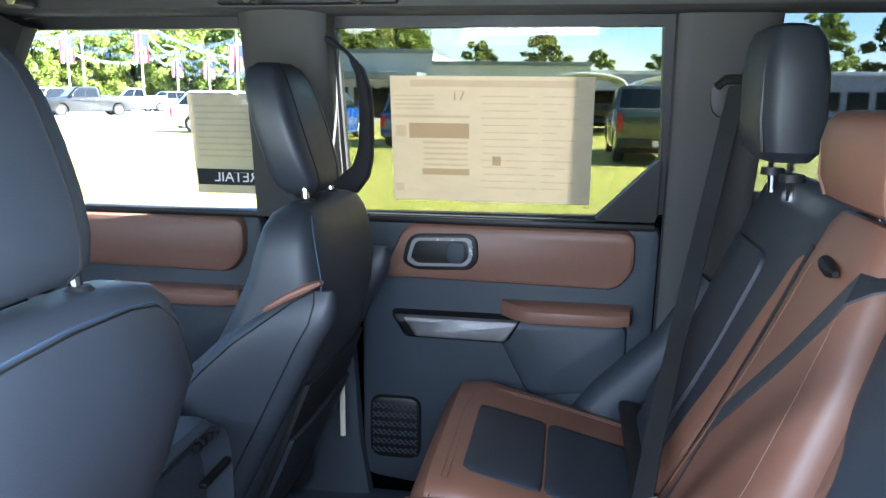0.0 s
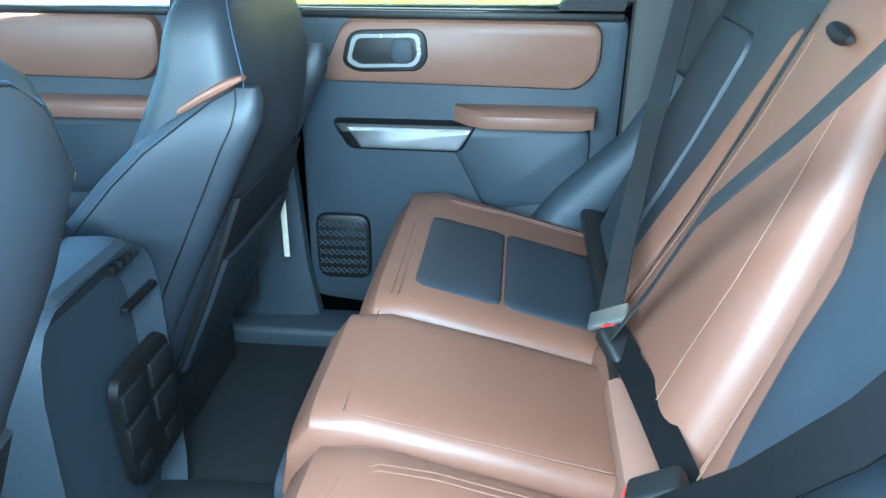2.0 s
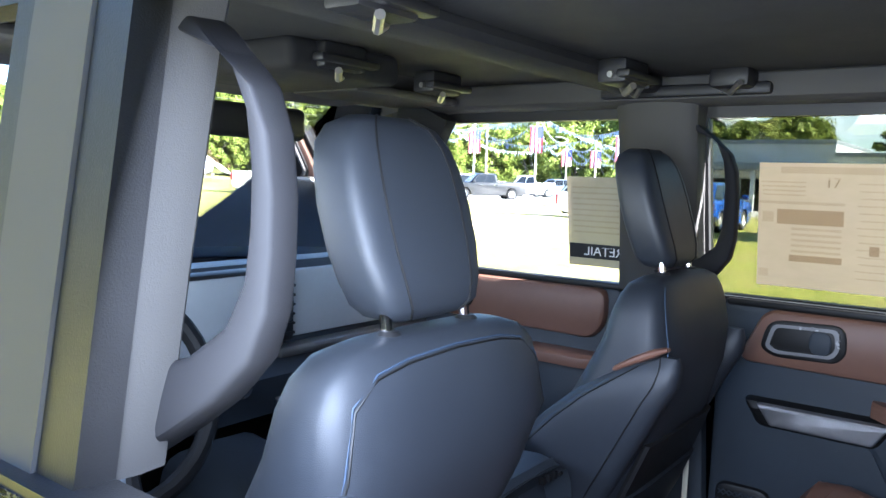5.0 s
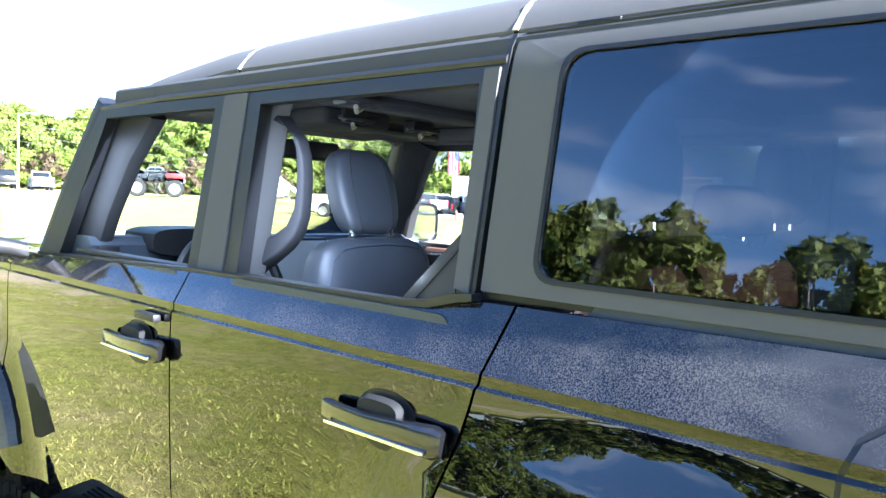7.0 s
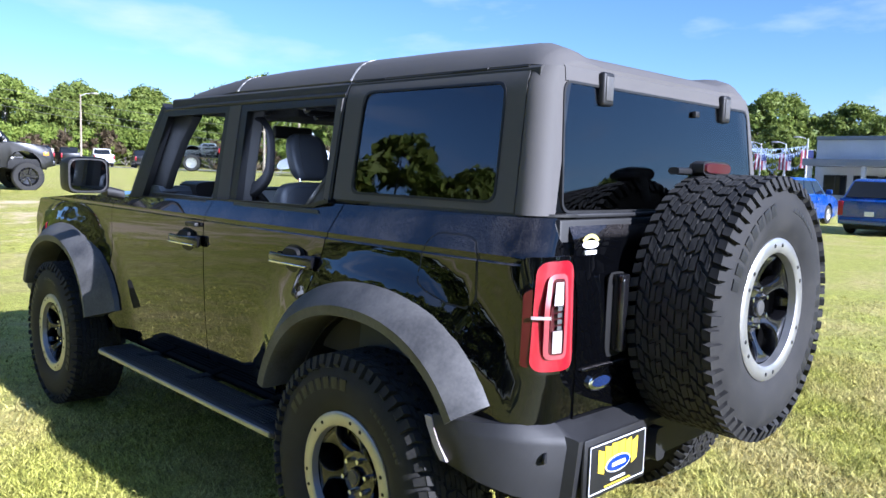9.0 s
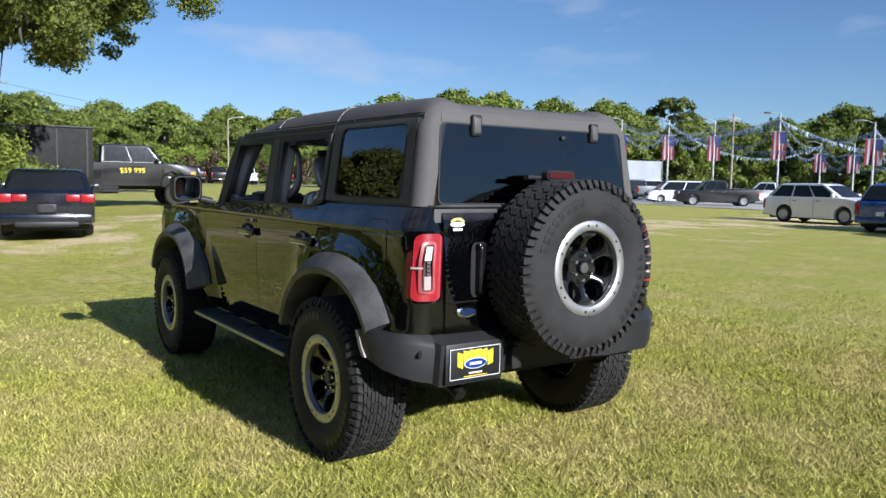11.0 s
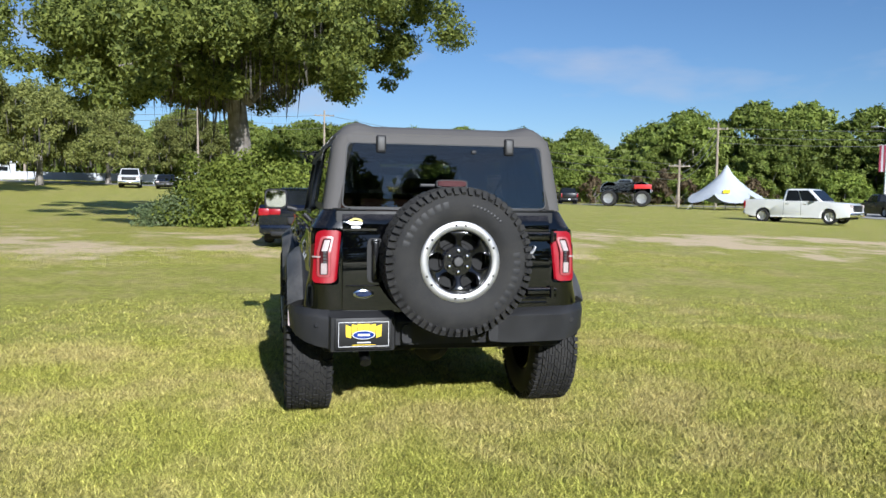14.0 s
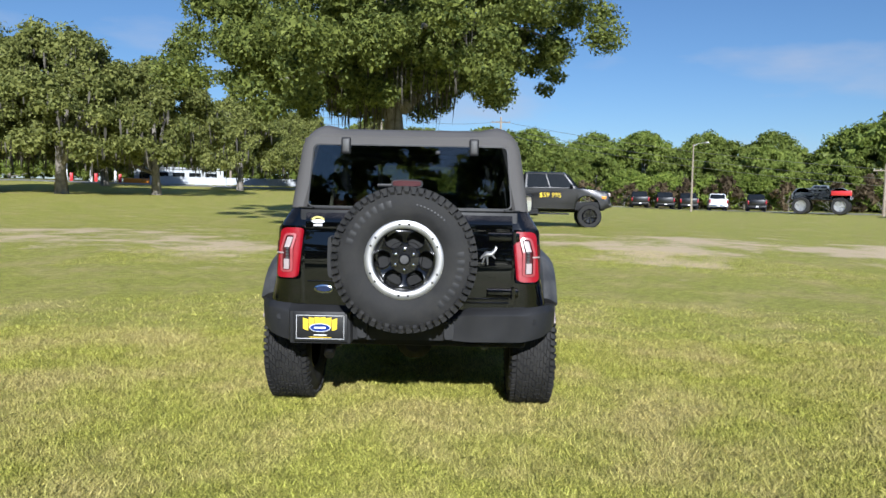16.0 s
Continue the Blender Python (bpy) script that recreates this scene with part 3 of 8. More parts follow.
part("rear_header", bm, HARDTOP, suv, "matte grey rear roof edge")

# rear glass and its two hinges
rg = rounded([(-0.612, 1.778), (0.612, 1.778), (0.645, 1.392), (-0.645, 1.392)], 0.035)
rear_glass = part("rear_glass", sheet(rg, lambda x, z: Vector((x, -0.591 - (1.78 - z) * 0.095, z)), 0.005, (), (), lambda a, b: Vector((0, 1, 0))), TINT, suv, "dark tinted lift-up rear glass")
ro = rounded([(-0.620, 1.786), (0.620, 1.786), (0.653, 1.384), (-0.653, 1.384)], 0.04)
part("rear_glass_seal", ring_panel(ro, rg, lambda x, z: Vector((x, -0.5925 - (1.78 - z) * 0.095, z)), 0.01, lambda a, b: Vector((0, 1, 0))), SEAL, suv)
for x in (-0.410, 0.405):
    h = part("glass_hinge", box(x - 0.030, x + 0.030, -0.612, -0.585, 1.722, 1.828, 0.010, 3), TRIM, suv, "black glass hinge cover")
    part("hinge_face", box(x - 0.020, x + 0.020, -0.6155, -0.610, 1.738, 1.815, 0.004), FLARE, h)
part("glass_latch", box(0.160, 0.190, -0.611, -0.595, 1.728, 1.75, 0.004), TRIM, suv)
part("rear_ledge", box(-0.655, 0.655, -0.648, -0.59, 1.370, 1.384, 0.004), TRIM, suv)


# door window frames and openings
def side_frame(outer, inner, name, material, thick=0.035, proud=0.0):
    o, i = radial(outer, inner)
    return both(name, ring_panel(o, i, lambda s, z: Vector((-lerp_table(UPPER, z) - proud, s, z)), thick, lambda s, z: Vector((1, 0, 0)), 2), material)


rw_in = [(1.095, 1.340), (1.105, 1.738), (0.440, 1.740), (0.425, 1.47), (0.425, 1.342)]
side_frame([(1.152, 1.333), (1.158, 1.768), (0.384, 1.770), (0.384, 1.366), (0.47, 1.349), (0.56, 1.339)], rw_in, "rear_window_frame", TRIM)
fw_in = [(2.085, 1.308), (1.905, 1.736), (1.300, 1.738), (1.312, 1.332)]
side_frame([(2.215, 1.303), (2.07, 1.60), (1.955, 1.768), (1.262, 1.768), (1.262, 1.331)], fw_in, "front_window_frame", TRIM)
both("b_pillar", sheet([(1.260, 1.333), (1.260, 1.768), (1.160, 1.768), (1.154, 1.333)], lambda s, z: Vector((-lerp_table(UPPER, z) - 0.004, s, z)), 0.05, (), (1.45, 1.6, 1.7), lambda s, z: Vector((1, 0, 0))), HARDTOP, "matte grey centre pillar")
both("rear_pillar_strip", sheet([(0.428, 1.38), (0.428, 1.765), (0.394, 1.765), (0.394, 1.372)], lambda s, z: Vector((-lerp_table(UPPER, z) - 0.006, s, z)), 0.03, (), (), lambda s, z: Vector((1, 0, 0))), HARDTOP)
both("window_corner", sheet(rounded([(0.556, 1.343), (0.426, 1.480), (0.426, 1.343)], 0.012, 3), lambda s, z: Vector((-lerp_table(UPPER, z) - 0.002, s, z)), 0.05, (), (), lambda s, z: Vector((1, 0, 0))), TRIM, "black triangular corner trim")
both("corner_rib", sheet([(0.535, 1.345), (0.43, 1.455), (0.43, 1.445), (0.522, 1.345)], lambda s, z: Vector((-lerp_table(UPPER, z) - 0.004, s, z)), 0.003, (), (), lambda s, z: Vector((1, 0, 0))), SEAL)
both("belt_trim", sheet([(2.22, 1.296), (1.26, 1.326), (0.56, 1.335), (0.47, 1.341), (0.41, 1.357), (0.37, 1.364), (0.37, 1.376), (0.42, 1.371), (0.475, 1.354), (0.56, 1.347), (1.26, 1.339), (2.22, 1.309)], lambda s, z: Vector((-0.786, s, z)), 0.03, (), (), lambda s, z: Vector((1, 0, 0))), TRIM)
both("gutter_rail", tube([(-0.692, y, 1.778 if y < 1.6 else 1.778 - (y - 1.6) * 0.03) for y in (0.385, 0.8, 1.25, 1.6, 1.96)], 0.011, 8), TRIM)
both("hardtop_gap", sheet([(0.37, 1.368), (-0.74, 1.374), (-0.74, 1.382), (0.37, 1.381)], lambda s, z: wrap(0.752, s, -0.52, 0.14, -0.66) + Vector((0, 0, z)), 0.02, SC, (), up_in), SEAL)
# closed panes on the passenger's side
part("door_glass", sheet([(1.11, 1.335), (1.115, 1.75), (0.43, 1.75), (0.42, 1.335)], lambda s, z: Vector((lerp_table(UPPER, z) - 0.018, s, z)), 0.004, (), (1.5, 1.6), lambda s, z: Vector((-1, 0, 0))), DOOR_TINT, suv, "closed clear door glass").visible_shadow = False
part("door_glass", sheet([(2.09, 1.305), (1.91, 1.75), (1.295, 1.75), (1.30, 1.325)], lambda s, z: Vector((lerp_table(UPPER, z) - 0.018, s, z)), 0.004, (), (1.5, 1.6), lambda s, z: Vector((-1, 0, 0))), CLEAR, suv, "closed clear door glass").visible_shadow = False

# windscreen, pillars, bonnet and nose
part("windscreen", sheet([(-0.66, 0), (0.66, 0), (0.60, 1), (-0.60, 1)], lambda x, t: Vector((x, 2.24 - 0.245 * t + 0.03 * (1 - (x / 0.66) ** 2), 1.305 + 0.47 * t)), 0.006, [-0.4, -0.2, 0, 0.2, 0.4], (), lambda a, b: Vector((0, -1, 0))), CLEAR, suv, "clear windscreen").visible_shadow = False
for sx in (-1, 1):
    part("a_pillar", loft([super_ring((sx * x, y, z), (1, 0, 0), (0, 1, 0.5), 0.035, 0.045, 12) for x, y, z in ((0.735, 2.25, 1.27), (0.70, 2.12, 1.53), (0.655, 1.985, 1.79))]), TRIM, suv)
bm = bmesh.new()
add_loft(bm, [[Vector((x, y, z0 - 0.03 * (abs(x) / 0.80) ** 4 + (0.018 if abs(x) < 0.5 else 0))) for x in (-0.80, -0.72, -0.6, -0.52, -0.48, -0.2, 0, 0.2, 0.48, 0.52, 0.6, 0.72, 0.80)] + [Vector((0.78, y, z0 - 0.10)), Vector((-0.78, y, z0 - 0.10))] for y, z0 in ((2.26, 1.312), (2.6, 1.308), (3.1, 1.285), (3.45, 1.255), (3.56, 1.22))])
part("bonnet", bm, PAINT, suv, "glossy black bonnet")
part("front_grille", box(-0.76, 0.76, 3.50, 3.60, 0.86, 1.17, 0.03), TRIM, suv)
part("front_bumper", box(-0.88, 0.88, 3.56, 3.78, 0.58, 0.84, 0.05, 3), FLARE, suv)
part("cowl", box(-0.74, 0.74, 2.20, 2.30, 1.20, 1.302, 0.01), TRIM, suv)

# wheel housings
for cy in (REAR_Y, FRONT_Y):
    for sx in (-1, 1):
        lin = bmesh.new()
        add_loft(lin, [[Vector((sx * x, cy + r * math.cos(radians(a)), 0.47 + r * math.sin(radians(a)))) for x, r in ((0.44, 0.53), (0.80, 0.545), (0.80, 0.56), (0.43, 0.56))] for a in range(-4, 185, 9)])
        part("wheel_housing", lin, DARK, suv, "black wheel housing")

# door mirrors on arms
for sx, mx in ((-1, 1.035), (1, 0.93)):
    mir = part("door_mirror", loft([super_ring((sx * mx, y, 1.418), (1, 0, 0), (0, 0, 1), a, b, 28, 5) for y, a, b in ((2.128, 0.098, 0.087), (2.115, 0.103, 0.092), (2.16, 0.107, 0.096), (2.24, 0.102, 0.09), (2.285, 0.078, 0.068), (2.295, 0.045, 0.04))]), TRIM, suv, "black boxy door mirror")
    part("mirror_glass", loft([super_ring((sx * mx, y, 1.418), (1, 0, 0), (0, 0, 1), 0.090, 0.079, 24, 4.5) for y in (2.1215, 2.1245)]), MIRROR, mir, "silvered mirror glass")
    part("mirror_arm", loft([super_ring((sx * (x + mx - 1.035), 2.19, 1.335 - 0.01 * k), (0, 1, 0), (0, 0, 1), 0.045, 0.028, 16) for k, x in enumerate((0.93, 0.88, 0.84))]), TRIM, mir)

# door handles
for y0, hx in ((0.355, 0.852), (1.262, 0.852)):
    for sx in (-1, 1):
        cx = sx * hx
        bm = bmesh.new()
        add_loft(bm, [super_ring((cx + sx * dx, y, 1.138), (1, 0, 0), (0, 0, 1), a, b, 14, 4) for y, a, b, dx in ((y0, 0.010, 0.020, 0.006), (y0 + 0.015, 0.016, 0.027, 0.008), (y0 + 0.07, 0.015, 0.025, 0.014), (y0 + 0.16, 0.012, 0.019, 0.018), (y0 + 0.25, 0.012, 0.019, 0.014), (y0 + 0.295, 0.010, 0.018, 0.006))])
        hd = part("door_handle", bm, RIM, suv, "black pull handle with a chromed face")
        part("handle_face", box(cx + sx * 0.025, cx + sx * 0.033, y0 + 0.02, y0 + 0.27, 1.119, 1.127, 0.003), CHROME, hd)
        part("handle_cup", loft([super_ring((sx * (0.838 + k * 0.001), y0 + 0.155, 1.14), (0, 1, 0), (0, 0, 1), 0.075 - 0.02 * k, 0.055 - 0.015 * k, 24, 2.4) for k in (0, 1)]), SEAL, hd)
        part("handle_cap", loft([super_ring((sx * (0.85 + k * 0.012), y0 + 0.155, 1.158), (0, 1, 0), (0, 0, 1), 0.058 - 0.008 * k, 0.028 - 0.006 * k, 16, 3) for k in (0, 1)]), DARK, hd)
# fender latch and badge
part("fender_vent", box(-0.862, -0.84, 1.30, 1.40, 1.205, 1.225, 0.005), TRIM, suv)

# ---- tailgate, lights and rear bumper ----
gate = rounded([(-0.648, 0.755), (-0.648, 1.366), (0.655, 1.366), (0.655, 0.755)], 0.02, 3)
tail = part("tailgate", sheet(gate, lambda x, z: Vector((x, -0.704 + rake(z) - 0.018 * math.exp(-((z - 1.30) / 0.05) ** 2), z)), 0.03, [-0.5, -0.3, 0, 0.3, 0.5], [0.8, 0.86, 0.9, 0.95, 1.05, 1.15, 1.22, 1.25, 1.28, 1.30, 1.32, 1.34], lambda a, b: Vector((0, 1, 0))), PAINT, suv, "gloss black side-hinged tailgate")
part("tailgate_joint", box(-0.69, 0.69, -0.655, -0.615, 0.74, 1.368, 0.01), SEAL, suv)
for z in (1.215, 0.865):
    hg = part("gate_hinge", box(0.50, 0.70, -0.735 + rake(z), -0.69 + rake(z), z - 0.028, z + 0.028, 0.010, 3), PAINT, tail)
    part("hinge_pin", tube([(0.665, -0.738 + rake(z), z - 0.035), (0.665, -0.738 + rake(z), z + 0.035)], 0.013, 10), RIM, hg)
for z in (0.825, 0.80):
    part("gate_crease", box(0.30, 0.64, -0.712, -0.70, z - 0.006, z + 0.006, 0.004), PAINT, tail)
part("gate_groove", box(-0.63, -0.33, -0.7165, -0.70, 0.912, 0.92, 0.003), PAINT, tail)
pull = part("gate_handle", box(-0.475, -0.435, -0.745, -0.70, 0.955, 1.19, 0.012, 3), RIM, tail)
part("handle_cap", box(-0.478, -0.432, -0.742, -0.705, 1.175, 1.20, 0.006), RIM, pull)
part("gate_handle_recess", loft([super_ring((-0.455, y, 1.07), (1, 0, 0), (0, 0, 1), 0.05, 0.135, 20, 5) for y in (-0.7075, -0.7045)]), SEAL, tail)
ov = part("oval_badge", loft([super_ring((-0.525, y, 0.868), (1, 0, 0), (0, 0, 1), a, b, 32, 2) for y, a, b in ((-0.704, 0.062, 0.028), (-0.713, 0.062, 0.028), (-0.716, 0.056, 0.023))]), CHROME, tail, "chromed oval badge")
part("badge_field", loft([super_ring((-0.525, y, 0.868), (1, 0, 0), (0, 0, 1), a, b, 32, 2) for y, a, b in ((-0.714, 0.050, 0.019), (-0.7175, 0.047, 0.016))]), mat("dark_blue_enamel", (0.012, 0.022, 0.07), 0.2, coat=0.5), ov)
st = part("dealer_sticker", loft([super_ring((-0.570, y, 1.292), (1, 0, 0), (0, 0, 1), 0.042, 0.012, 24, 2.2) for y in (-0.681, -0.6822)]), WHITE, tail, "small yellow and blue dealer sticker")
bm = bmesh.new()
add_loft(bm, [[Vector((-0.570 + r * math.cos(a), y, 1.285 + 0.8 * r * math.sin(a))) for r in (0.034, 0.05) for a in ([radians(150 - 12 * k) for k in range(11)] if r < 0.04 else [radians(30 + 12 * k) for k in range(11)])] for y in (-0.6815, -0.6832)])
part("sticker_arch", bm, mat("faded_yellow_print", (0.62, 0.54, 0.16), 0.5), st)
part("sticker_bar", box(-0.598, -0.542, -0.6855, -0.680, 1.262, 1.274), WHITE, st)
# silver running-horse badge drawn as a plain silhouette
bm = bmesh.new()
add_tube(bm, [(0.472, -0.714, 1.095), (0.495, -0.714, 1.108), (0.528, -0.714, 1.112), (0.545, -0.714, 1.130), (0.556, -0.714, 1.152), (0.546, -0.714, 1.158)], [0.009, 0.019, 0.016, 0.011, 0.009, 0.004], 8)
for a, b in (((0.485, 1.095), (0.468, 1.045)), ((0.499, 1.095), (0.504, 1.04)), ((0.528, 1.105), (0.552, 1.08)), ((0.474, 1.10), (0.458, 1.078))):
    add_tube(bm, [(a[0], -0.712, a[1]), (b[0], -0.712, b[1])], [0.009, 0.004], 6)
part("silver_badge", bm, ALU, tail, "polished leaping silhouette badge")

# tail lamps
for sx in (-1, 1):
    def lamp_place(s, z, d=0.0):
        p = wrap(0.832, s, -0.60 + rake(z), 0.10, -0.70 + rake(z))
        a = min(math.pi / 2, max(0.0, (-0.60 + rake(z) - s) / 0.10))
        return Vector(((p.x - math.cos(a) * d) * -sx, p.y - math.sin(a) * d, z))
    li = lambda s, z: Vector((sx * -0.7, 0.7, 0))
    sc = [-0.60 - 0.01 * k for k in range(20)]
    lamp = part("tail_lamp", sheet(rounded([(-0.622, 1.262), (-0.622, 0.925), (-0.805, 0.925), (-0.805, 1.262)], 0.025, 3), lambda s, z: lamp_place(s, z, 0.012), 0.05, sc, (), li), PAINT, suv, "tail lamp with red lens and pale C-shaped light")
    part("lens_side", sheet(rounded([(-0.640, 1.16), (-0.640, 0.95), (-0.662, 0.945), (-0.662, 1.175)], 0.008, 2), lambda s, z: lamp_place(s, z, 0.0155), 0.01, sc, (), li), DARK_RED, lamp)
    lens = rounded([(-0.664, 1.250), (-0.664, 0.936), (-0.797, 0.936), (-0.797, 1.250)], 0.036, 5)
    part("lens", sheet(lens, lambda s, z: lamp_place(s, z, 0.020), 0.012, sc, (), li), RED_LENS, lamp)

    def inset(a, b, r):
        return resample(rounded([(-0.7305 + a, 1.093 + b), (-0.7305 + a, 1.093 - b), (-0.7305 - a, 1.093 - b), (-0.7305 - a, 1.093 + b)], r, 5), 56)
    part("light_guide", ring_panel(inset(0.035, 0.122, 0.022), inset(0.0225, 0.109, 0.012), lambda s, z: lamp_place(s, z, 0.0225), 0.006, li, 2), PALE_LENS, lamp, "pale rounded light guide")
    part("lamp_well", sheet(inset(0.0210, 0.1075, 0.010), lambda s, z: lamp_place(s, z, 0.0212), 0.006, sc, (), li), DARK_RED, lamp)
    for z in (1.160, 1.022):
        part("reversing_light", sheet([(-0.718, z - 0.032), (-0.718, z + 0.032), (-0.745, z + 0.032), (-0.745, z - 0.032)], lambda s, z: lamp_place(s, z, 0.0235), 0.006, sc, (), li), WHITE_LENS, lamp)
    for k in range(4):
        z = 1.056 + 0.019 * k
        part("lamp_chip", sheet([(-0.729, z), (-0.729, z + 0.013), (-0.742, z + 0.013), (-0.742, z)], lambda s, z: lamp_place(s, z, 0.0235), 0.006, sc, (), li), FLARE, lamp)
    part("centre_bar", sheet([(-0.664, 1.088), (-0.664, 1.097), (-0.712, 1.097), (-0.712, 1.088)], lambda s, z: lamp_place(s, z, 0.0232), 0.006, sc, (), li), WHITE_LENS, lamp)

# rear bumper: a deep bar with raked ends, a plate recess and tow points
bm = bmesh.new()


def bumper_ring(x, y_front, y_top, y_face, z_top, z_mid, z_bot):
    return [Vector((x, y_front, z_top)), Vector((x, y_top, z_top)), Vector((x, y_face + 0.01, z_top - 0.03)), Vector((x, y_face, z_mid)), Vector((x, y_face + 0.02, z_bot)), Vector((x, y_front, z_bot + 0.02))]


add_loft(bm, [bumper_ring(*r) for r in (
    (-0.962, -0.500, -0.515, -0.525, 0.766, 0.735, 0.690), (-0.956, -0.505, -0.585, -0.600, 0.778, 0.735, 0.645), (-0.925, -0.51, -0.660, -0.690, 0.782, 0.735, 0.606), (-0.865, -0.52, -0.730, -0.765, 0.782, 0.730, 0.575),
    (-0.800, -0.52, -0.768, -0.810, 0.780, 0.725, 0.556), (-0.735, -0.54, -0.785, -0.835, 0.775, 0.715, 0.544), (-0.722, -0.54, -0.80, -0.868, 0.768, 0.735, 0.530), (-0.345, -0.54, -0.80, -0.868, 0.764, 0.732, 0.532),
    (-0.332, -0.54, -0.77, -0.84, 0.745, 0.70, 0.555), (0.30, -0.54, -0.77, -0.84, 0.745, 0.70, 0.560), (0.40, -0.54, -0.79, -0.858, 0.768, 0.728, 0.556), (0.72, -0.54, -0.79, -0.858, 0.775, 0.730, 0.562),
    (0.800, -0.52, -0.768, -0.810, 0.780, 0.730, 0.570), (0.865, -0.52, -0.730, -0.765, 0.782, 0.735, 0.585), (0.925, -0.51, -0.660, -0.690, 0.782, 0.738, 0.612), (0.956, -0.505, -0.585, -0.600, 0.778, 0.738, 0.650), (0.962, -0.500, -0.515, -0.525, 0.766, 0.738, 0.694))])
BUMPER = mat("bumper_texture_coat", (0.019, 0.019, 0.020), 0.5, spread=0.25, scale=6, bump=0.25, bump_scale=450, spec=0.4)
rb = part("rear_bumper", bm, BUMPER, suv, "black textured steel-look rear bumper", 32)
for sx in (-1, 1):
    part("reflector", loft([[Vector((sx * x, y + dy, z)) for x, dy in ((0.950, -0.016), (0.966, -0.014), (0.968, 0.012), (0.950, 0.014))] for y, z in ((-0.490, 0.768), (-0.500, 0.740), (-0.528, 0.690), (-0.560, 0.648))]), WHITE_LENS, rb, "pale side reflector")
    part("parking_sensor", loft([super_ring((sx * 0.800, -0.806 - 0.006 * k, 0.690), (1, -0.4 * sx, 0), (0, 0, 1), 0.017, 0.017, 16, 2) for k in (0, 1)]), TRIM, rb)
    part("tow_hook", loft([super_ring((sx * 0.27, y, 0.63), (1, 0, 0), (0, 0, 1), 0.03, 0.055, 16, 4) for y in (-0.80, -0.875)]), TRIM, rb)
part("plate_recess", box(-0.70, -0.362, -0.874, -0.862, 0.545, 0.735, 0.006), TRIM, rb)
plate = part("dealer_plate", box(-0.683, -0.379, -0.8795, -0.873, 0.561, 0.714, 0.006, 3), SEAL, suv, "black dealer plate with yellow arch lettering and blue oval")
for bx in ((-0.680, -0.382, 0.7085, 0.7115), (-0.680, -0.382, 0.5635, 0.5665)):
    part("plate_border", box(bx[0], bx[1], -0.8812, -0.879, bx[2], bx[3]), WHITE, plate)
for bx in (-0.680, -0.3835):
    part("plate_border", box(bx, bx + 0.0025, -0.8812, -0.879, 0.565, 0.710), WHITE, plate)
part("plate_oval", loft([super_ring((-0.531, y, 0.634), (1, 0, 0), (0, 0, 1), a, b, 32, 2) for y, a, b in ((-0.879, 0.068, 0.027), (-0.8815, 0.066, 0.026))]), WHITE, plate)
part("plate_oval_field", loft([super_ring((-0.531, y, 0.634), (1, 0, 0), (0, 0, 1), 0.062, 0.0225, 32, 2) for y in (-0.881, -0.8825)]), BLUE, plate)
part("plate_script", box(-0.567, -0.495, -0.8835, -0.882, 0.628, 0.640, 0.002), WHITE, plate)
for k in range(6):
    u = (k - 2.5) / 2.5
    low, high = 0.640 - 0.020 * u * u, 0.700 - 0.010 * u * u
    part("plate_letter_bar", loft([[Vector((-0.531 + 0.036 * (k - 2.5) + dx * (1 + 0.10 * (z > 0.67)), y, z + 0.006 * u * dx / 0.0155)) for dx, z in ((-0.0155, low), (0.0155, low), (0.0155, high), (-0.0155, high))] for y in (-0.879, -0.8808)]), YELLOW, plate)
part("plate_line", box(-0.57, -0.49, -0.8815, -0.879, 0.585, 0.592), WHITE, plate)
part("plate_line", box(-0.60, -0.46, -0.8815, -0.879, 0.572, 0.576), YELLOW, plate)
# the bar sits close under the tailgate
rb.location.y += 0.085
plate.location.y += 0.085
part("exhaust_pipe", tube([(-0.47, -0.25, 0.47), (-0.50, -0.50, 0.48), (-0.50, -0.60, 0.455), (-0.50, -0.635, 0.43)], 0.034, 14), SEAL, suv, "round dark tailpipe")
for p in ([(-0.85, 0, 0.44), (0.85, 0, 0.44)], [(-0.85, 2.949, 0.44), (0.85, 2.949, 0.44)]):
    part("axle", tube(p, 0.055, 12), DARK, suv)
part("differential", loft([super_ring((0.02, y, 0.44), (1, 0, 0), (0, 0, 1), r, r, 18, 2) for y, r in ((-0.16, 0.07), (-0.10, 0.13), (0.05, 0.13), (0.12, 0.07))]), DARK, suv)
for sx in (-1, 1):
    part("shock_absorber", tube([(sx * 0.52, -0.16, 0.40), (sx * 0.47, -0.10, 0.8)], 0.03, 10), STEEL, suv)
    part("coil_spring", tube([(sx * 0.46 + 0.06 * math.cos(t * 0.6), 0.02 + 0.06 * math.sin(t * 0.6), 0.47 + 0.0045 * t) for t in range(60)], 0.008, 6), DARK, suv)
    part("frame_rail", box(sx * 0.36, sx * 0.46, -0.62, 3.5, 0.50, 0.60, 0.01), DARK, suv)


# ---- wheels ----
def tyre_mesh():
    """Carcass and sidewalls, turned round x; the outer face looks to +x."""
    h = 0.150
    prof = [(0.222, -h + 0.03), (0.255, -h + 0.008), (0.30, -h - 0.004), (0.345, -h - 0.002), (0.385, -h + 0.008), (0.412, -h + 0.026), (0.4245, -h + 0.05), (0.4265, 0), (0.4245, h - 0.05), (0.412, h - 0.026), (0.385, h - 0.008), (0.345, h + 0.002), (0.30, h + 0.004), (0.255, h - 0.008), (0.222, h - 0.03)]
    bm = bmesh.new()
    add_lathe(bm, prof, Matrix(), 72)
    return bm


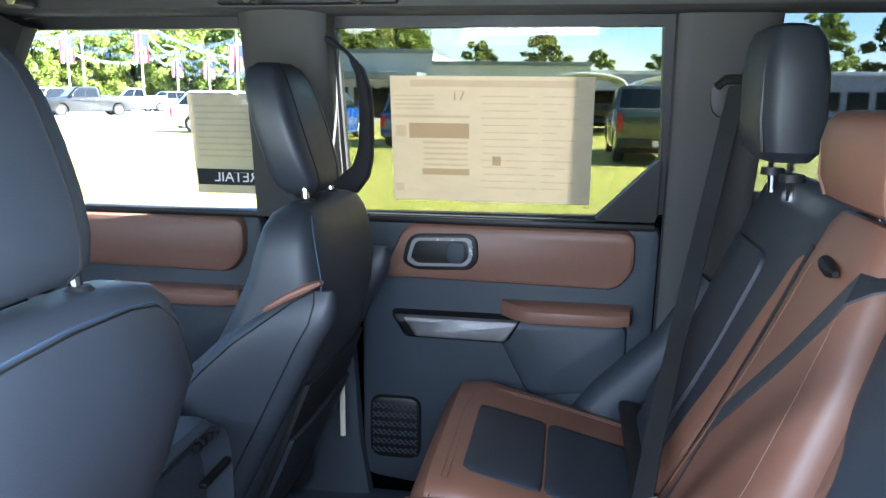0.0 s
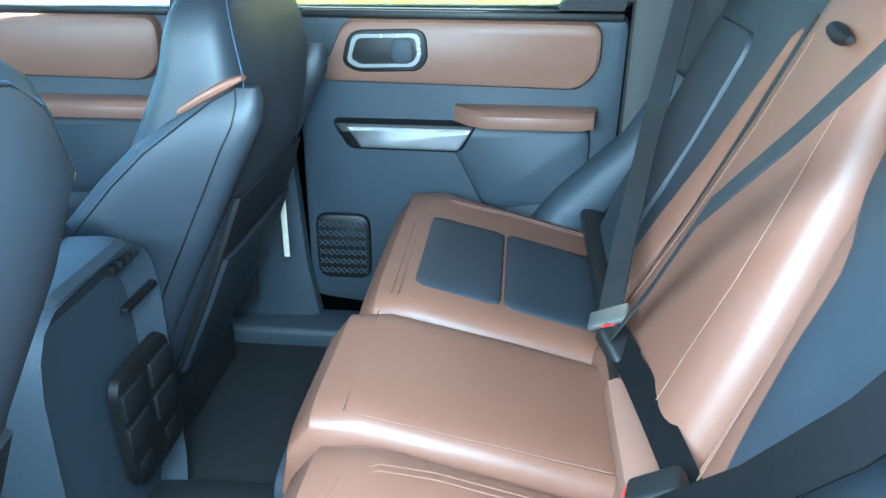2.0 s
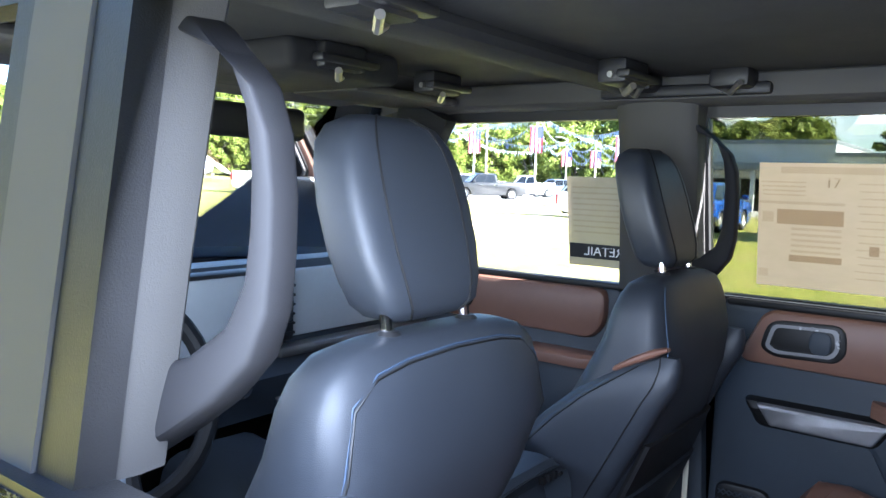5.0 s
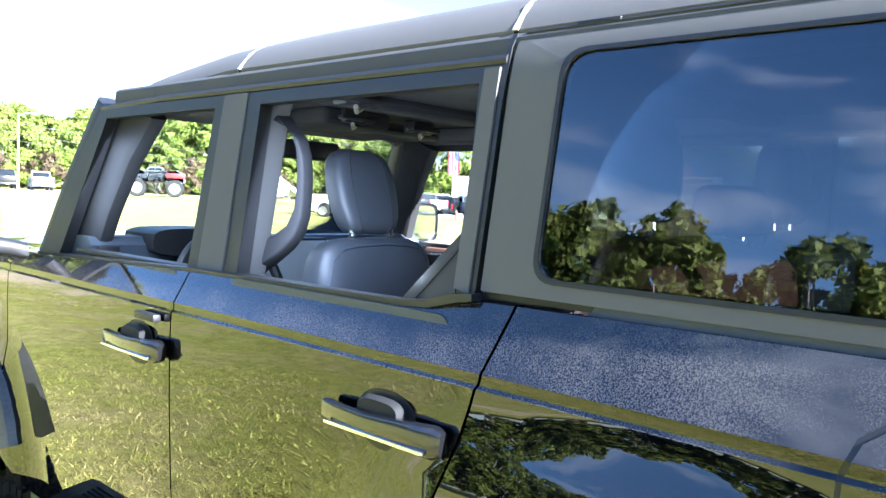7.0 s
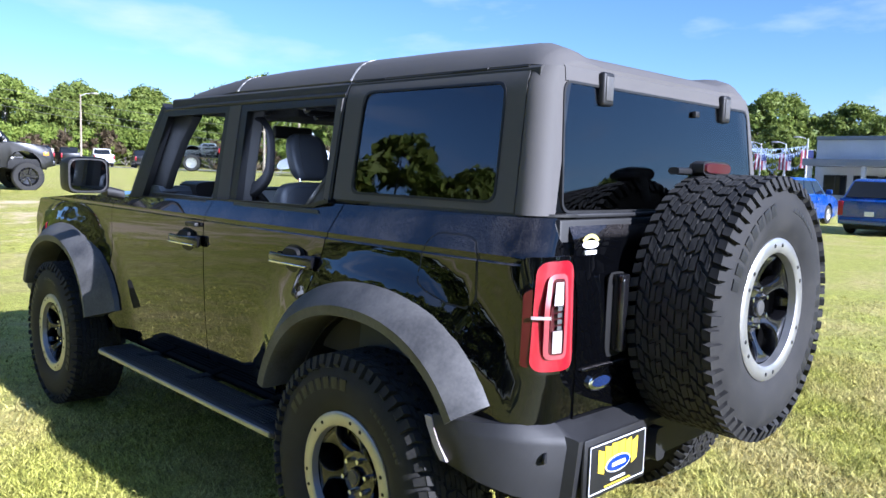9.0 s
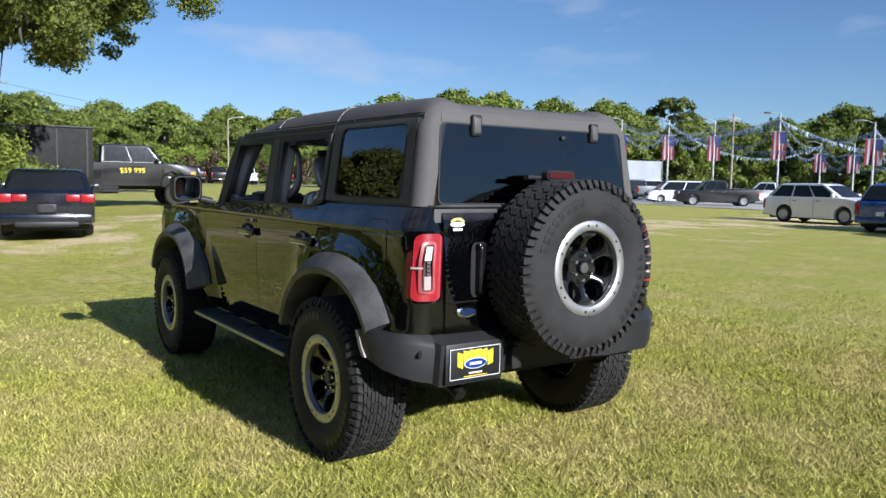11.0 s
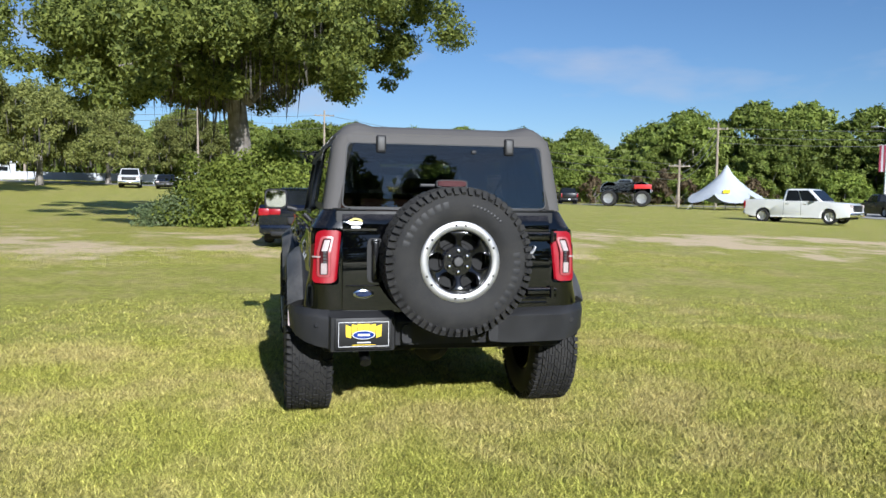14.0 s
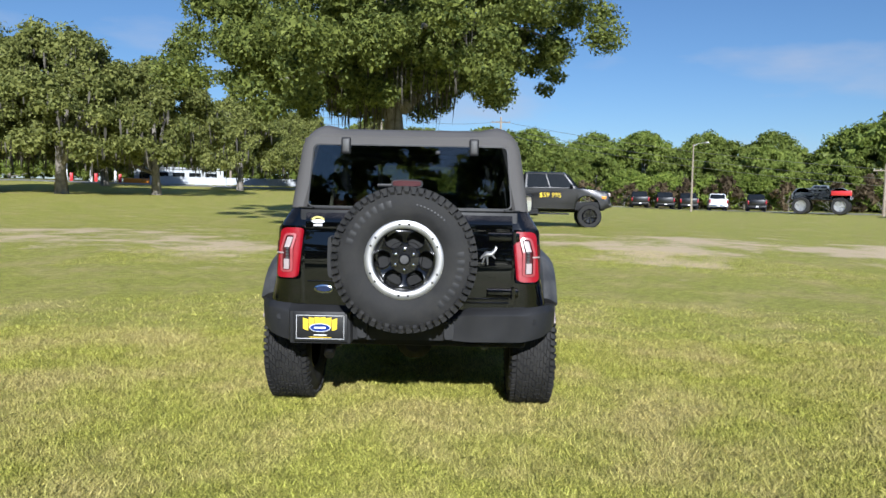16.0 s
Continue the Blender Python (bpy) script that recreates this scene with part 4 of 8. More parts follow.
def tread_mesh():
    """Blocks: zig-zag ribs in the middle, notched lugs on both shoulders."""
    bm = bmesh.new()

    def block(corners, r0, r1):
        lo = [bm.verts.new((x, r0 * math.cos(t), r0 * math.sin(t))) for x, t in corners]
        cx, ct = sum(c[0] for c in corners) / 4, sum(c[1] for c in corners) / 4
        hi = [bm.verts.new((cx + (x - cx) * 0.9, r1 * math.cos(ct + (t - ct) * 0.9), r1 * math.sin(ct + (t - ct) * 0.9))) for x, t in corners]
        n = len(corners)
        bm.faces.new(hi)
        for i in range(n):
            bm.faces.new((lo[i], lo[(i + 1) % n], hi[(i + 1) % n], hi[i]))
    rng = random.Random(3)
    n = 46
    dt = 2 * math.pi / n
    rows = ((-0.106, -0.068, 0.5), (-0.064, -0.025, -0.3), (-0.021, 0.021, 0.45), (0.025, 0.064, -0.3), (0.068, 0.106, 0.5))
    for k in range(n):
        t = k * dt
        for row, (x0, x1, skew) in enumerate(rows):
            a = t + (0.0, 0.42, 0.13, 0.60, 0.25)[row] * dt
            c = 0.5 * (x0 + x1)
            split = 0.42 + 0.16 * ((k + row) % 2)
            for u0, u1, s0, s1 in ((0.0, split, 0.0, 0.84), (split + 0.05, 1.0, 0.16, 0.98)):
                xa, xb = x0 + (x1 - x0) * u0, x0 + (x1 - x0) * u1
                ka, kb = skew * (xa - c) / (x1 - x0), skew * (xb - c) / (x1 - x0)
                e0, e1 = rng.uniform(-0.06, 0.06), rng.uniform(-0.06, 0.06)
                block([(xa, a + (s0 + ka + e0) * dt), (xb, a + (s0 + kb - e0) * dt), (xb, a + (s1 + kb + e1) * dt), (xa, a + (s1 + ka - e1) * dt)], 0.419, 0.4365)
    n = 60
    dt = 2 * math.pi / n
    for k in range(n):
        t = k * dt
        for sx in (-1, 1):
            long, r_low = (0.157, 0.392) if k % 2 else (0.1515, 0.404)
            a = t + (0.25 if sx > 0 else 0.5) * dt
            cs = [(sx * 0.110, a), (sx * 0.141, a + 0.18 * dt), (sx * 0.141, a + 0.88 * dt), (sx * 0.110, a + 0.70 * dt)]
            block(cs, 0.412, 0.4355)
            lo = [bm.verts.new((sx * x, r * math.cos(tt), r * math.sin(tt))) for x, r, tt in ((0.139, 0.4325, a + 0.20 * dt), (0.139, 0.4325, a + 0.84 * dt), (long, r_low, a + 0.76 * dt), (long, r_low, a + 0.2 * dt))]
            li = [bm.verts.new((sx * x, r * math.cos(tt), r * math.sin(tt))) for x, r, tt in ((0.125, 0.412, a + 0.20 * dt), (0.125, 0.412, a + 0.84 * dt), (0.137, 0.385, a + 0.76 * dt), (0.137, 0.385, a + 0.2 * dt))]
            bm.faces.new(lo)
            for i in range(4):
                bm.faces.new((lo[i], lo[(i + 1) % 4], li[(i + 1) % 4], li[i]))
    return bm


def letter_bars():
    """Raised sidewall lettering as plain bars: two arcs of broad ones and one of fine ones; one mesh a bar."""
    for mid, count, step, h0, h1 in ((135, 8, 8.0, 0.318, 0.358), (-20, 8, 8.0, 0.318, 0.358), (62, 9, 4.0, 0.325, 0.340)):
        for k in range(count):
            t0 = radians(mid + (k - count / 2) * step)
            t1 = t0 + radians(step * 0.68)
            bm = bmesh.new()
            rings = []
            for inset, dx in ((0.0, -0.004), (0.0, 0.0012), (0.12, 0.002)):
                dt, dh = (t1 - t0) * inset, (h1 - h0) * inset
                rings.append([Vector(((0.1525 if r < 0.335 else 0.1515) + dx, r * math.cos(t), r * math.sin(t))) for r, t in ((h0 + dh, t0 + dt), (h1 - dh, t0 + dt), (h1 - dh, t1 - dt), (h0 + dh, t1 - dt))])
            add_loft(bm, rings)
            yield bm


def wheel_pieces():
    """Meshes of one wheel: name, mesh data, label; the first carries the others."""
    made = []

    def keep(name, bm, material, label="", smooth=35):
        ob = link_mesh(name, bm, material, smooth)
        made.append((name, ob.data, label))
        bpy.data.objects.remove(ob)
    keep("tyre", tyre_mesh(), RUBBER, "black all-terrain tyre on a dark rim with silver ring")
    keep("tread", tread_mesh(), RUBBER, "chunky tread blocks", 0)
    raised = mat("raised_rubber", (0.008, 0.008, 0.0085), 0.5)
    for bm in letter_bars():
        keep("sidewall_letter", bm, raised)
    barrel = bmesh.new()
    add_lathe(barrel, [(0.214, -0.13), (0.224, -0.12), (0.205, -0.08), (0.198, 0.05), (0.205, 0.10), (0.222, 0.125)], Matrix(), 48)
    add_lathe(barrel, [(0.198, -0.02), (0.02, -0.03)], Matrix(), 48)
    keep("rim", barrel, RIM, "gloss black alloy rim")
    keep("beadlock_ring", lathe([(0.184, 0.110), (0.188, 0.134), (0.196, 0.139), (0.228, 0.139), (0.236, 0.134), (0.238, 0.112)], Matrix(), 72), ALU, "machined aluminium ring")
    for k in range(12):
        t = radians(30 + 60 * (k // 2) + (7.5 if k % 2 else -7.5))
        keep("ring_bolt", lathe([(0.0, 0.1405), (0.0065, 0.1405), (0.0078, 0.136)], Matrix.Translation((0, 0.213 * math.cos(t), 0.213 * math.sin(t))), 10), DARK)
    for k in range(6):
        t = 2 * math.pi * (k + 0.5) / 6
        d, q = Vector((0, math.cos(t), math.sin(t))), Vector((0, -math.sin(t), math.cos(t)))
        spoke = bmesh.new()
        rings = []
        # waisted between two round windows
        for r, w, x in ((0.045, 0.050, 0.062), (0.066, 0.070, 0.066), (0.080, 0.066, 0.070), (0.092, 0.046, 0.076), (0.108, 0.034, 0.084), (0.124, 0.032, 0.092), (0.140, 0.042, 0.100), (0.154, 0.066, 0.107), (0.166, 0.102, 0.112), (0.178, 0.150, 0.114), (0.190, 0.186, 0.112)):
            c = d * math.sqrt(max(0.0, r * r - (w * 0.25) ** 2))
            e = min(0.010, w * 0.25)
            rings.append([c + q * (w * 0.5) + Vector((x - 0.045, 0, 0)), c + q * (w * 0.5) + Vector((x - 0.008, 0, 0)), c + q * (w * 0.5 - e * 0.6) + Vector((x - 0.001, 0, 0)), c + q * (w * 0.5 - e * 1.4) + Vector((x - 0.0035, 0, 0)),
                          c - q * (w * 0.5 - e * 1.4) + Vector((x - 0.0035, 0, 0)), c - q * (w * 0.5 - e * 0.6) + Vector((x - 0.001, 0, 0)), c - q * (w * 0.5) + Vector((x - 0.008, 0, 0)), c - q * (w * 0.5) + Vector((x - 0.045, 0, 0))])
        add_loft(spoke, rings)
        keep("spoke", spoke, RIM, "waisted gloss black spoke")
    keep("brake_disc", lathe([(0.03, 0.005), (0.165, 0.005), (0.168, 0.0), (0.168, -0.015)], Matrix(), 40), DARK)
    keep("hub", lathe([(0.0, 0.095), (0.030, 0.093), (0.034, 0.085), (0.036, 0.074), (0.085, 0.070), (0.09, 0.03)], Matrix(), 32), RIM)
    keep("hub_cap", lathe([(0.0, 0.0975), (0.024, 0.097), (0.027, 0.092)], Matrix(), 24), FLARE)
    for k in range(6):
        t = 2 * math.pi * k / 6 + 0.52
        keep("lug_nut", lathe([(0.0, 0.096), (0.008, 0.094), (0.0105, 0.068)], Matrix.Translation((0, 0.062 * math.cos(t), 0.062 * math.sin(t))), 8), CHROME)
    return made


WHEEL = wheel_pieces()


def put_wheel(name, m):
    (_, data, label), *rest = WHEEL
    root = tagged(new(name, data), label)
    root.parent, root.matrix_basis = suv, m
    for n, d, lab in rest:
        ob = tagged(new(n, d), lab)
        ob.parent = root
    return root


for cy in (REAR_Y, FRONT_Y):
    for sx in (-1, 1):
        put_wheel("wheel", pose(sx * 0.832, cy, WHEEL_Z, 17 * sx + 40 * (cy > 1), 0, 180 if sx < 0 else 0))
spare = put_wheel("spare_wheel", Matrix.Translation((0.0, -0.876, 1.083)) @ Matrix.Rotation(radians(-90), 4, "Z") @ Matrix.Rotation(radians(0), 4, "X"))
part("spare_carrier", loft([super_ring((0, y, 1.083), (1, 0, 0), (0, 0, 1), r, r, 20, 2.6) for y, r in ((-0.70, 0.16), (-0.78, 0.13), (-0.90, 0.10))]), DARK, suv)
bl = part("high_brake_lamp", loft([super_ring((-0.005, y, 1.537), (1, 0, 0), (0, 0, 1), a, b, 20, 4) for y, a, b in ((-0.73, 0.085, 0.018), (-0.745, 0.096, 0.026), (-0.788, 0.096, 0.024))]), TRIM, suv, "high brake lamp on a black stalk above the spare wheel")
part("brake_lens", loft([super_ring((-0.005, y, 1.537), (1, 0, 0), (0, 0, 1), a, b, 20, 4) for y, a, b in ((-0.787, 0.090, 0.0195), (-0.796, 0.086, 0.016))]), DARK_RED, bl)
part("lamp_stalk", loft([super_ring((x, y, z), (1, 0, 0), (0, 0.4, 1), 0.035, 0.02, 12, 3) for x, y, z in ((-0.005, -0.74, 1.53), (-0.005, -0.73, 1.45), (-0.005, -0.74, 1.30))]), TRIM, bl)
part("lamp_wing", loft([super_ring((x, -0.73, 1.525), (0, 1, 0), (0, 0, 1), 0.02, 0.012, 12, 3) for x in (-0.19, -0.12, -0.05)]), TRIM, bl)


# ---- cabin ----
def pad(outline, x, thick, sx=1, bevel=0.012, lean=0.0, corner=0.03):
    """A soft panel on a door: an outline of (y, z) with rounded rim, its face at x towards the cabin."""
    o = rounded(outline, corner, 4)
    cy, cz = sum(p[0] for p in o) / len(o), sum(p[1] for p in o) / len(o)
    h = max(abs(p[0] - cy) for p in o)
    v = max(abs(p[1] - cz) for p in o)

    def ring(k, dx):
        return [Vector((sx * (x + dx + lean * (1.3 - p[1])), cy + (p[0] - cy) * (1 - k / h), cz + (p[1] - cz) * (1 - k / v))) for p in o]
    return loft([ring(0, thick), ring(0, bevel), ring(bevel * 0.3, bevel * 0.35), ring(bevel, 0)])


def door_inside(sx, y_front, y_rear, rear):
    """Inner trim of a door: slate panel, saddle pad, handle, pull and arm rest."""
    if rear:
        out = [(1.075, 1.335), (1.075, 0.70), (0.74, 0.66), (0.60, 0.80), (0.415, 1.06), (0.41, 1.335)]
    else:
        out = [(2.15, 1.30), (2.15, 0.68), (1.33, 0.66), (1.31, 0.70), (1.31, 1.33)]
    base = part("door_trim", pad(out, 0.735, 0.06, sx, 0.02), CABIN, suv, "slate plastic inner door panel")
    d = y_front - 1.04
    part("door_pad", pad([(0.985 + d, 1.322), (1.04 + d, 1.20), (y_rear + 0.035, 1.192), (y_rear, 1.235), (y_rear, 1.322)], 0.708, 0.03, sx, 0.016), BROWN_TRIM, base, "padded saddle-brown leather")
    bezel = part("handle_bezel", pad([(0.974 + d, 1.303), (0.990 + d, 1.238), (0.96 + d, 1.221), (0.834 + d, 1.225), (0.816 + d, 1.248), (0.82 + d, 1.308)], 0.703, 0.02, sx, 0.006), SEAL, base)
    ro_ = rounded([(0.962 + d, 1.296), (0.976 + d, 1.244), (0.955 + d, 1.232), (0.842 + d, 1.236), (0.828 + d, 1.255), (0.832 + d, 1.300)], 0.014, 4)
    c_ = (0.90 + d, 1.265)
    ri_ = [(c_[0] + (a - c_[0]) * 0.88, c_[1] + (b - c_[1]) * 0.78) for a, b in ro_]
    part("handle_rim", ring_panel(ro_, ri_, lambda a, b: Vector((sx * 0.694, a, b)), 0.012, lambda a, b: Vector((sx, 0, 0)), 2), SATIN, base, "chromed handle surround")
    part("handle_lever", pad([(0.89 + d, 1.29), (0.89 + d, 1.24), (0.845 + d, 1.24), (0.845 + d, 1.29)], 0.699, 0.01, sx, 0.006), CABIN, base)
    part("pull_back", pad([(1.02 + d, 1.122), (0.985 + d, 1.060), (0.745 + d, 1.058), (0.715 + d, 1.122)], 0.702, 0.05, sx, 0.02, 0.0, 0.015), SEAL, base)
    part("door_pull", pad([(0.985 + d, 1.116), (0.955 + d, 1.070), (0.755 + d, 1.068), (0.725 + d, 1.116)], 0.690, 0.03, sx, 0.008, 0.0, 0.006), SILVER, base, "perforated silver grab pull")
    arm = bmesh.new()
    ys = [(0.765 + d, 0.71), (0.735 + d, 0.675), (0.70 + d, 0.655), (y_rear + 0.04, 0.655), (y_rear + 0.008, 0.67), (y_rear, 0.70)]
    add_loft(arm, [[Vector((sx * x, y, z)) for x, z in ((0.75, 1.157), (xi + 0.012, 1.157), (xi + 0.002, 1.150), (xi, 1.139), (xi + 0.004, 1.126), (0.75, 1.120))] for y, xi in ys])
    part("arm_rest", arm, BROWN_TRIM, base, "saddle-brown arm rest")
    part("arm_rest_base", pad([(0.80 + d, 1.122), (0.70 + d, 0.93), (y_rear + 0.005, 0.96), (y_rear + 0.005, 1.122)], 0.712, 0.04, sx, 0.025), CABIN, base)
    part("window_strip", box(sx * 0.725, sx * 0.762, y_rear - 0.04, y_front + 0.03, 1.322, 1.338, 0.005), SEAL, base)
    if rear:
        pk = part("map_pocket", pad([(1.052, 0.91), (1.052, 0.755), (0.930, 0.755), (0.930, 0.91)], 0.722, 0.03, sx, 0.01), SEAL, base, "woven net map pocket")
        for k in range(6):
            for d in (1, -1):
                part("net_cord", tube([(sx * 0.719, 1.043 - 0.013 * i, 0.778 + 0.022 * k + d * (0.006 if i % 2 else -0.006)) for i in range(9)], 0.0022, 5), CABIN, pk)
    return base


for sx in (-1, 1):
    door_inside(sx, 1.022, 0.465, True)
    door_inside(sx, 1.96, 1.345, False)

# papers stuck inside the passenger's windows
def window_paper(name, y0, y1, z0, z1, label):
    f = lambda a, b: Vector((lerp_table(UPPER, b) - 0.026, a, b))
    p = part(name, sheet([(y0, z0), (y0, z1), (y1, z1), (y1, z0)], f, 0.001, (), (), lambda a, b: Vector((-1, 0, 0))), PAPER_BACK, suv, label)
    return p, f


def thin_paper(name, dark, light):
    """Paper or print that daylight shines through."""
    m = bpy.data.materials.new(name)
    m.use_nodes = True
    nt = m.node_tree
    p, out = nt.nodes["Principled BSDF"], nt.nodes["Material Output"]
    no, ramp = nt.nodes.new("ShaderNodeTexNoise"), nt.nodes.new("ShaderNodeValToRGB")
    no.inputs["Scale"].default_value, no.inputs["Detail"].default_value = 9, 4
    ramp.color_ramp.elements[0].color, ramp.color_ramp.elements[1].color = (*dark, 1), (*light, 1)
    tl, mx = nt.nodes.new("ShaderNodeBsdfTranslucent"), nt.nodes.new("ShaderNodeMixShader")
    tr, mx2 = nt.nodes.new("ShaderNodeBsdfTransparent"), nt.nodes.new("ShaderNodeMixShader")
    L = nt.links.new
    L(no.outputs["Fac"], ramp.inputs["Fac"])
    L(ramp.outputs["Color"], p.inputs["Base Color"])
    L(ramp.outputs["Color"], tl.inputs["Color"])
    p.inputs["Roughness"].default_value = 0.7
    mx.inputs["Fac"].default_value = 0.42
    L(p.outputs["BSDF"], mx.inputs[1])
    L(tl.outputs["BSDF"], mx.inputs[2])
    mx2.inputs["Fac"].default_value = 0.14
    L(mx.outputs["Shader"], mx2.inputs[1])
    L(tr.outputs["BSDF"], mx2.inputs[2])
    L(mx2.outputs["Shader"], out.inputs["Surface"])
    return m


PAPER_BACK = thin_paper("translucent_paper", (0.49, 0.43, 0.31), (0.59, 0.52, 0.39))
INK = glass("printed_ink", (0.86, 0.82, 0.78), 1.01)
PALE_INK = glass("pale_ink", (0.95, 0.935, 0.92), 1.01)
sticker, sf = window_paper("window_sticker", 0.994, 0.566, 1.374, 1.642, "large buff price sticker with printed blocks on the door glass")


def ink(y0, y1, z0, z1, material=INK):
    part("printed_block", sheet([(y0, z0), (y0, z1), (y1, z1), (y1, z0)], lambda a, b: sf(a, b) + Vector((-0.0015, 0, 0)), 0.0006, (), (), lambda a, b: Vector((-1, 0, 0))), material, sticker)


ink(0.95, 0.60, 1.620, 1.634, PALE_INK)
ink(0.995, 0.825, 1.555, 1.561, PALE_INK)
ink(0.955, 0.825, 1.512, 1.544)
ink(0.985, 0.962, 1.515, 1.538, PALE_INK)
ink(0.928, 0.825, 1.432, 1.446)
for k in range(5):
    ink(0.925, 0.828, 1.50 - 0.012 * k, 1.505 - 0.012 * k, PALE_INK)
for k in range(4):
    ink(0.99 - 0.002 * k, 0.90, 1.60 - 0.009 * k, 1.603 - 0.009 * k, PALE_INK)
ink(0.775, 0.757, 1.455, 1.475)
ink(0.99, 0.97, 1.395, 1.412, PALE_INK)
for k in range(14):
    ink(0.80 - 0.003 * (k % 3), 0.70 - 0.02 * (k % 2), 1.60 - 0.015 * k, 1.6025 - 0.015 * k, PALE_INK)
    ink(0.67, 0.60 + 0.02 * (k % 3), 1.60 - 0.015 * k, 1.6025 - 0.015 * k, PALE_INK)
words("sticker_number", "17", 0.030, Matrix.Translation((lerp_table(UPPER, 1.6) - 0.0285, 0.848, 1.601)) @ Matrix.Rotation(radians(90), 4, "Z") @ Matrix.Rotation(radians(90), 4, "X") @ Matrix.Diagonal((-1, 1, 1, 1)) @ Matrix.Rotation(math.pi, 4, "Y") @ Matrix.Rotation(math.pi, 4, "Y"), INK, sticker, 0.0003)
notice, nf = window_paper("window_notice", 1.46, 1.262, 1.375, 1.60, "pale notice sheet with a dark lettered band on the door glass")
part("notice_band", sheet([(1.456, 1.395), (1.456, 1.432), (1.266, 1.432), (1.266, 1.395)], lambda a, b: nf(a, b) + Vector((-0.0015, 0, 0)), 0.0006, (), (), lambda a, b: Vector((-1, 0, 0))), TRIM, notice)
words("notice_word", "RETAIL", 0.034, Matrix.Translation((lerp_table(UPPER, 1.413) - 0.0295, 1.362, 1.4135)) @ Matrix.Rotation(radians(90), 4, "Z") @ Matrix.Rotation(radians(90), 4, "X"), WHITE, notice, 0.0003)
for k in range(9):
    part("notice_line", sheet([(1.445, 1.46 + 0.014 * k), (1.445, 1.464 + 0.014 * k), (1.28 + 0.02 * (k % 3), 1.464 + 0.014 * k), (1.28 + 0.02 * (k % 3), 1.46 + 0.014 * k)], lambda a, b: nf(a, b) + Vector((-0.0015, 0, 0)), 0.0006, (), (), lambda a, b: Vector((-1, 0, 0))), PALE_INK, notice)


# pillars, rails and headliner
for sx in (-1, 1):
    bp = part("pillar_trim", loft([super_ring((sx * x, y, z), (1, 0, 0), (0, 1, 0), a, b, 16, 4) for x, y, z, a, b in ((0.708, 1.20, 1.335, 0.042, 0.10), (0.682, 1.20, 1.5, 0.044, 0.095), (0.648, 1.20, 1.72, 0.046, 0.095), (0.637, 1.20, 1.79, 0.05, 0.10))]), PILLAR, suv, "grey centre pillar trim")
    part("pillar_base", loft([super_ring((sx * x, 1.19, z), (1, 0, 0), (0, 1, 0), a, b, 16, 4) for x, z, a, b in ((0.735, 0.62, 0.03, 0.15), (0.735, 0.80, 0.03, 0.12), (0.735, 1.1, 0.028, 0.10), (0.735, 1.335, 0.025, 0.092))]), CABIN, bp)
    h = bmesh.new()
    pts = [(0.653, 1.190, 1.745), (0.645, 1.135, 1.725), (0.637, 1.085, 1.700), (0.632, 1.050, 1.668), (0.630, 1.034, 1.63), (0.629, 1.028, 1.58), (0.630, 1.028, 1.53), (0.633, 1.030, 1.485), (0.640, 1.042, 1.445), (0.650, 1.075, 1.412), (0.665, 1.118, 1.388), (0.680, 1.170, 1.362)]
    add_loft(h, [super_ring((sx * x, y, z), (1, 0, 0), (0, 0.75, 0.65), a, b, 16, 5) for (x, y, z), a, b in zip(pts, (0.028, 0.026, 0.021, 0.018, 0.017, 0.017, 0.017, 0.017, 0.019, 0.022, 0.027, 0.03), (0.045, 0.034, 0.024, 0.021, 0.019, 0.018, 0.018, 0.019, 0.021, 0.026, 0.036, 0.046))])
    part("grab_handle", h, HANDLE_GREY, bp, "moulded grab handle on the centre pillar")
    part("roof_rail", loft([super_ring((sx * 0.635, y, 1.795), (1, 0, 0), (0, 0, 1), 0.05, 0.035, 14, 4) for y in (-0.55, 0.3, 1.1, 1.9)]), PILLAR, suv, "grey padded roof rail")
    part("rail_bracket", box(sx * 0.57, sx * 0.60, 0.95, 1.32, 1.775, 1.80, 0.008), TRIM, suv)
    for y in (1.02, 1.22):
        part("roof_latch", box(sx * 0.52, sx * 0.60, y - 0.04, y + 0.04, 1.785, 1.825, 0.01), TRIM, suv)
        part("latch_lever", tube([(sx * 0.50, y - 0.03, 1.79), (sx * 0.54, y, 1.775), (sx * 0.57, y + 0.03, 1.79)], 0.006, 6), STEEL, suv)
    cp = part("rear_pillar_trim", loft([super_ring((sx * x, y, z), (1, 0, 0), (0, 1, 0), 0.03, b, 16, 5) for x, y, z, b in ((0.735, 0.25, 0.80, 0.18), (0.725, 0.28, 1.0, 0.14), (0.715, 0.33, 1.33, 0.085), (0.69, 0.325, 1.55, 0.09), (0.66, 0.32, 1.79, 0.10))]), PILLAR, suv, "grey rear pillar trim")
    part("belt_guide", loft([super_ring((sx * x, 0.30, 1.622), (0, 1, 0), (0, 0, 1), a, b, 18, 3.4) for x, a, b in ((0.665, 0.05, 0.062), (0.652, 0.046, 0.058), (0.648, 0.03, 0.04))]), TRIM, cp)
    part("belt_loop", tube([(sx * 0.645, 0.265, 1.625), (sx * 0.630, 0.275, 1.637), (sx * 0.630, 0.325, 1.637), (sx * 0.645, 0.335, 1.625)], 0.009, 8), SEAL, cp)
    part("quarter_inner", loft([super_ring((sx * x, -0.20, z), (1, 0, 0), (0, 1, 0), 0.03, 0.38, 12, 8) for x, z in ((0.76, 0.78), (0.74, 1.1), (0.725, 1.395))]), CABIN, suv)
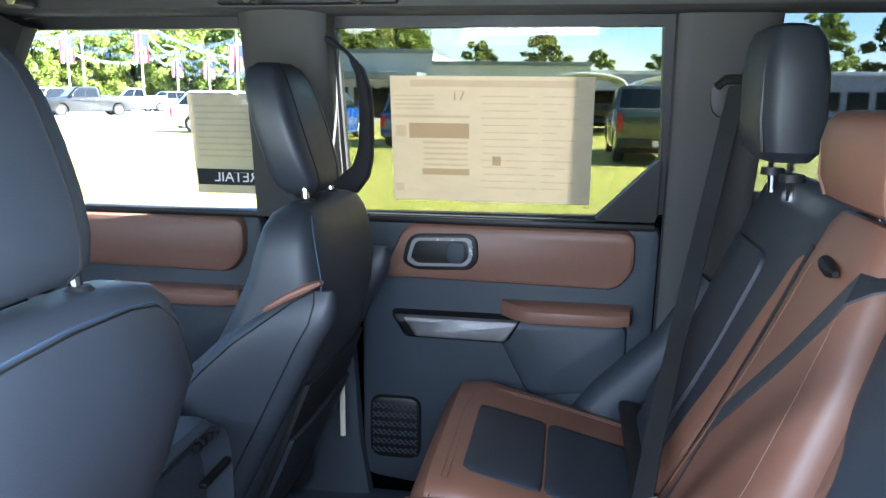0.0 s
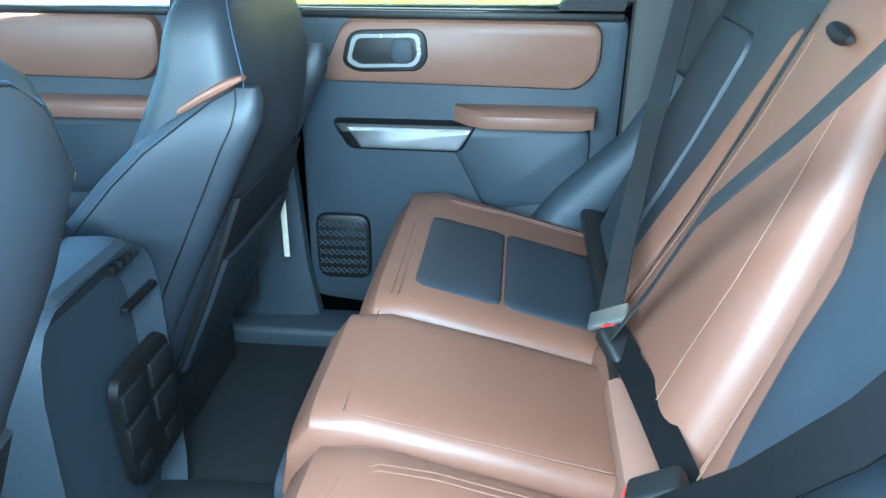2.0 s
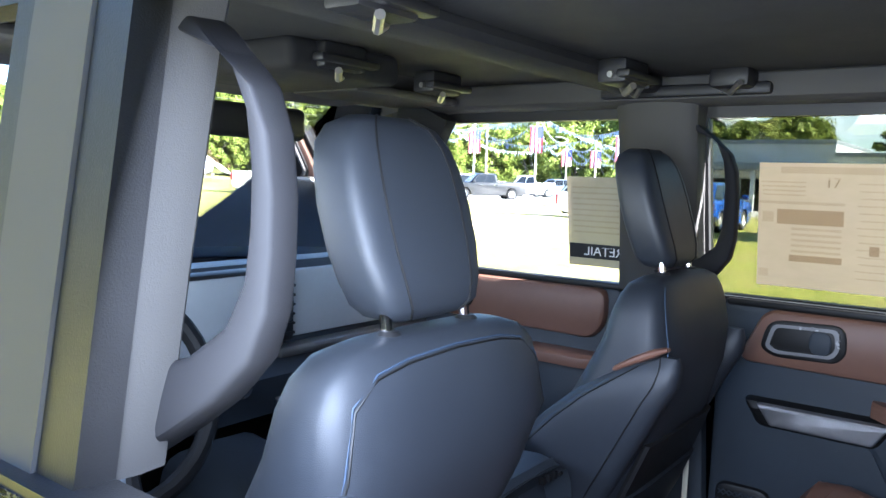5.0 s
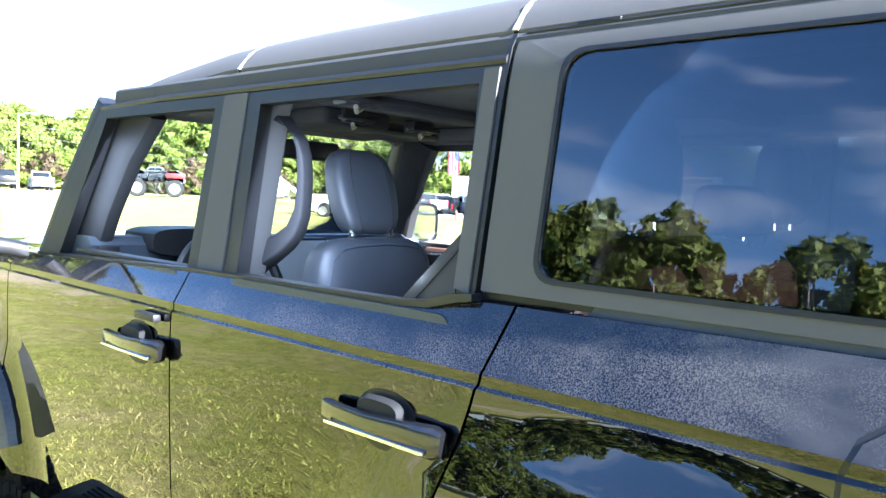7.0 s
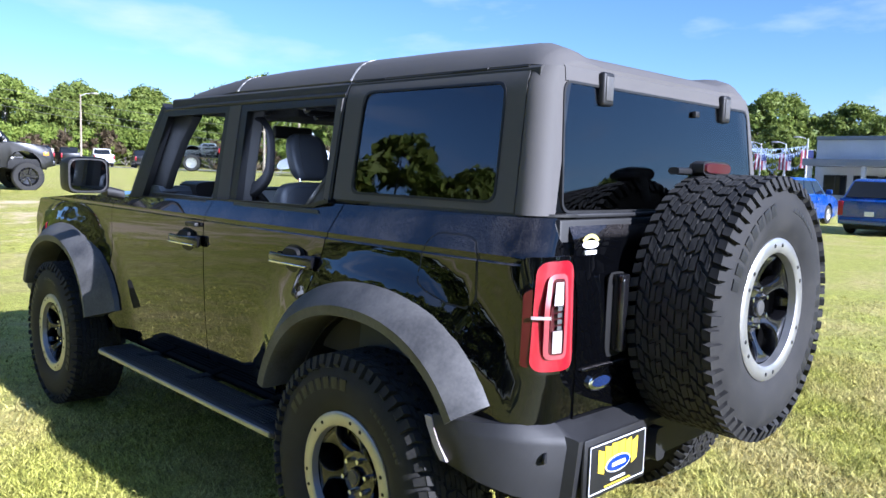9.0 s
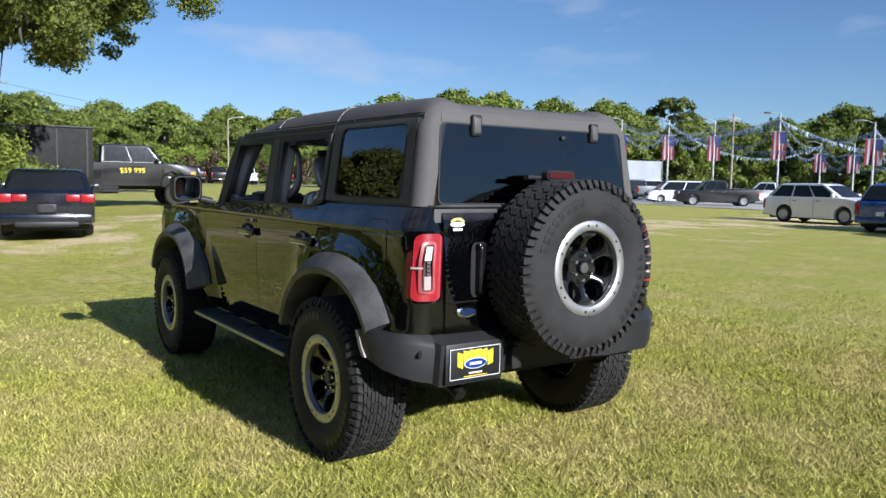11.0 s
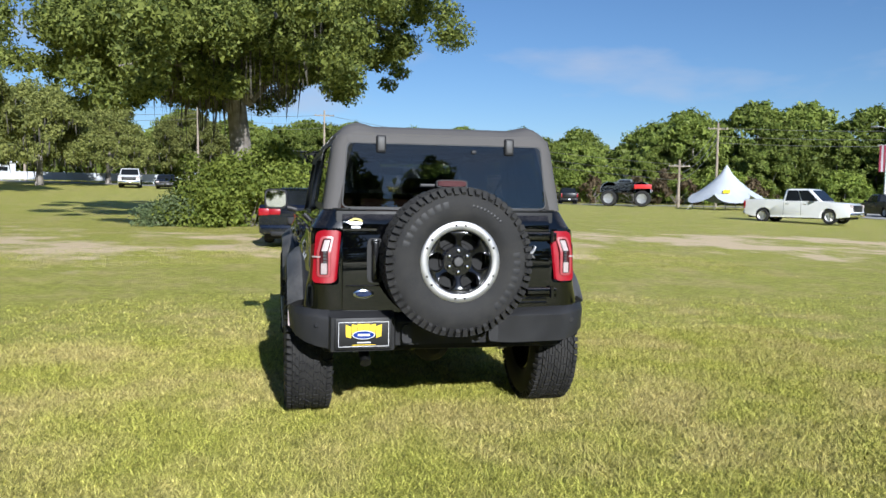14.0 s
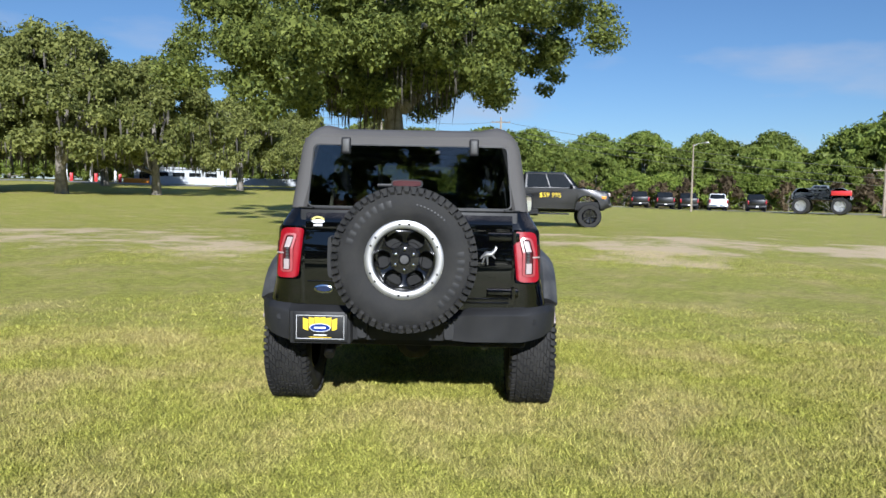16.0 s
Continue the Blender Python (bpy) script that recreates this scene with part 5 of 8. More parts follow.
    part("seat_side_bolster", loft([super_ring((sx * x, y, z), (1, 0, 0), (0, 0.75, 0.6), 0.06, 0.05, 14, 3) for x, y, z in ((0.69, 0.62, 0.80), (0.69, 0.50, 0.96), (0.69, 0.38, 1.08), (0.69, 0.30, 1.22))]), CABIN, suv)
# catches that hold the roof panels
for x, y in ((-0.03, 1.56), (0.36, 1.62), (0.36, 1.17), (-0.36, 1.17)):
    catch = part("panel_catch", box(x - 0.055, x + 0.055, y - 0.03, y + 0.03, 1.775, 1.822, 0.008), TRIM, suv, "black roof panel catch")
    part("catch_plate", box(x - 0.075, x + 0.075, y - 0.045, y - 0.018, 1.783, 1.797, 0.004), TRIM, catch)
    part("catch_lever", tube([(x - 0.02, y - 0.03, 1.772), (x + 0.01, y, 1.762), (x + 0.045, y + 0.02, 1.775)], 0.007, 8), STEEL, catch)
    part("catch_pin", tube([(x - 0.062, y, 1.79), (x + 0.062, y, 1.79)], 0.006, 8), STEEL, catch)
part("headliner", box(-0.60, 0.60, -0.53, 1.92, 1.822, 1.838, 0.004), HEADLINER, suv)
for y in (0.40, 1.25):
    part("roof_cross_bar", loft([super_ring((x, y, 1.806), (0, 1, 0), (0, 0, 1), 0.05, 0.022, 12, 3) for x in (-0.6, -0.3, 0, 0.3, 0.6)]), HEADLINER, suv)
part("roof_console", box(-0.15, 0.15, 1.55, 1.90, 1.765, 1.825, 0.02, 3), HEADLINER, suv)
part("rear_view_mirror", box(-0.13, 0.13, 1.80, 1.83, 1.655, 1.725, 0.015, 3), SEAL, suv)
for sx in (-1, 1):
    part("sun_visor", box(sx * 0.20, sx * 0.58, 1.72, 1.93, 1.77, 1.79, 0.008), PILLAR, suv)

for sx in (-1, 1):
    part("windscreen_pillar_trim", loft([super_ring((sx * x, y, z), (1, 0, 0), (0, 1, 0.5), a, b, 16, 4) for x, y, z, a, b in ((0.690, 2.08, 1.30, 0.03, 0.085), (0.668, 2.00, 1.48, 0.032, 0.075), (0.640, 1.92, 1.64, 0.034, 0.07), (0.612, 1.84, 1.775, 0.036, 0.08))]), HEADLINER, suv, "black windscreen pillar trim")
# floor and console
part("floor_carpet", box(-0.72, 0.72, 0.55, 2.1, 0.60, 0.625, 0.008), CARPET, suv, "black carpeted floor")
part("floor_hump", loft([super_ring((0, y, 0.63), (1, 0, 0), (0, 0, 1), 0.16, 0.06, 16, 3) for y in (0.9, 1.3, 2.0)]), CARPET, suv)
part("rear_floor_mat", box(0.17, 0.62, 0.88, 1.25, 0.624, 0.634, 0.006), CARPET, suv)
for sx in (-1, 1):
    part("door_sill_trim", box(sx * 0.64, sx * 0.75, 0.72, 2.2, 0.60, 0.665, 0.014, 3), CABIN, suv)
    part("seat_riser", box(sx * 0.14, sx * 0.62, 0.45, 0.76, 0.61, 0.82, 0.03), CARPET, suv)
con = bmesh.new()
add_loft(con, [super_ring((0, y, z), (1, 0, 0), (0, 0.0, 1), a, b, 20, 5) for y, z, a, b in ((1.165, 0.84, 0.130, 0.235), (1.128, 0.865, 0.150, 0.245), (1.17, 0.875, 0.156, 0.245), (1.50, 0.865, 0.156, 0.23), (1.62, 0.80, 0.14, 0.14), (1.95, 0.82, 0.14, 0.16))])
console = part("centre_console", con, CABIN, suv, "slate centre console with rear controls")
part("console_lid", box(-0.125, 0.125, 1.22, 1.52, 1.085, 1.135, 0.025, 3), LEATHER, console)
part("console_step", loft([super_ring((0, y, z), (1, 0, 0), (0, 0.6, -0.8), a, b, 18, 5) for y, z, a, b in ((1.158, 1.094, 0.10, 0.035), (1.146, 1.088, 0.095, 0.031))]), CABIN, console)
part("rear_control_panel", loft([super_ring((0.055, y, 0.872), (1, 0, 0), (0, 0.06, 1), a, b, 24, 6) for y, a, b in ((1.128, 0.080, 0.090), (1.1165, 0.078, 0.088), (1.1145, 0.075, 0.085))]), SEAL, console, "glossy black rear control panel")
for x0, x1, z0, z1 in ((-0.025, 0.035, 0.902, 0.942), (0.055, 0.115, 0.902, 0.942), (-0.025, 0.035, 0.847, 0.889), (0.055, 0.115, 0.847, 0.889), (-0.015, 0.025, 0.802, 0.827), (0.065, 0.105, 0.802, 0.827)):
    part("console_button", box(x0, x1, 1.110, 1.118, z0, z1, 0.003), TRIM, console)
for j in range(4):
    part("console_letter_bar", box(0.05 + 0.02 * j, 0.06 + 0.02 * j, 1.134, 1.144, 1.080, 1.092, 0.001), TRIM, console)
part("console_slot", box(0.035, 0.125, 1.118, 1.130, 1.030, 1.040, 0.003), SEAL, console)
part("gear_lever", tube([(0.06, 1.78, 0.97), (0.06, 1.77, 1.06)], [0.02, 0.024], 12), SEAL, console)
part("lever_cap", loft([super_ring((0.06, 1.77, z), (1, 0, 0), (0, 1, 0), a, a * 1.2, 14, 3) for z, a in ((1.05, 0.022), (1.07, 0.028), (1.10, 0.024))]), CHROME, console)
part("drive_dial", tube([(-0.02, 1.70, 0.98), (-0.02, 1.70, 1.01)], 0.03, 16), CHROME, console)

# dashboard, screen and steering wheel
dash = bmesh.new()
add_loft(dash, [[Vector((x, y, z)) for y, z in ((2.195, 1.345), (2.05, 1.372), (1.975, 1.370), (1.948, 1.345), (1.965, 1.18), (1.93, 1.10), (1.96, 1.0), (2.195, 0.97))] for x in (-0.73, -0.3, 0, 0.3, 0.73)])
dashboard = part("dashboard", dash, CABIN, suv, "dark dashboard with a pale panel and wide screen")
part("dash_panel", box(0.19, 0.71, 1.940, 1.968, 1.185, 1.352, 0.01), mat("pale_grey_dash", (0.45, 0.47, 0.47), 0.45, spread=0.05), dashboard, "pale grey dash panel")
part("screen_frame", box(-0.16, 0.165, 1.905, 1.96, 1.175, 1.365, 0.008), SEAL, dashboard)
part("screen", box(-0.15, 0.155, 1.9035, 1.9065, 1.185, 1.355, 0.004), mat("pale_glossy_screen", (0.5, 0.54, 0.55), 0.12, spread=0.05, scale=4), dashboard, "wide touch screen")
for x in (0.185, 0.66, -0.24, -0.68):
    v_ = part("air_vent", box(x - 0.035, x + 0.035, 1.93, 1.97, 1.18, 1.345, 0.008), SEAL, dashboard)
    for k in range(6):
        part("vent_slat", box(x - 0.03, x + 0.03, 1.922, 1.935, 1.198 + 0.023 * k, 1.204 + 0.023 * k), TRIM, v_)
part("dash_rail", box(0.16, 0.73, 1.91, 1.958, 1.145, 1.172, 0.01), STEEL, dashboard)
part("instrument_hood", loft([super_ring((-0.385, y, 1.355), (1, 0, 0), (0, 0, 1), 0.17, 0.045, 18, 4) for y in (1.90, 2.0, 2.1)]), SEAL, dashboard)
for x in (-0.06, 0.0, 0.06):
    part("climate_dial", lathe([(0, 0.0), (0.02, 0.0), (0.024, -0.015)], Matrix.Translation((x, 1.915, 1.09)) @ Matrix.Rotation(radians(-90), 4, "Z"), 16), CHROME, dashboard)
sw_m = Matrix.Translation((-0.385, 1.70, 1.215)) @ Matrix.Rotation(radians(-22), 4, "X") @ Matrix.Rotation(radians(90), 4, "X")
sw = bmesh.new()
add_tube(sw, [sw_m @ Vector((0.185 * math.cos(2 * math.pi * k / 36), 0.185 * math.sin(2 * math.pi * k / 36), 0)) for k in range(37)], 0.017, 10, False)
wheel_ob = part("steering_wheel", sw, SEAL, suv, "black leather steering wheel")
part("wheel_boss", loft([[sw_m @ Vector((p.x, p.y, h)) for p in super_ring((0, 0, 0), (1, 0, 0), (0, 1, 0), 0.075, 0.065, 18, 3)] for h in (-0.02, 0.03)]), TRIM, wheel_ob)
for a in (0, 180, 270):
    c, s = math.cos(radians(a)), math.sin(radians(a))
    part("wheel_spoke", tube([sw_m @ Vector((0.06 * c, 0.06 * s, 0)), sw_m @ Vector((0.175 * c, 0.175 * s, 0))], 0.014, 8), TRIM, wheel_ob)
part("steering_column", tube([(-0.385, 1.72, 1.205), (-0.385, 1.98, 1.12)], 0.04, 12), TRIM, wheel_ob)


# ---- seats ----
def stitch(pts, r, parent, material=None):
    part("seam", tube(pts, r, 5), material or STITCH, parent)


def side_ring(cx, z, y0, y1, a, n=40, power=4.0):
    """A horizontal slice of a seat's back between its rear and front face."""
    return super_ring((cx, (y0 + y1) / 2, z), (1, 0, 0), (0, 1, 0), a, (y1 - y0) / 2, n, power)


def front_seat(sx):
    """Bucket seat: shell, winged bolsters, cushion, head restraint on two posts, saddle-brown shoulder patches."""
    cx = sx * 0.385
    U, F = Vector((1, 0, 0)), Vector((0, 1, 0))
    shell = [(0.74, 1.200, 1.38, 0.205), (0.80, 1.165, 1.38, 0.215), (0.90, 1.115, 1.35, 0.217), (1.02, 1.060, 1.28, 0.215), (1.14, 1.018, 1.22, 0.212), (1.24, 0.990, 1.165, 0.206), (1.31, 0.985, 1.130, 0.200), (1.36, 0.995, 1.115, 0.194), (1.39, 1.003, 1.105, 0.182), (1.41, 1.012, 1.095, 0.160), (1.420, 1.024, 1.08, 0.125), (1.424, 1.036, 1.068, 0.08)]
    slim = lambda z: lerp_table([(0.7, 0.065), (1.08, 0.065), (1.18, 0.05), (1.30, 0.0)], z) if sx < 0 else 0.0
    back = part("front_seat", loft([side_ring(cx - slim(z), z, y0, y1, a - slim(z)) for z, y0, y1, a in shell]), LEATHER, suv, "black leather front seat with blue stitching")
    part("seat_back_panel", loft([super_ring((cx - slim(z), y, z), U, F, a - slim(z), 0.012, 20, 4) for z, y, a in ((0.80, 1.170, 0.17), (0.95, 1.098, 0.182), (1.06, 1.052, 0.182), (1.13, 1.026, 0.17))]), TRIM, back)
    part("map_pocket", loft([super_ring((cx - slim(z), y, z), U, F, a - slim(z), 0.012, 20, 4) for z, y, a in ((0.82, 1.153, 0.165), (0.96, 1.085, 0.175), (1.03, 1.056, 0.17))]), LEATHER, back)
    wing = [(0.80, 1.19, 1.40), (0.90, 1.145, 1.40), (1.00, 1.095, 1.355), (1.08, 1.055, 1.290), (1.16, 1.015, 1.215), (1.21, 0.990, 1.160), (1.25, 0.968, 1.105), (1.28, 0.966, 1.055), (1.298, 0.970, 1.020)]
    for s2 in (-1, 1):
        rings = []
        for k, (z, y0, y1) in enumerate(wing):
            a = 0.034 if k < 6 else (0.034, 0.030, 0.022, 0.010)[k - 5]
            rings.append(super_ring((cx + s2 * (0.192 - 0.001 * k), (y0 + y1) / 2, z), U, F, a, (y1 - y0) / 2, 26, 3.0))
        if sx > 0 or s2 < 0:
            part("side_bolster", loft(rings), LEATHER, back, "black leather winged bolster")

            def on_side(k, y):
                z, y0, y1 = wing[k]
                v = abs(y - (y0 + y1) / 2) / ((y1 - y0) / 2)
                return (cx + s2 * (0.192 - 0.001 * k + (0.034, 0.034, 0.034, 0.034, 0.034, 0.034, 0.030, 0.022, 0.010)[k] * (1 - v ** 3) ** (1 / 3) - 0.0004), y, z)
            part("seat_seam", tube([on_side(k, wing[k][1] + (0.035 if k < 7 else 0.03)) for k in range(9)], 0.0016, 5), SEAL, back)
            part("seat_seam", tube([on_side(k, wing[k][2] - (0.03 if k < 7 else 0.022)) for k in range(1, 9)], 0.0016, 5), SEAL, back)
            stitch([on_side(k, wing[k][2] - 0.022) for k in range(2, 7)], 0.0009, back)
        acc = [(1.262, 1.10, 0.004), (1.280, 1.075, 0.016), (1.300, 1.04, 0.021), (1.315, 1.01, 0.019), (1.324, 0.988, 0.006)]
        if sx > 0 > s2:
            part("shoulder_accent", loft([super_ring((cx + s2 * 0.190, y, z - 0.012), U, (0, 0.5, 0.85), b * 0.75 + 0.004, b * 0.30 + 0.002, 14, 2.6) for z, y, b in acc]), BROWN, back, "saddle-brown shoulder patch")
        if sx > 0 > s2:
            stitch([(cx + s2 * (a - 0.012), y0 + 0.004, z) for z, y0, y1, a in shell[5:10]], 0.0013, back)
        part("headrest_post", tube([(cx + s2 * 0.070, 1.050, 1.40), (cx + s2 * 0.070, 1.062, 1.50)], 0.0065, 10), CHROME, back, "chromed post")
        part("post_collar", loft([super_ring((cx + s2 * 0.070, 1.050, z), U, F, a, a, 14, 2.4) for z, a in ((1.415, 0.014), (1.424, 0.013), (1.428, 0.009))]), TRIM, back)
        part("recliner_cover", loft([super_ring((cx + s2 * x, 1.22, 0.80), F, (0, 0, 1), a, a, 20, 2.4) for x, a in ((0.20, 0.075), (0.225, 0.07), (0.235, 0.05))]), TRIM, back)
    hr = [(1.432, 1.055, 1.090, 0.050), (1.437, 1.042, 1.100, 0.068), (1.450, 1.033, 1.110, 0.083), (1.475, 1.036, 1.118, 0.094), (1.51, 1.046, 1.129, 0.102), (1.555, 1.060, 1.142, 0.104), (1.595, 1.073, 1.152, 0.100), (1.622, 1.084, 1.159, 0.091), (1.642, 1.096, 1.158, 0.074), (1.654, 1.112, 1.146, 0.045)]
    part("headrest", loft([side_ring(cx, z, y0, y1, a, 44, 4.6) for z, y0, y1, a in hr]), LEATHER, back, "black leather head restraint", 75)
    for s2 in (-1, 1):
        part("headrest_seam", tube([(cx + s2 * a * 0.62, (y0 + y1) / 2 - (y1 - y0) / 2 * (1 - 0.62 ** 4.6) ** (1 / 4.6) - 0.0003, z) for z, y0, y1, a in hr[1:10]], 0.0016, 5), SEAL, back)
    cush = [(1.20, 0.80, 0.21, 0.10), (1.27, 0.82, 0.235, 0.125), (1.42, 0.84, 0.245, 0.125), (1.60, 0.86, 0.245, 0.12), (1.70, 0.86, 0.23, 0.10), (1.74, 0.85, 0.20, 0.06)]
    part("seat_cushion", loft([super_ring((cx, y, z), U, (0, 0, 1), a, b, 28, 4) for y, z, a, b in cush]), LEATHER, back)
    if sx < 0:
        def on_rear(u, z):
            y0, y1, a = (lerp_table([(r[0], r[k]) for r in shell], z) for k in (1, 2, 3))
            return (cx - slim(z) + u * (a - slim(z)), (y0 + y1) / 2 - (y1 - y0) / 2 * (1 - abs(u) ** 4) ** 0.25 - 0.0002, z)
        loop = [(-0.90, 0.95), (-0.90, 1.08), (-0.90, 1.2), (-0.89, 1.31), (-0.86, 1.37), (-0.74, 1.395), (-0.5, 1.403), (0, 1.406), (0.5, 1.403), (0.74, 1.395), (0.86, 1.37), (0.89, 1.31), (0.90, 1.2), (0.90, 1.08), (0.90, 0.95)]
        part("seat_seam", tube([on_rear(u, z) for u, z in loop], 0.0013, 5), SEAL, back)
        stitch([on_rear(u * 1.015, z + (0.004 if z > 1.3 else 0)) for u, z in loop], 0.0013, back)
    part("seat_base", box(cx - 0.2, cx + 0.2, 1.2, 1.66, 0.62, 0.74, 0.02), DARK, back)
    part("pale_tag", box(cx + sx * 0.2165, cx + sx * 0.2185, 1.075, 1.087, 0.86, 1.0, 0.001), mat("cream_label", (0.75, 0.7, 0.55), 0.6), back)
    return back


front_seat(-1)
front_seat(1)


def bench_cushion(x0, x1, front, insert):
    """A cushion of the rear bench, crowned, with a rolled front edge."""
    cx, a = (x0 + x1) / 2, (x1 - x0) / 2
    U = Vector((1, 0, 0))
    rows = [(front + 0.004, 0.865, 0.95, 0.05), (front - 0.008, 0.880, 0.985, 0.095), (front - 0.035, 0.892, 1.0, 0.118), (front - 0.09, 0.895, 1.0, 0.119), (0.62, 0.868, 1.0, 0.110), (0.50, 0.842, 1.0, 0.105), (0.42, 0.832, 0.99, 0.095)]
    ob = part("rear_cushion", loft([super_ring((cx, y, z), U, (0, 0, 1), a * k, b, 44, 7) for y, z, k, b in rows]), BROWN, suv, "saddle-brown leather rear seat cushion")
    top = lambda x, y: Vector((x, y, float(np.interp(y, [0.42, 0.50, 0.62, 0.76, 0.815], [0.927, 0.947, 0.978, 1.010, 1.010])) + 0.001))
    if insert:
        i0, i1 = insert
        for y0, y1 in ((0.634, 0.764), (0.470, 0.630)):
            o = resample(rounded([(i0, y1), (i1, y1), (i1, y0), (i0, y0)], 0.014, 4), 48)
            c_ = ((i0 + i1) / 2, (y0 + y1) / 2)
            ring = lambda k, dz: [top(c_[0] + (p[0] - c_[0]) * k, c_[1] + (p[1] - c_[1]) * k) + Vector((0, 0, dz)) for p in o]
            part("seat_insert", loft([ring(1.0, -0.02), ring(1.0, 0.0005), ring(0.975, 0.003), ring(0.85, 0.0045), ring(0.4, 0.005)]), LEATHER, ob, "black perforated leather insert")
        side = -1 if cx < 0 else 1
        for d in (0.0, 0.010):
            path = [(0.190 + d, 0.47), (0.190 + d, 0.69), (0.197 + d, 0.745), (0.222 + d, 0.780 - d), (0.27, 0.790 - d), (0.40, 0.792 - d), (0.54, 0.790 - d)] if cx < 0 else [(0.17, 0.792 - d), (0.30, 0.792 - d), (0.45, 0.792 - d), (0.55 - d, 0.78 - d), (0.575 - d, 0.74), (0.58 - d, 0.62), (0.58 - d, 0.48)]
            stitch([top(side * x, y) + Vector((0, 0, 0.0006)) for x, y in path], 0.0011, ob, STITCH_TAN)
    else:
        stitch([top(x, 0.80) + Vector((0, 0, 0.0006)) for x in (x0 + 0.02, cx, x1 - 0.02)], 0.0011, ob, STITCH_TAN)
        stitch([top(x, 0.80 - 0.3 * k) + Vector((0, 0, 0.0006)) for k, x in ((0, x0 + 0.02), (1, x0 + 0.02))], 0.0011, ob, STITCH_TAN)
    part("front_edge", loft([super_ring((cx, y, 0.865), U, (0, 0, 1), a * 0.97, b, 24, 5) for y, b in ((front + 0.012, 0.055), (front - 0.02, 0.08))]), LEATHER, ob)
    return ob


bench_cushion(0.142, 0.650, 0.850, (0.205, 0.475))
bench_cushion(-0.136, 0.136, 0.872, None)
bench_cushion(-0.650, -0.142, 0.850, (-0.53, -0.275))
BACK_FRONT = [(0.90, 0.520), (1.0, 0.475), (1.10, 0.425), (1.175, 0.390), (1.30, 0.340), (1.41, 0.300), (1.47, 0.27)]


class BackShape:
    """The crowned face of a rear backrest; lo and hi are its edges at the bottom and at the top."""

    def __init__(self, lo, hi, top, push):
        self.lo, self.hi, self.top, self.push = lo, hi, top, push
        self.rows = [(0.90, 0.97, 0.085), (0.98, 0.99, 0.10), (1.10, 1.0, 0.10), (1.25, 1.0, 0.095), (1.36, 0.99, 0.085), (top - 0.035, 0.96, 0.07), (top - 0.010, 0.91, 0.05), (top, 0.80, 0.025)]

    def slice_at(self, z):
        t = (z - 0.90) / (self.top - 0.90)
        x0, x1 = self.lo[0] + (self.hi[0] - self.lo[0]) * t, self.lo[1] + (self.hi[1] - self.lo[1]) * t
        k, b = lerp_table([(r[0], r[1]) for r in self.rows], z), lerp_table([(r[0], r[2]) for r in self.rows], z)
        return (x0 + x1) / 2, (x1 - x0) / 2 * k, b

    def build(self, material, label):
        rings = []
        for z, _, _ in self.rows:
            cx, a, b = self.slice_at(z)
            rings.append(super_ring((cx, lerp_table(BACK_FRONT, z) + self.push - b * 0.97, z), Vector((1, 0, 0)), Vector((0, 1, 0.35)), a, b, 40, 5.5))
        return part("rear_backrest", loft(rings), material, suv, label)

    def face(self, x, z, proud=0.0):
        """A point on the front face."""
        zr = z
        for _ in range(3):
            cx, a, b = self.slice_at(zr)
            u = max(-0.995, min(0.995, (x - cx) / a))
            v = (1 - abs(u) ** 5.5) ** (1 / 5.5)
            zr = max(0.90, z - 0.35 * b * v)
        return Vector((x, lerp_table(BACK_FRONT, zr) + self.push - b * 0.97 + b * v + proud, zr + 0.35 * b * v + proud * 0.35))

    def patch(self, name, outline, proud, material, parent, label=""):
        o = resample(rounded(outline, 0.03, 4), 60)
        cx, cz = sum(p[0] for p in o) / len(o), sum(p[1] for p in o) / len(o)

        def ring(k, d):
            return [self.face(cx + (p[0] - cx) * k, cz + (p[1] - cz) * k, d) for p in o]
        return part(name, loft([ring(1, -0.03), ring(1, proud * 0.3), ring(0.985, proud * 0.9)] + [ring(k, proud) for k in (0.95, 0.85, 0.72, 0.58, 0.42, 0.25, 0.1)]), material, parent, label)


right_back = BackShape((0.225, 0.60), (0.150, 0.625), 1.470, -0.04)
mid_back = BackShape((-0.190, 0.218), (-0.055, 0.145), 1.455, -0.02)
left_back = BackShape((-0.60, -0.197), (-0.625, -0.060), 1.470, -0.035)
bk_r = right_back.build(LEATHER, "black leather outer rear backrest with saddle edge")
bk_m = mid_back.build(BROWN, "saddle-brown centre rear backrest")
bk_l = left_back.build(BROWN, "saddle-brown outer rear backrest with black insert")
right_back.patch("seat_edge", [(0.238, 0.97), (0.205, 1.20), (0.176, 1.38), (0.200, 1.39), (0.232, 1.26), (0.268, 1.10), (0.280, 0.97)], 0.010, BROWN, bk_r, "saddle-brown edge")
right_back.patch("backrest_fold", [(0.33, 1.36), (0.56, 1.36), (0.55, 1.02), (0.34, 1.02)], 0.007, LEATHER, bk_r)
part("seat_piping", tube([mid_back.face(x, z, 0.002) for x, z in ((0.205, 0.96), (0.190, 1.06), (0.174, 1.16), (0.158, 1.26), (0.146, 1.34), (0.138, 1.41))], 0.005, 6), SEAL, bk_m, "black piping")
for s2 in (-1, 1):
    stitch([mid_back.face(s2 * x + (0.0 if s2 > 0 else 0.055), z, 0.0008) for x, z in ((0.150, 0.99), (0.138, 1.08), (0.126, 1.17), (0.114, 1.26), (0.104, 1.34), (0.096, 1.395))], 0.0010, bk_m, STITCH_TAN)
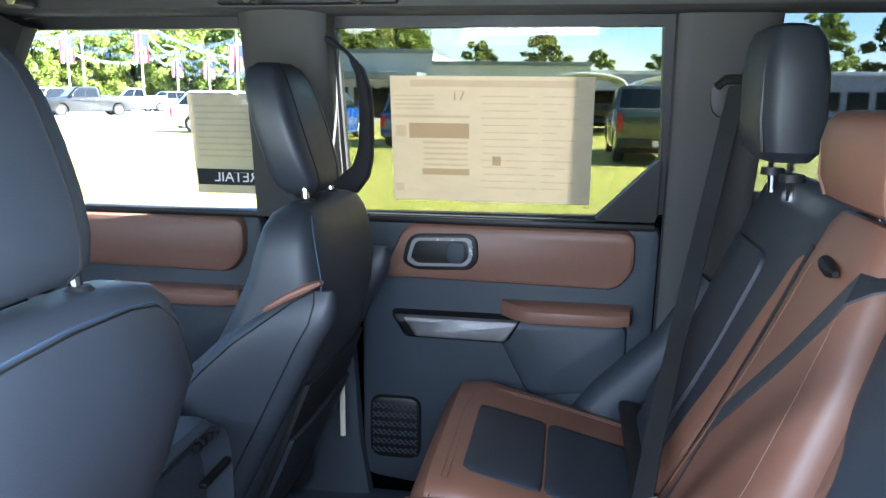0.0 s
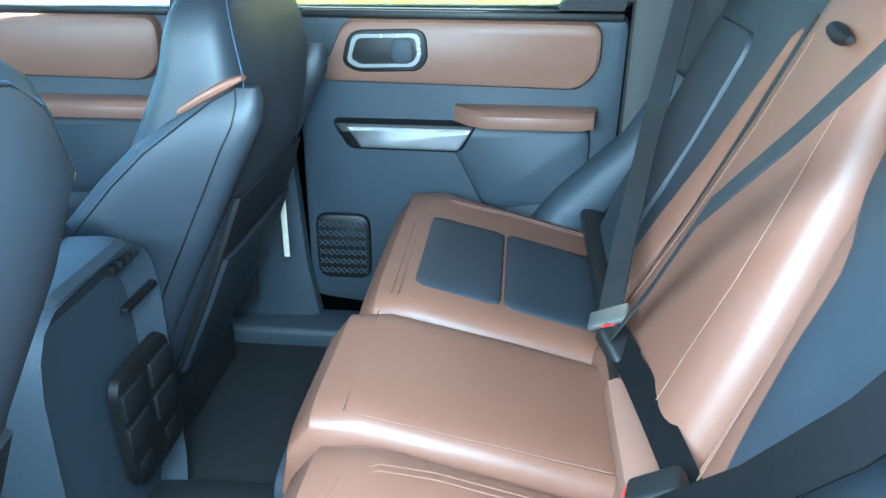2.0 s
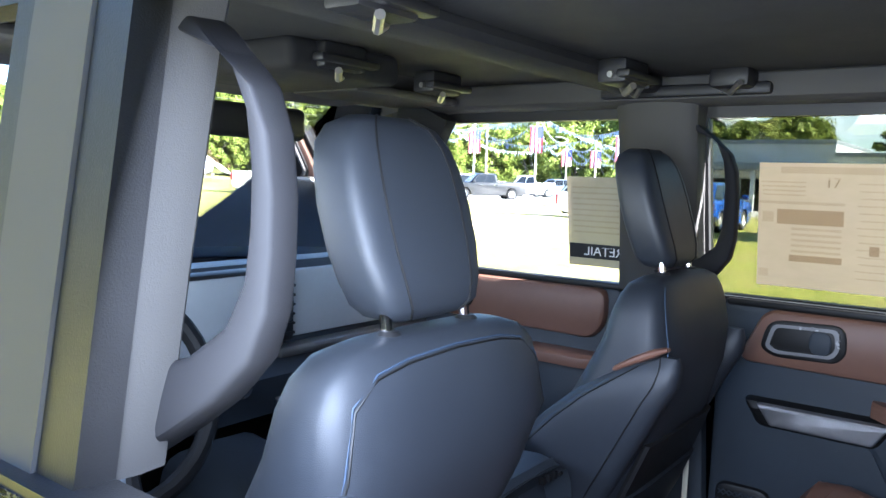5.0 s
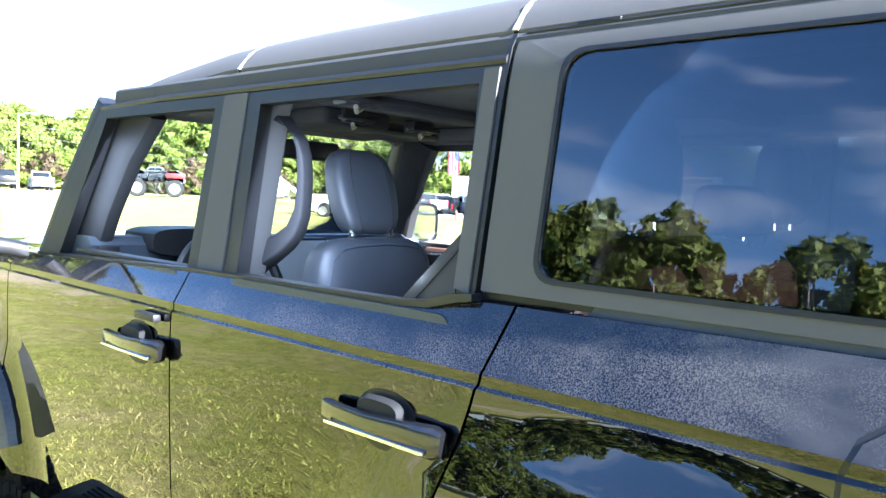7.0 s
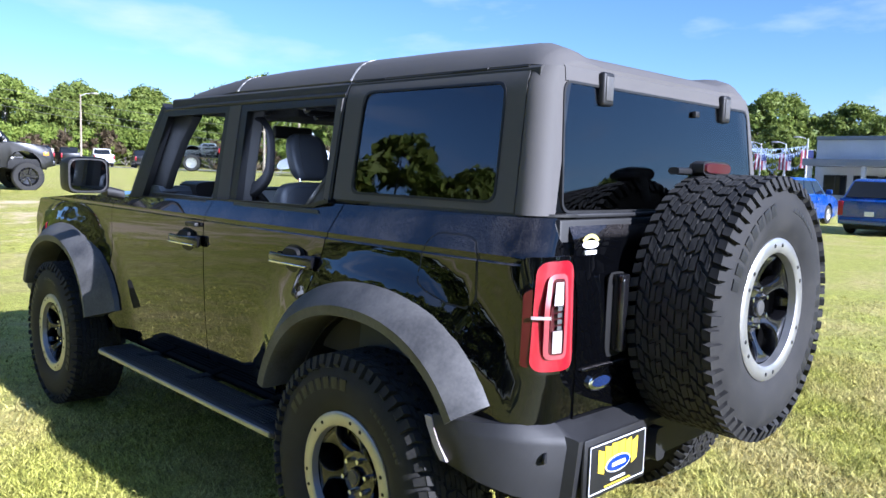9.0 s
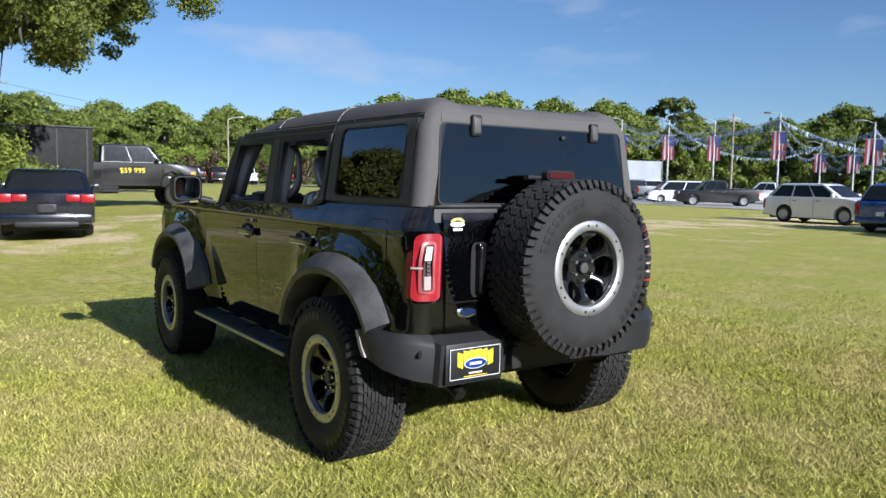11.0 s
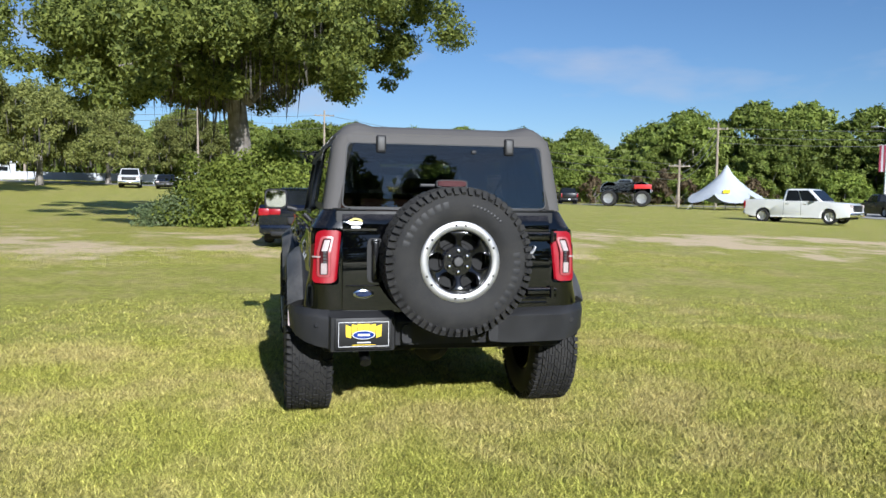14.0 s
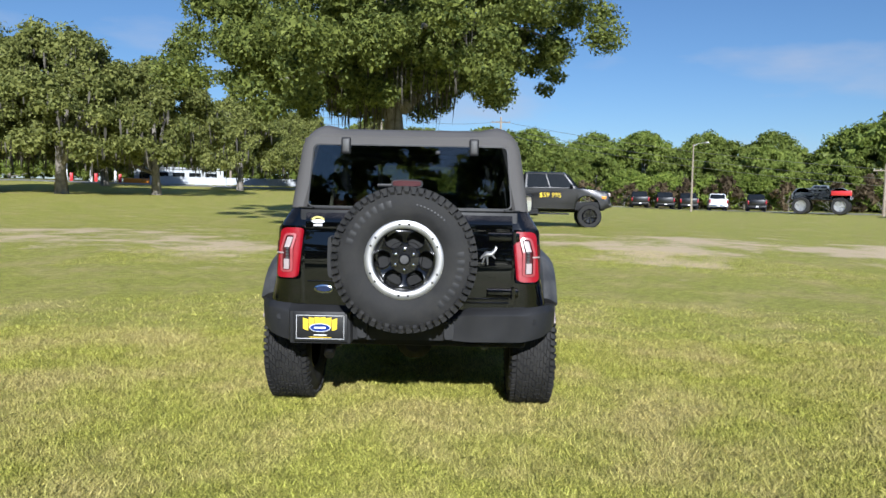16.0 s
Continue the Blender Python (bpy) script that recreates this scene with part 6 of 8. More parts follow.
part("arm_rest_strap", tube([(x, 0.298 + 0.006 * math.cos(x * 40), 1.405 - 0.02 * abs(x - 0.04)) for x in (-0.01, 0.01, 0.035, 0.06, 0.075)], [0.004, 0.009, 0.010, 0.009, 0.005], 10), SEAL, bk_m, "black pull strap")
left_back.patch("seat_insert", [(-0.31, 0.97), (-0.235, 1.10), (-0.205, 1.18), (-0.200, 1.255), (-0.145, 1.292), (-0.112, 1.33), (-0.105, 1.39), (-0.15, 1.425), (-0.55, 1.425), (-0.55, 0.97)], 0.006, LEATHER, bk_l, "black leather insert")
for e in (0.0, 0.010):
    stitch([left_back.face(x - e, z, 0.001) for x, z in ((-0.190, 1.231), (-0.150, 1.212), (-0.150, 1.16), (-0.180, 1.09), (-0.205, 1.03), (-0.225, 0.98))], 0.0013, bk_l, STITCH_TAN)


def rear_headrest(cx, z0, z1, y, a, material, parent, label):
    U, F = Vector((1, 0, 0)), Vector((0, 1, 0))
    h = z1 - z0
    rows = [(z0, 0.75, 0.03), (z0 + 0.08 * h, 0.93, 0.045), (z0 + 0.3 * h, 1.0, 0.052), (z0 + 0.65 * h, 1.0, 0.052), (z0 + 0.88 * h, 0.93, 0.045), (z0 + 0.97 * h, 0.82, 0.034), (z1, 0.6, 0.02)]
    part("headrest", loft([super_ring((cx, y + 0.012 * i / 6, z), U, F, a * k, b, 28, 4) for i, (z, k, b) in enumerate(rows)]), material, parent, label)
    for s2 in (-1, 1):
        part("headrest_seam", tube([(cx + s2 * a * 0.72 * k, y + b * 1.0, z) for z, k, b in rows[1:6]], 0.003, 5), SEAL if material is LEATHER else STITCH_TAN, parent)
        part("headrest_post", tube([(cx + s2 * 0.06, y - 0.005, z0 - 0.06), (cx + s2 * 0.06, y, z0 + 0.03)], 0.006, 8), CHROME, parent)
        part("post_collar", loft([super_ring((cx + s2 * 0.06, y - 0.005, zz), U, F, aa, aa, 12, 2.4) for zz, aa in ((z0 - 0.03, 0.02), (z0 - 0.018, 0.018))]), TRIM, parent)


rear_headrest(0.40, 1.505, 1.715, 0.272, 0.105, LEATHER, bk_r, "black leather head restraint")
rear_headrest(0.0, 1.475, 1.590, 0.245, 0.150, BROWN, bk_m, "saddle-brown head restraint")
rear_headrest(-0.40, 1.505, 1.715, 0.272, 0.105, LEATHER, bk_l, "black leather head restraint")


# seat belts
def belt(name, pts, nrm, label, width=0.047, material=BELT):
    bm = bmesh.new()
    ps = [Vector(p) for p in pts]
    fine = []
    for a, b in zip(ps, ps[1:]):
        fine += [a.lerp(b, k / 6) for k in range(6)]
    fine.append(ps[-1])
    add_strip(bm, fine, nrm, width, 0.0022)
    return part(name, bm, material, suv, label)


belt("seat_belt", [(0.640, 0.300, 1.625), (0.55, 0.352, 1.400), (0.40, 0.412, 1.200), (0.20, 0.465, 1.10), (0.055, 0.497, 1.045)], Vector((-0.75, 0.55, 0.3)), "grey webbing belt buckled across the rear seat", 0.036)
belt("seat_belt", [(-0.34, 0.300, 1.48), (-0.30, 0.385, 1.455), (-0.20, 0.405, 1.36), (-0.10, 0.440, 1.255), (0.0, 0.462, 1.12), (0.03, 0.49, 1.045)], Vector((0.35, 0.85, 0.35)), "grey webbing belt of the centre seat", 0.041)
belt("seat_belt", [(-0.640, 0.300, 1.625), (-0.55, 0.40, 1.44), (-0.45, 0.432, 1.262), (-0.36, 0.452, 1.14), (-0.27, 0.50, 1.02)], Vector((-0.25, 0.9, 0.4)), "black webbing belt hanging beside the open window", 0.038, BELT_BLACK)
belt("lap_belt", [(0.03, 0.488, 1.03), (-0.04, 0.472, 1.028), (-0.107, 0.462, 1.025), (-0.22, 0.448, 1.022)], Vector((0, 0.55, 0.8)), "dark lap belt tucked behind the cushion", 0.034, BELT_BLACK)
for x, turn, tilt in ((0.03, -62, 28), (-0.24, -15, -35)):
    m = Matrix.Translation((x, 0.487, 1.030)) @ Matrix.Rotation(radians(turn), 4, "Z") @ Matrix.Rotation(radians(tilt), 4, "X")
    bk = part("belt_buckle", box(-0.021, 0.021, -0.035, 0.022, -0.011, 0.011, 0.007, 3, m), SEAL, suv, "black buckle with a red button")
    part("buckle_button", box(-0.012, 0.012, 0.018, 0.026, -0.007, 0.007, 0.002, 1, m), RED, bk)
belt_way, belt_out = Vector((-0.145, 0.032, -0.055)).normalized(), Vector((-0.75, 0.55, 0.3))
belt_side = belt_way.cross(belt_out).normalized()
belt_out = belt_side.cross(belt_way).normalized()
m = Matrix.Translation((0.068, 0.495, 1.050)) @ Matrix((belt_side, belt_way, belt_out)).transposed().to_4x4()
part("belt_tongue", box(-0.028, 0.028, -0.008, 0.020, -0.004, 0.004, 0.003, 2, m), STEEL, suv, "grey belt tongue")
# centre arm-rest gusset between cushion and back
part("cushion_gusset", loft([super_ring((x, 0.455, 0.975), (0, 1, 0.3), (0, 0, 1), 0.05, 0.03, 14, 3) for x in (-0.62, -0.45, -0.3, -0.15, -0.02)]), BROWN_TRIM, suv)
part("cushion_gap_cover", loft([super_ring((x, 0.44, 0.955), (0, 1, 0.3), (0, 0, 1), 0.05, 0.02, 14, 3) for x in (0.0, 0.3, 0.62)]), SEAL, suv)


# ---- ground ----
def ground_z(x, y):
    """Flat round the car, with a low rise past it and a longer one towards the road."""
    d = math.hypot(x, y + 3)
    az = math.degrees(math.atan2(x, y + 3))
    near = lerp_table([(-180, 0.0), (-80, 0.1), (-30, 0.35), (-5, 0.25), (3, 0.32), (10, 0.45), (20, 0.4), (35, 0.2), (45, 0.05), (60, 0.0), (180, 0.0)], az)
    far = lerp_table([(-180, 0.0), (-80, 0.6), (-30, 2.0), (-13, 1.9), (-5, 1.7), (3, 1.0), (12, 0.5), (18, 0.36), (27, 0.4), (34, 0.5), (40, 0.25), (45, 0.15), (52, 0.0), (180, 0.0)], az)
    return near * min(1.0, max(0.0, (d - 9) / 10)) + far * min(1.6, max(0.0, (d - 31) / 58))


def field_mesh():
    bm = bmesh.new()
    radii = [0, 1.5, 3, 5, 7, 9, 11, 14, 17, 20, 25, 30, 36, 43, 52, 62, 75, 90, 110, 135, 170, 250, 420, 800, 2500]
    n = 96
    rings = []
    for r in radii[1:]:
        ring = []
        for k in range(n):
            a = 2 * math.pi * k / n
            x, y = r * math.sin(a), -3 + r * math.cos(a)
            z = ground_z(x, y)
            if r < 60:
                z += (noise.noise(Vector((x * 0.35, y * 0.35, 0))) * 0.025 if r > 8 else 0)
            ring.append(bm.verts.new((x, y, z)))
        rings.append(ring)
    c = bm.verts.new((0, -3, 0))
    for k in range(n):
        bm.faces.new((c, rings[0][(k + 1) % n], rings[0][k]))
    for a, b in zip(rings, rings[1:]):
        for k in range(n):
            j = (k + 1) % n
            bm.faces.new((a[k], a[j], b[j], b[k]))
    return bm


def turf(name, blade):
    """Mown grass: green and straw patches, bare sandy ground here and there."""
    m = bpy.data.materials.new(name)
    m.use_nodes = True
    nt = m.node_tree
    p = nt.nodes["Principled BSDF"]
    L = nt.links.new
    geo = nt.nodes.new("ShaderNodeNewGeometry")

    def noise_node(scale, detail, rough=0.55):
        n = nt.nodes.new("ShaderNodeTexNoise")
        n.inputs["Scale"].default_value, n.inputs["Detail"].default_value, n.inputs["Roughness"].default_value = scale, detail, rough
        L(geo.outputs["Position"], n.inputs["Vector"])
        return n

    def ramp_node(src, stops):
        r = nt.nodes.new("ShaderNodeValToRGB")
        while len(r.color_ramp.elements) < len(stops):
            r.color_ramp.elements.new(0.5)
        for e, (pos, col) in zip(r.color_ramp.elements, stops):
            e.position, e.color = pos, (*col, 1)
        L(src, r.inputs["Fac"])
        return r
    fine = noise_node(85, 5, 0.75)
    patch = noise_node(0.85, 6, 0.65)
    bare = noise_node(0.30, 8, 0.72)
    g = ramp_node(fine.outputs["Fac"], [(0.34, (0.050, 0.064, 0.010)), (0.50, (0.335, 0.335, 0.055)), (0.68, (0.60, 0.53, 0.155))])
    s = ramp_node(fine.outputs["Fac"], [(0.3, (0.20, 0.17, 0.045)), (0.56, (0.47, 0.40, 0.14)), (0.76, (0.62, 0.54, 0.27))])
    mix1 = nt.nodes.new("ShaderNodeMixRGB")
    pm = nt.nodes.new("ShaderNodeMapRange")
    pm.inputs["From Min"].default_value, pm.inputs["From Max"].default_value = (0.42, 0.61) if blade else (0.46, 0.66)
    L(patch.outputs["Fac"], pm.inputs["Value"])
    L(pm.outputs["Result"], mix1.inputs["Fac"])
    L(g.outputs["Color"], mix1.inputs["Color1"])
    L(s.outputs["Color"], mix1.inputs["Color2"])
    # thin and thick tufts
    tuft, tv, tone = noise_node(7.0, 7, 0.85), nt.nodes.new("ShaderNodeMapRange"), nt.nodes.new("ShaderNodeHueSaturation")
    tv.inputs["From Min"].default_value, tv.inputs["From Max"].default_value = 0.34, 0.66
    tv.inputs["To Min"].default_value, tv.inputs["To Max"].default_value = (0.82, 1.42) if blade else (0.72, 1.58)
    L(tuft.outputs["Fac"], tv.inputs["Value"])
    L(tv.outputs["Result"], tone.inputs["Value"])
    L(mix1.outputs["Color"], tone.inputs["Color"])
    last = tone.outputs["Color"]
    if not blade:
        sep = nt.nodes.new("ShaderNodeSeparateXYZ")
        L(geo.outputs["Position"], sep.inputs["Vector"])
        # sandy stretch across the field ahead of the car
        yy = nt.nodes.new("ShaderNodeMapRange")
        yy.inputs["From Min"].default_value, yy.inputs["From Max"].default_value = 7.0, 13.0
        L(sep.outputs["Y"], yy.inputs["Value"])
        y2 = nt.nodes.new("ShaderNodeMapRange")
        y2.inputs["From Min"].default_value, y2.inputs["From Max"].default_value = 23.0, 17.0
        L(sep.outputs["Y"], y2.inputs["Value"])
        mul = nt.nodes.new("ShaderNodeMath")
        mul.operation = "MULTIPLY"
        L(yy.outputs["Result"], mul.inputs[0])
        L(y2.outputs["Result"], mul.inputs[1])
        bm_ = nt.nodes.new("ShaderNodeMath")
        bm_.operation = "MULTIPLY_ADD"
        bm_.inputs[1].default_value = 0.175
        L(mul.outputs[0], bm_.inputs[0])
        L(bare.outputs["Fac"], bm_.inputs[2])
        br = nt.nodes.new("ShaderNodeMapRange")
        br.inputs["From Min"].default_value, br.inputs["From Max"].default_value = 0.635, 0.72
        L(bm_.outputs[0], br.inputs["Value"])
        sand = ramp_node(fine.outputs["Fac"], [(0.25, (0.56, 0.42, 0.23)), (0.75, (0.86, 0.70, 0.46))])
        mix2 = nt.nodes.new("ShaderNodeMixRGB")
        L(br.outputs["Result"], mix2.inputs["Fac"])
        L(last, mix2.inputs["Color1"])
        L(sand.outputs["Color"], mix2.inputs["Color2"])
        last = mix2.outputs["Color"]
        b = nt.nodes.new("ShaderNodeBump")
        b.inputs["Strength"].default_value, b.inputs["Distance"].default_value = 0.8, 0.05
        L(tuft.outputs["Fac"], b.inputs["Height"])
        L(b.outputs["Normal"], p.inputs["Normal"])
    else:
        hsv, mr = nt.nodes.new("ShaderNodeHueSaturation"), nt.nodes.new("ShaderNodeMapRange")
        mr.inputs["To Min"].default_value, mr.inputs["To Max"].default_value = 0.35, 1.6
        L(geo.outputs["Random Per Island"], mr.inputs["Value"])
        L(mr.outputs["Result"], hsv.inputs["Value"])
        L(last, hsv.inputs["Color"])
        last = hsv.outputs["Color"]
    L(last, p.inputs["Base Color"])
    p.inputs["Roughness"].default_value = 0.75
    p.inputs["Specular IOR Level"].default_value = 0.2
    return m


TURF, BLADE = turf("mown_turf", False), turf("grass_blade", True)
ground = tagged(link_mesh("ground", field_mesh(), TURF), "sunlit mown grass field with sandy worn patches", "ground", kind="structure")


def blades(name, count, density, height, width, label):
    """Grass blades scattered by density(x, y) between two radii; one sheet of small triangles."""
    rng = np.random.default_rng(5)
    x, y = density(rng, count)
    n = len(x)
    h = height * (0.5 + rng.random(n) ** 2 * 1.1)
    a, lean, la = rng.random(n) * 2 * np.pi, (0.3 + rng.random(n) * 1.5) * h, rng.random(n) * 2 * np.pi
    w = width * (0.6 + 0.8 * rng.random(n))
    d = np.hypot(x, y + 3)
    z = np.array([ground_z(px, py) if dd > 13 else 0.0 for px, py, dd in zip(x, y, d)]) - 0.004
    v = np.zeros((n, 3, 3), np.float32)
    v[:, 0] = np.stack([x - w * np.cos(a), y - w * np.sin(a), z], 1)
    v[:, 1] = np.stack([x + w * np.cos(a), y + w * np.sin(a), z], 1)
    v[:, 2] = np.stack([x + lean * np.cos(la), y + lean * np.sin(la), z + h], 1)
    return tagged(new(name, tri_mesh(name, v.reshape(-1, 3), 3, BLADE)), label, "grass", kind="stuff")


def tri_mesh(name, verts, corners, material):
    """A mesh of loose faces, each with its own corners."""
    me = bpy.data.meshes.new(name)
    nv = len(verts)
    nf = nv // corners
    me.vertices.add(nv)
    me.vertices.foreach_set("co", np.asarray(verts, np.float32).ravel())
    me.loops.add(nv)
    me.loops.foreach_set("vertex_index", np.arange(nv, dtype=np.int32))
    me.polygons.add(nf)
    me.polygons.foreach_set("loop_start", np.arange(0, nv, corners, dtype=np.int32))
    me.update(calc_edges=True)
    me.materials.append(material)
    return me


def near_field(rng, count):
    r = 2.6 + 12.0 * rng.random(count) ** 1.15
    a = rng.random(count) * 2 * np.pi
    x, y = 0.2 + r * np.cos(a) * 0.85, -0.6 + r * np.sin(a)
    keep = (x > -7) & (x < 8.5) & (y > -4.2) & (y < 13)
    return x[keep], y[keep]


def trodden(rng, count):
    """Thick turf round the car, growing in tufts, thickest behind it."""
    n = count // 6
    cx, cy = -4.4 + 9.0 * rng.random(n), -4.0 + 6.6 * rng.random(n) ** 1.5
    k = rng.integers(0, n, count)
    return cx[k] + rng.normal(size=count) * 0.03, cy[k] + rng.normal(size=count) * 0.03


blades("grass", 330000, near_field, 0.030, 0.0050, "short mown grass blades, green with straw tips")
blades("grass", 560000, trodden, 0.034, 0.0032, "thick tufted mown grass round the car, green with straw tips")


# ---- trees ----
OAK_LEAF = leaf_mat("oak_leaf", (0.05, 0.072, 0.016), (0.25, 0.28, 0.062))
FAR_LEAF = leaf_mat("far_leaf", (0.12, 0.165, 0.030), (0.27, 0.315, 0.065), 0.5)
PINE_LEAF = leaf_mat("pine_leaf", (0.09, 0.12, 0.034), (0.19, 0.22, 0.06), 0.5)
VINE_LEAF = leaf_mat("vine_leaf", (0.13, 0.19, 0.028), (0.32, 0.38, 0.07), 0.5)
DRY_LEAF = leaf_mat("dry_brush", (0.07, 0.05, 0.028), (0.20, 0.15, 0.085), 0.8)
SUNNY_OAK = leaf_mat("sunny_oak_leaf", (0.10, 0.12, 0.03), (0.31, 0.32, 0.09))
BUSH_LEAF = leaf_mat("bush_leaf", (0.13, 0.18, 0.03), (0.33, 0.38, 0.07))
MOSS = leaf_mat("hanging_moss", (0.07, 0.064, 0.052), (0.17, 0.155, 0.125), 0.8)
BARK = mat("oak_bark", (0.21, 0.18, 0.145), 0.9, spread=0.4, scale=3, bump=0.9, bump_scale=25, second=(0.34, 0.31, 0.27))


def leaf_cloud(rng, centres, radii, per, size, flat=0.55, loose=0.7, broad=0.5, deep=0.45):
    """Leaves as small three-cornered faces in clumps round the centres, turned outward and upward, some at random."""
    out = []
    for (cx, cy, cz), r in zip(centres, radii):
        n = max(8, int(per * r * r))
        d = rng.normal(size=(n, 3))
        d /= np.linalg.norm(d, axis=1)[:, None]
        rad = r * rng.random(n) ** deep * (0.8 + 0.3 * rng.random(n))
        p = d * rad[:, None] * np.array([1, 1, flat]) + np.array([cx, cy, cz])
        face = d + np.array([0, 0, 0.35]) + rng.normal(size=(n, 3)) * loose
        face /= np.linalg.norm(face, axis=1)[:, None]
        a = np.cross(face, rng.normal(size=(n, 3)))
        a /= np.linalg.norm(a, axis=1)[:, None]
        b = np.cross(face, a)
        s = size * (0.55 + 0.9 * rng.random(n))[:, None]
        out.append(np.stack([p - a * s - b * s * broad, p - a * s * 0.6 + b * s * broad * 1.2, p + a * s], 1))
    return np.concatenate(out).reshape(-1, 3)


def crown_shape(rng, w, h, base, clumps, lobes=5, full=False):
    """Clump centres on an uneven dome; a full one is broad to its top and leafy to its foot."""
    lob = [(rng.random() * 2 * np.pi, 0.25 + 0.5 * rng.random()) for _ in range(lobes)]
    cs, rs = [], []
    for _ in range(clumps):
        t = rng.random() * 2 * np.pi
        u = rng.random()
        swell = 0.78 + 0.34 * max(math.cos(t - a) * k for a, k in lob)
        if full:
            u = 1 - (1 - u) ** 1.25
            r = w * swell * (1 - u ** 3.2) ** 0.5 * (0.66 + 0.34 * rng.random() ** 0.5)
            z = base + h * (0.03 + 0.94 * u) * (0.80 + 0.24 * swell * (0.9 + 0.2 * rng.random()))
        else:
            r = w * swell * (1 - u ** 2.2) ** 0.5 * (0.45 + 0.55 * rng.random() ** 0.5)
            z = base + h * (0.04 + 0.93 * u) * (0.92 + 0.16 * rng.random())
        cs.append((r * math.cos(t), r * math.sin(t), z))
        rs.append(w * (0.09 + 0.12 * rng.random()))
    return cs, rs


def make_tree(seed, w, h, base, clumps, per, size, material, label, trunk_r, strands=0, full=False):
    """A far tree: tapered trunk with limbs and a ragged crown of leaf clumps."""
    rng = np.random.default_rng(seed)
    tree = empty("tree", label, "tree")
    cs, rs = crown_shape(rng, w, h - base, base, clumps, full=full)
    part_trunk = bmesh.new()
    lean = rng.normal(size=2) * 0.3
    add_tube(part_trunk, [(0, 0, -0.3), (lean[0] * 0.2, lean[1] * 0.2, base * 0.6), (lean[0], lean[1], base + (h - base) * 0.6)], [trunk_r * 1.25, trunk_r * 0.85, trunk_r * 0.25], 8)
    for k in range(5):
        c = cs[k * len(cs) // 5]
        add_tube(part_trunk, [(lean[0] * 0.4, lean[1] * 0.4, base * 0.75), (c[0] * 0.45, c[1] * 0.45, (c[2] + base) * 0.5), c], [trunk_r * 0.5, trunk_r * 0.3, trunk_r * 0.1], 6)
    part("trunk", part_trunk, BARK, tree)
    inner = leaf_cloud(rng, cs, [r * 0.72 for r in rs], per * 0.13, size * 2.0, 0.8, 0.8, 0.8)
    outer = leaf_cloud(rng, cs, rs, per, size, 0.8, 0.8, 0.62, 0.3)
    crown = tagged(new("crown", tri_mesh("crown", np.concatenate([inner, outer]), 3, material)))
    crown.parent = tree
    if strands:
        m = tagged(new("moss", tri_mesh("moss", moss_strands(rng, cs, rs, strands, 0.5, 1.6, 0.07), 4, MOSS)), "grey hanging moss", kind="stuff")
        m.parent = tree
    return tree


def moss_strands(rng, cs, rs, count, l0, l1, width):
    out = []
    for _ in range(count):
        k = int(rng.integers(len(cs)))
        c, r = np.array(cs[k]), rs[k]
        p = c + rng.normal(size=3) * r * np.array([0.5, 0.5, 0.15]) - np.array([0, 0, r * 0.3])
        ln = l0 + (l1 - l0) * rng.random() ** 2
        a = rng.random() * np.pi
        d = np.array([math.cos(a), math.sin(a), 0]) * width * (0.5 + rng.random())
        sway = np.append(rng.normal(size=2) * 0.06 * ln, 0)
        z = np.array([0, 0, 1.0])
        m = p - z * ln * 0.45 + sway * 0.4
        e = p - z * ln + sway
        out.append(np.stack([p - d * 0.4, p + d * 0.4, m + d, m - d]))
        out.append(np.stack([m - d, m + d, e + d * 0.12, e - d * 0.12]))
    return np.concatenate(out)


def place(thing, x, y, turn=0.0, scale=1.0, drop=0.0):
    thing.matrix_basis = pose(x, y, ground_z(x, y) - drop, 0, 0, turn) @ Matrix.Scale(scale, 4)
    return thing


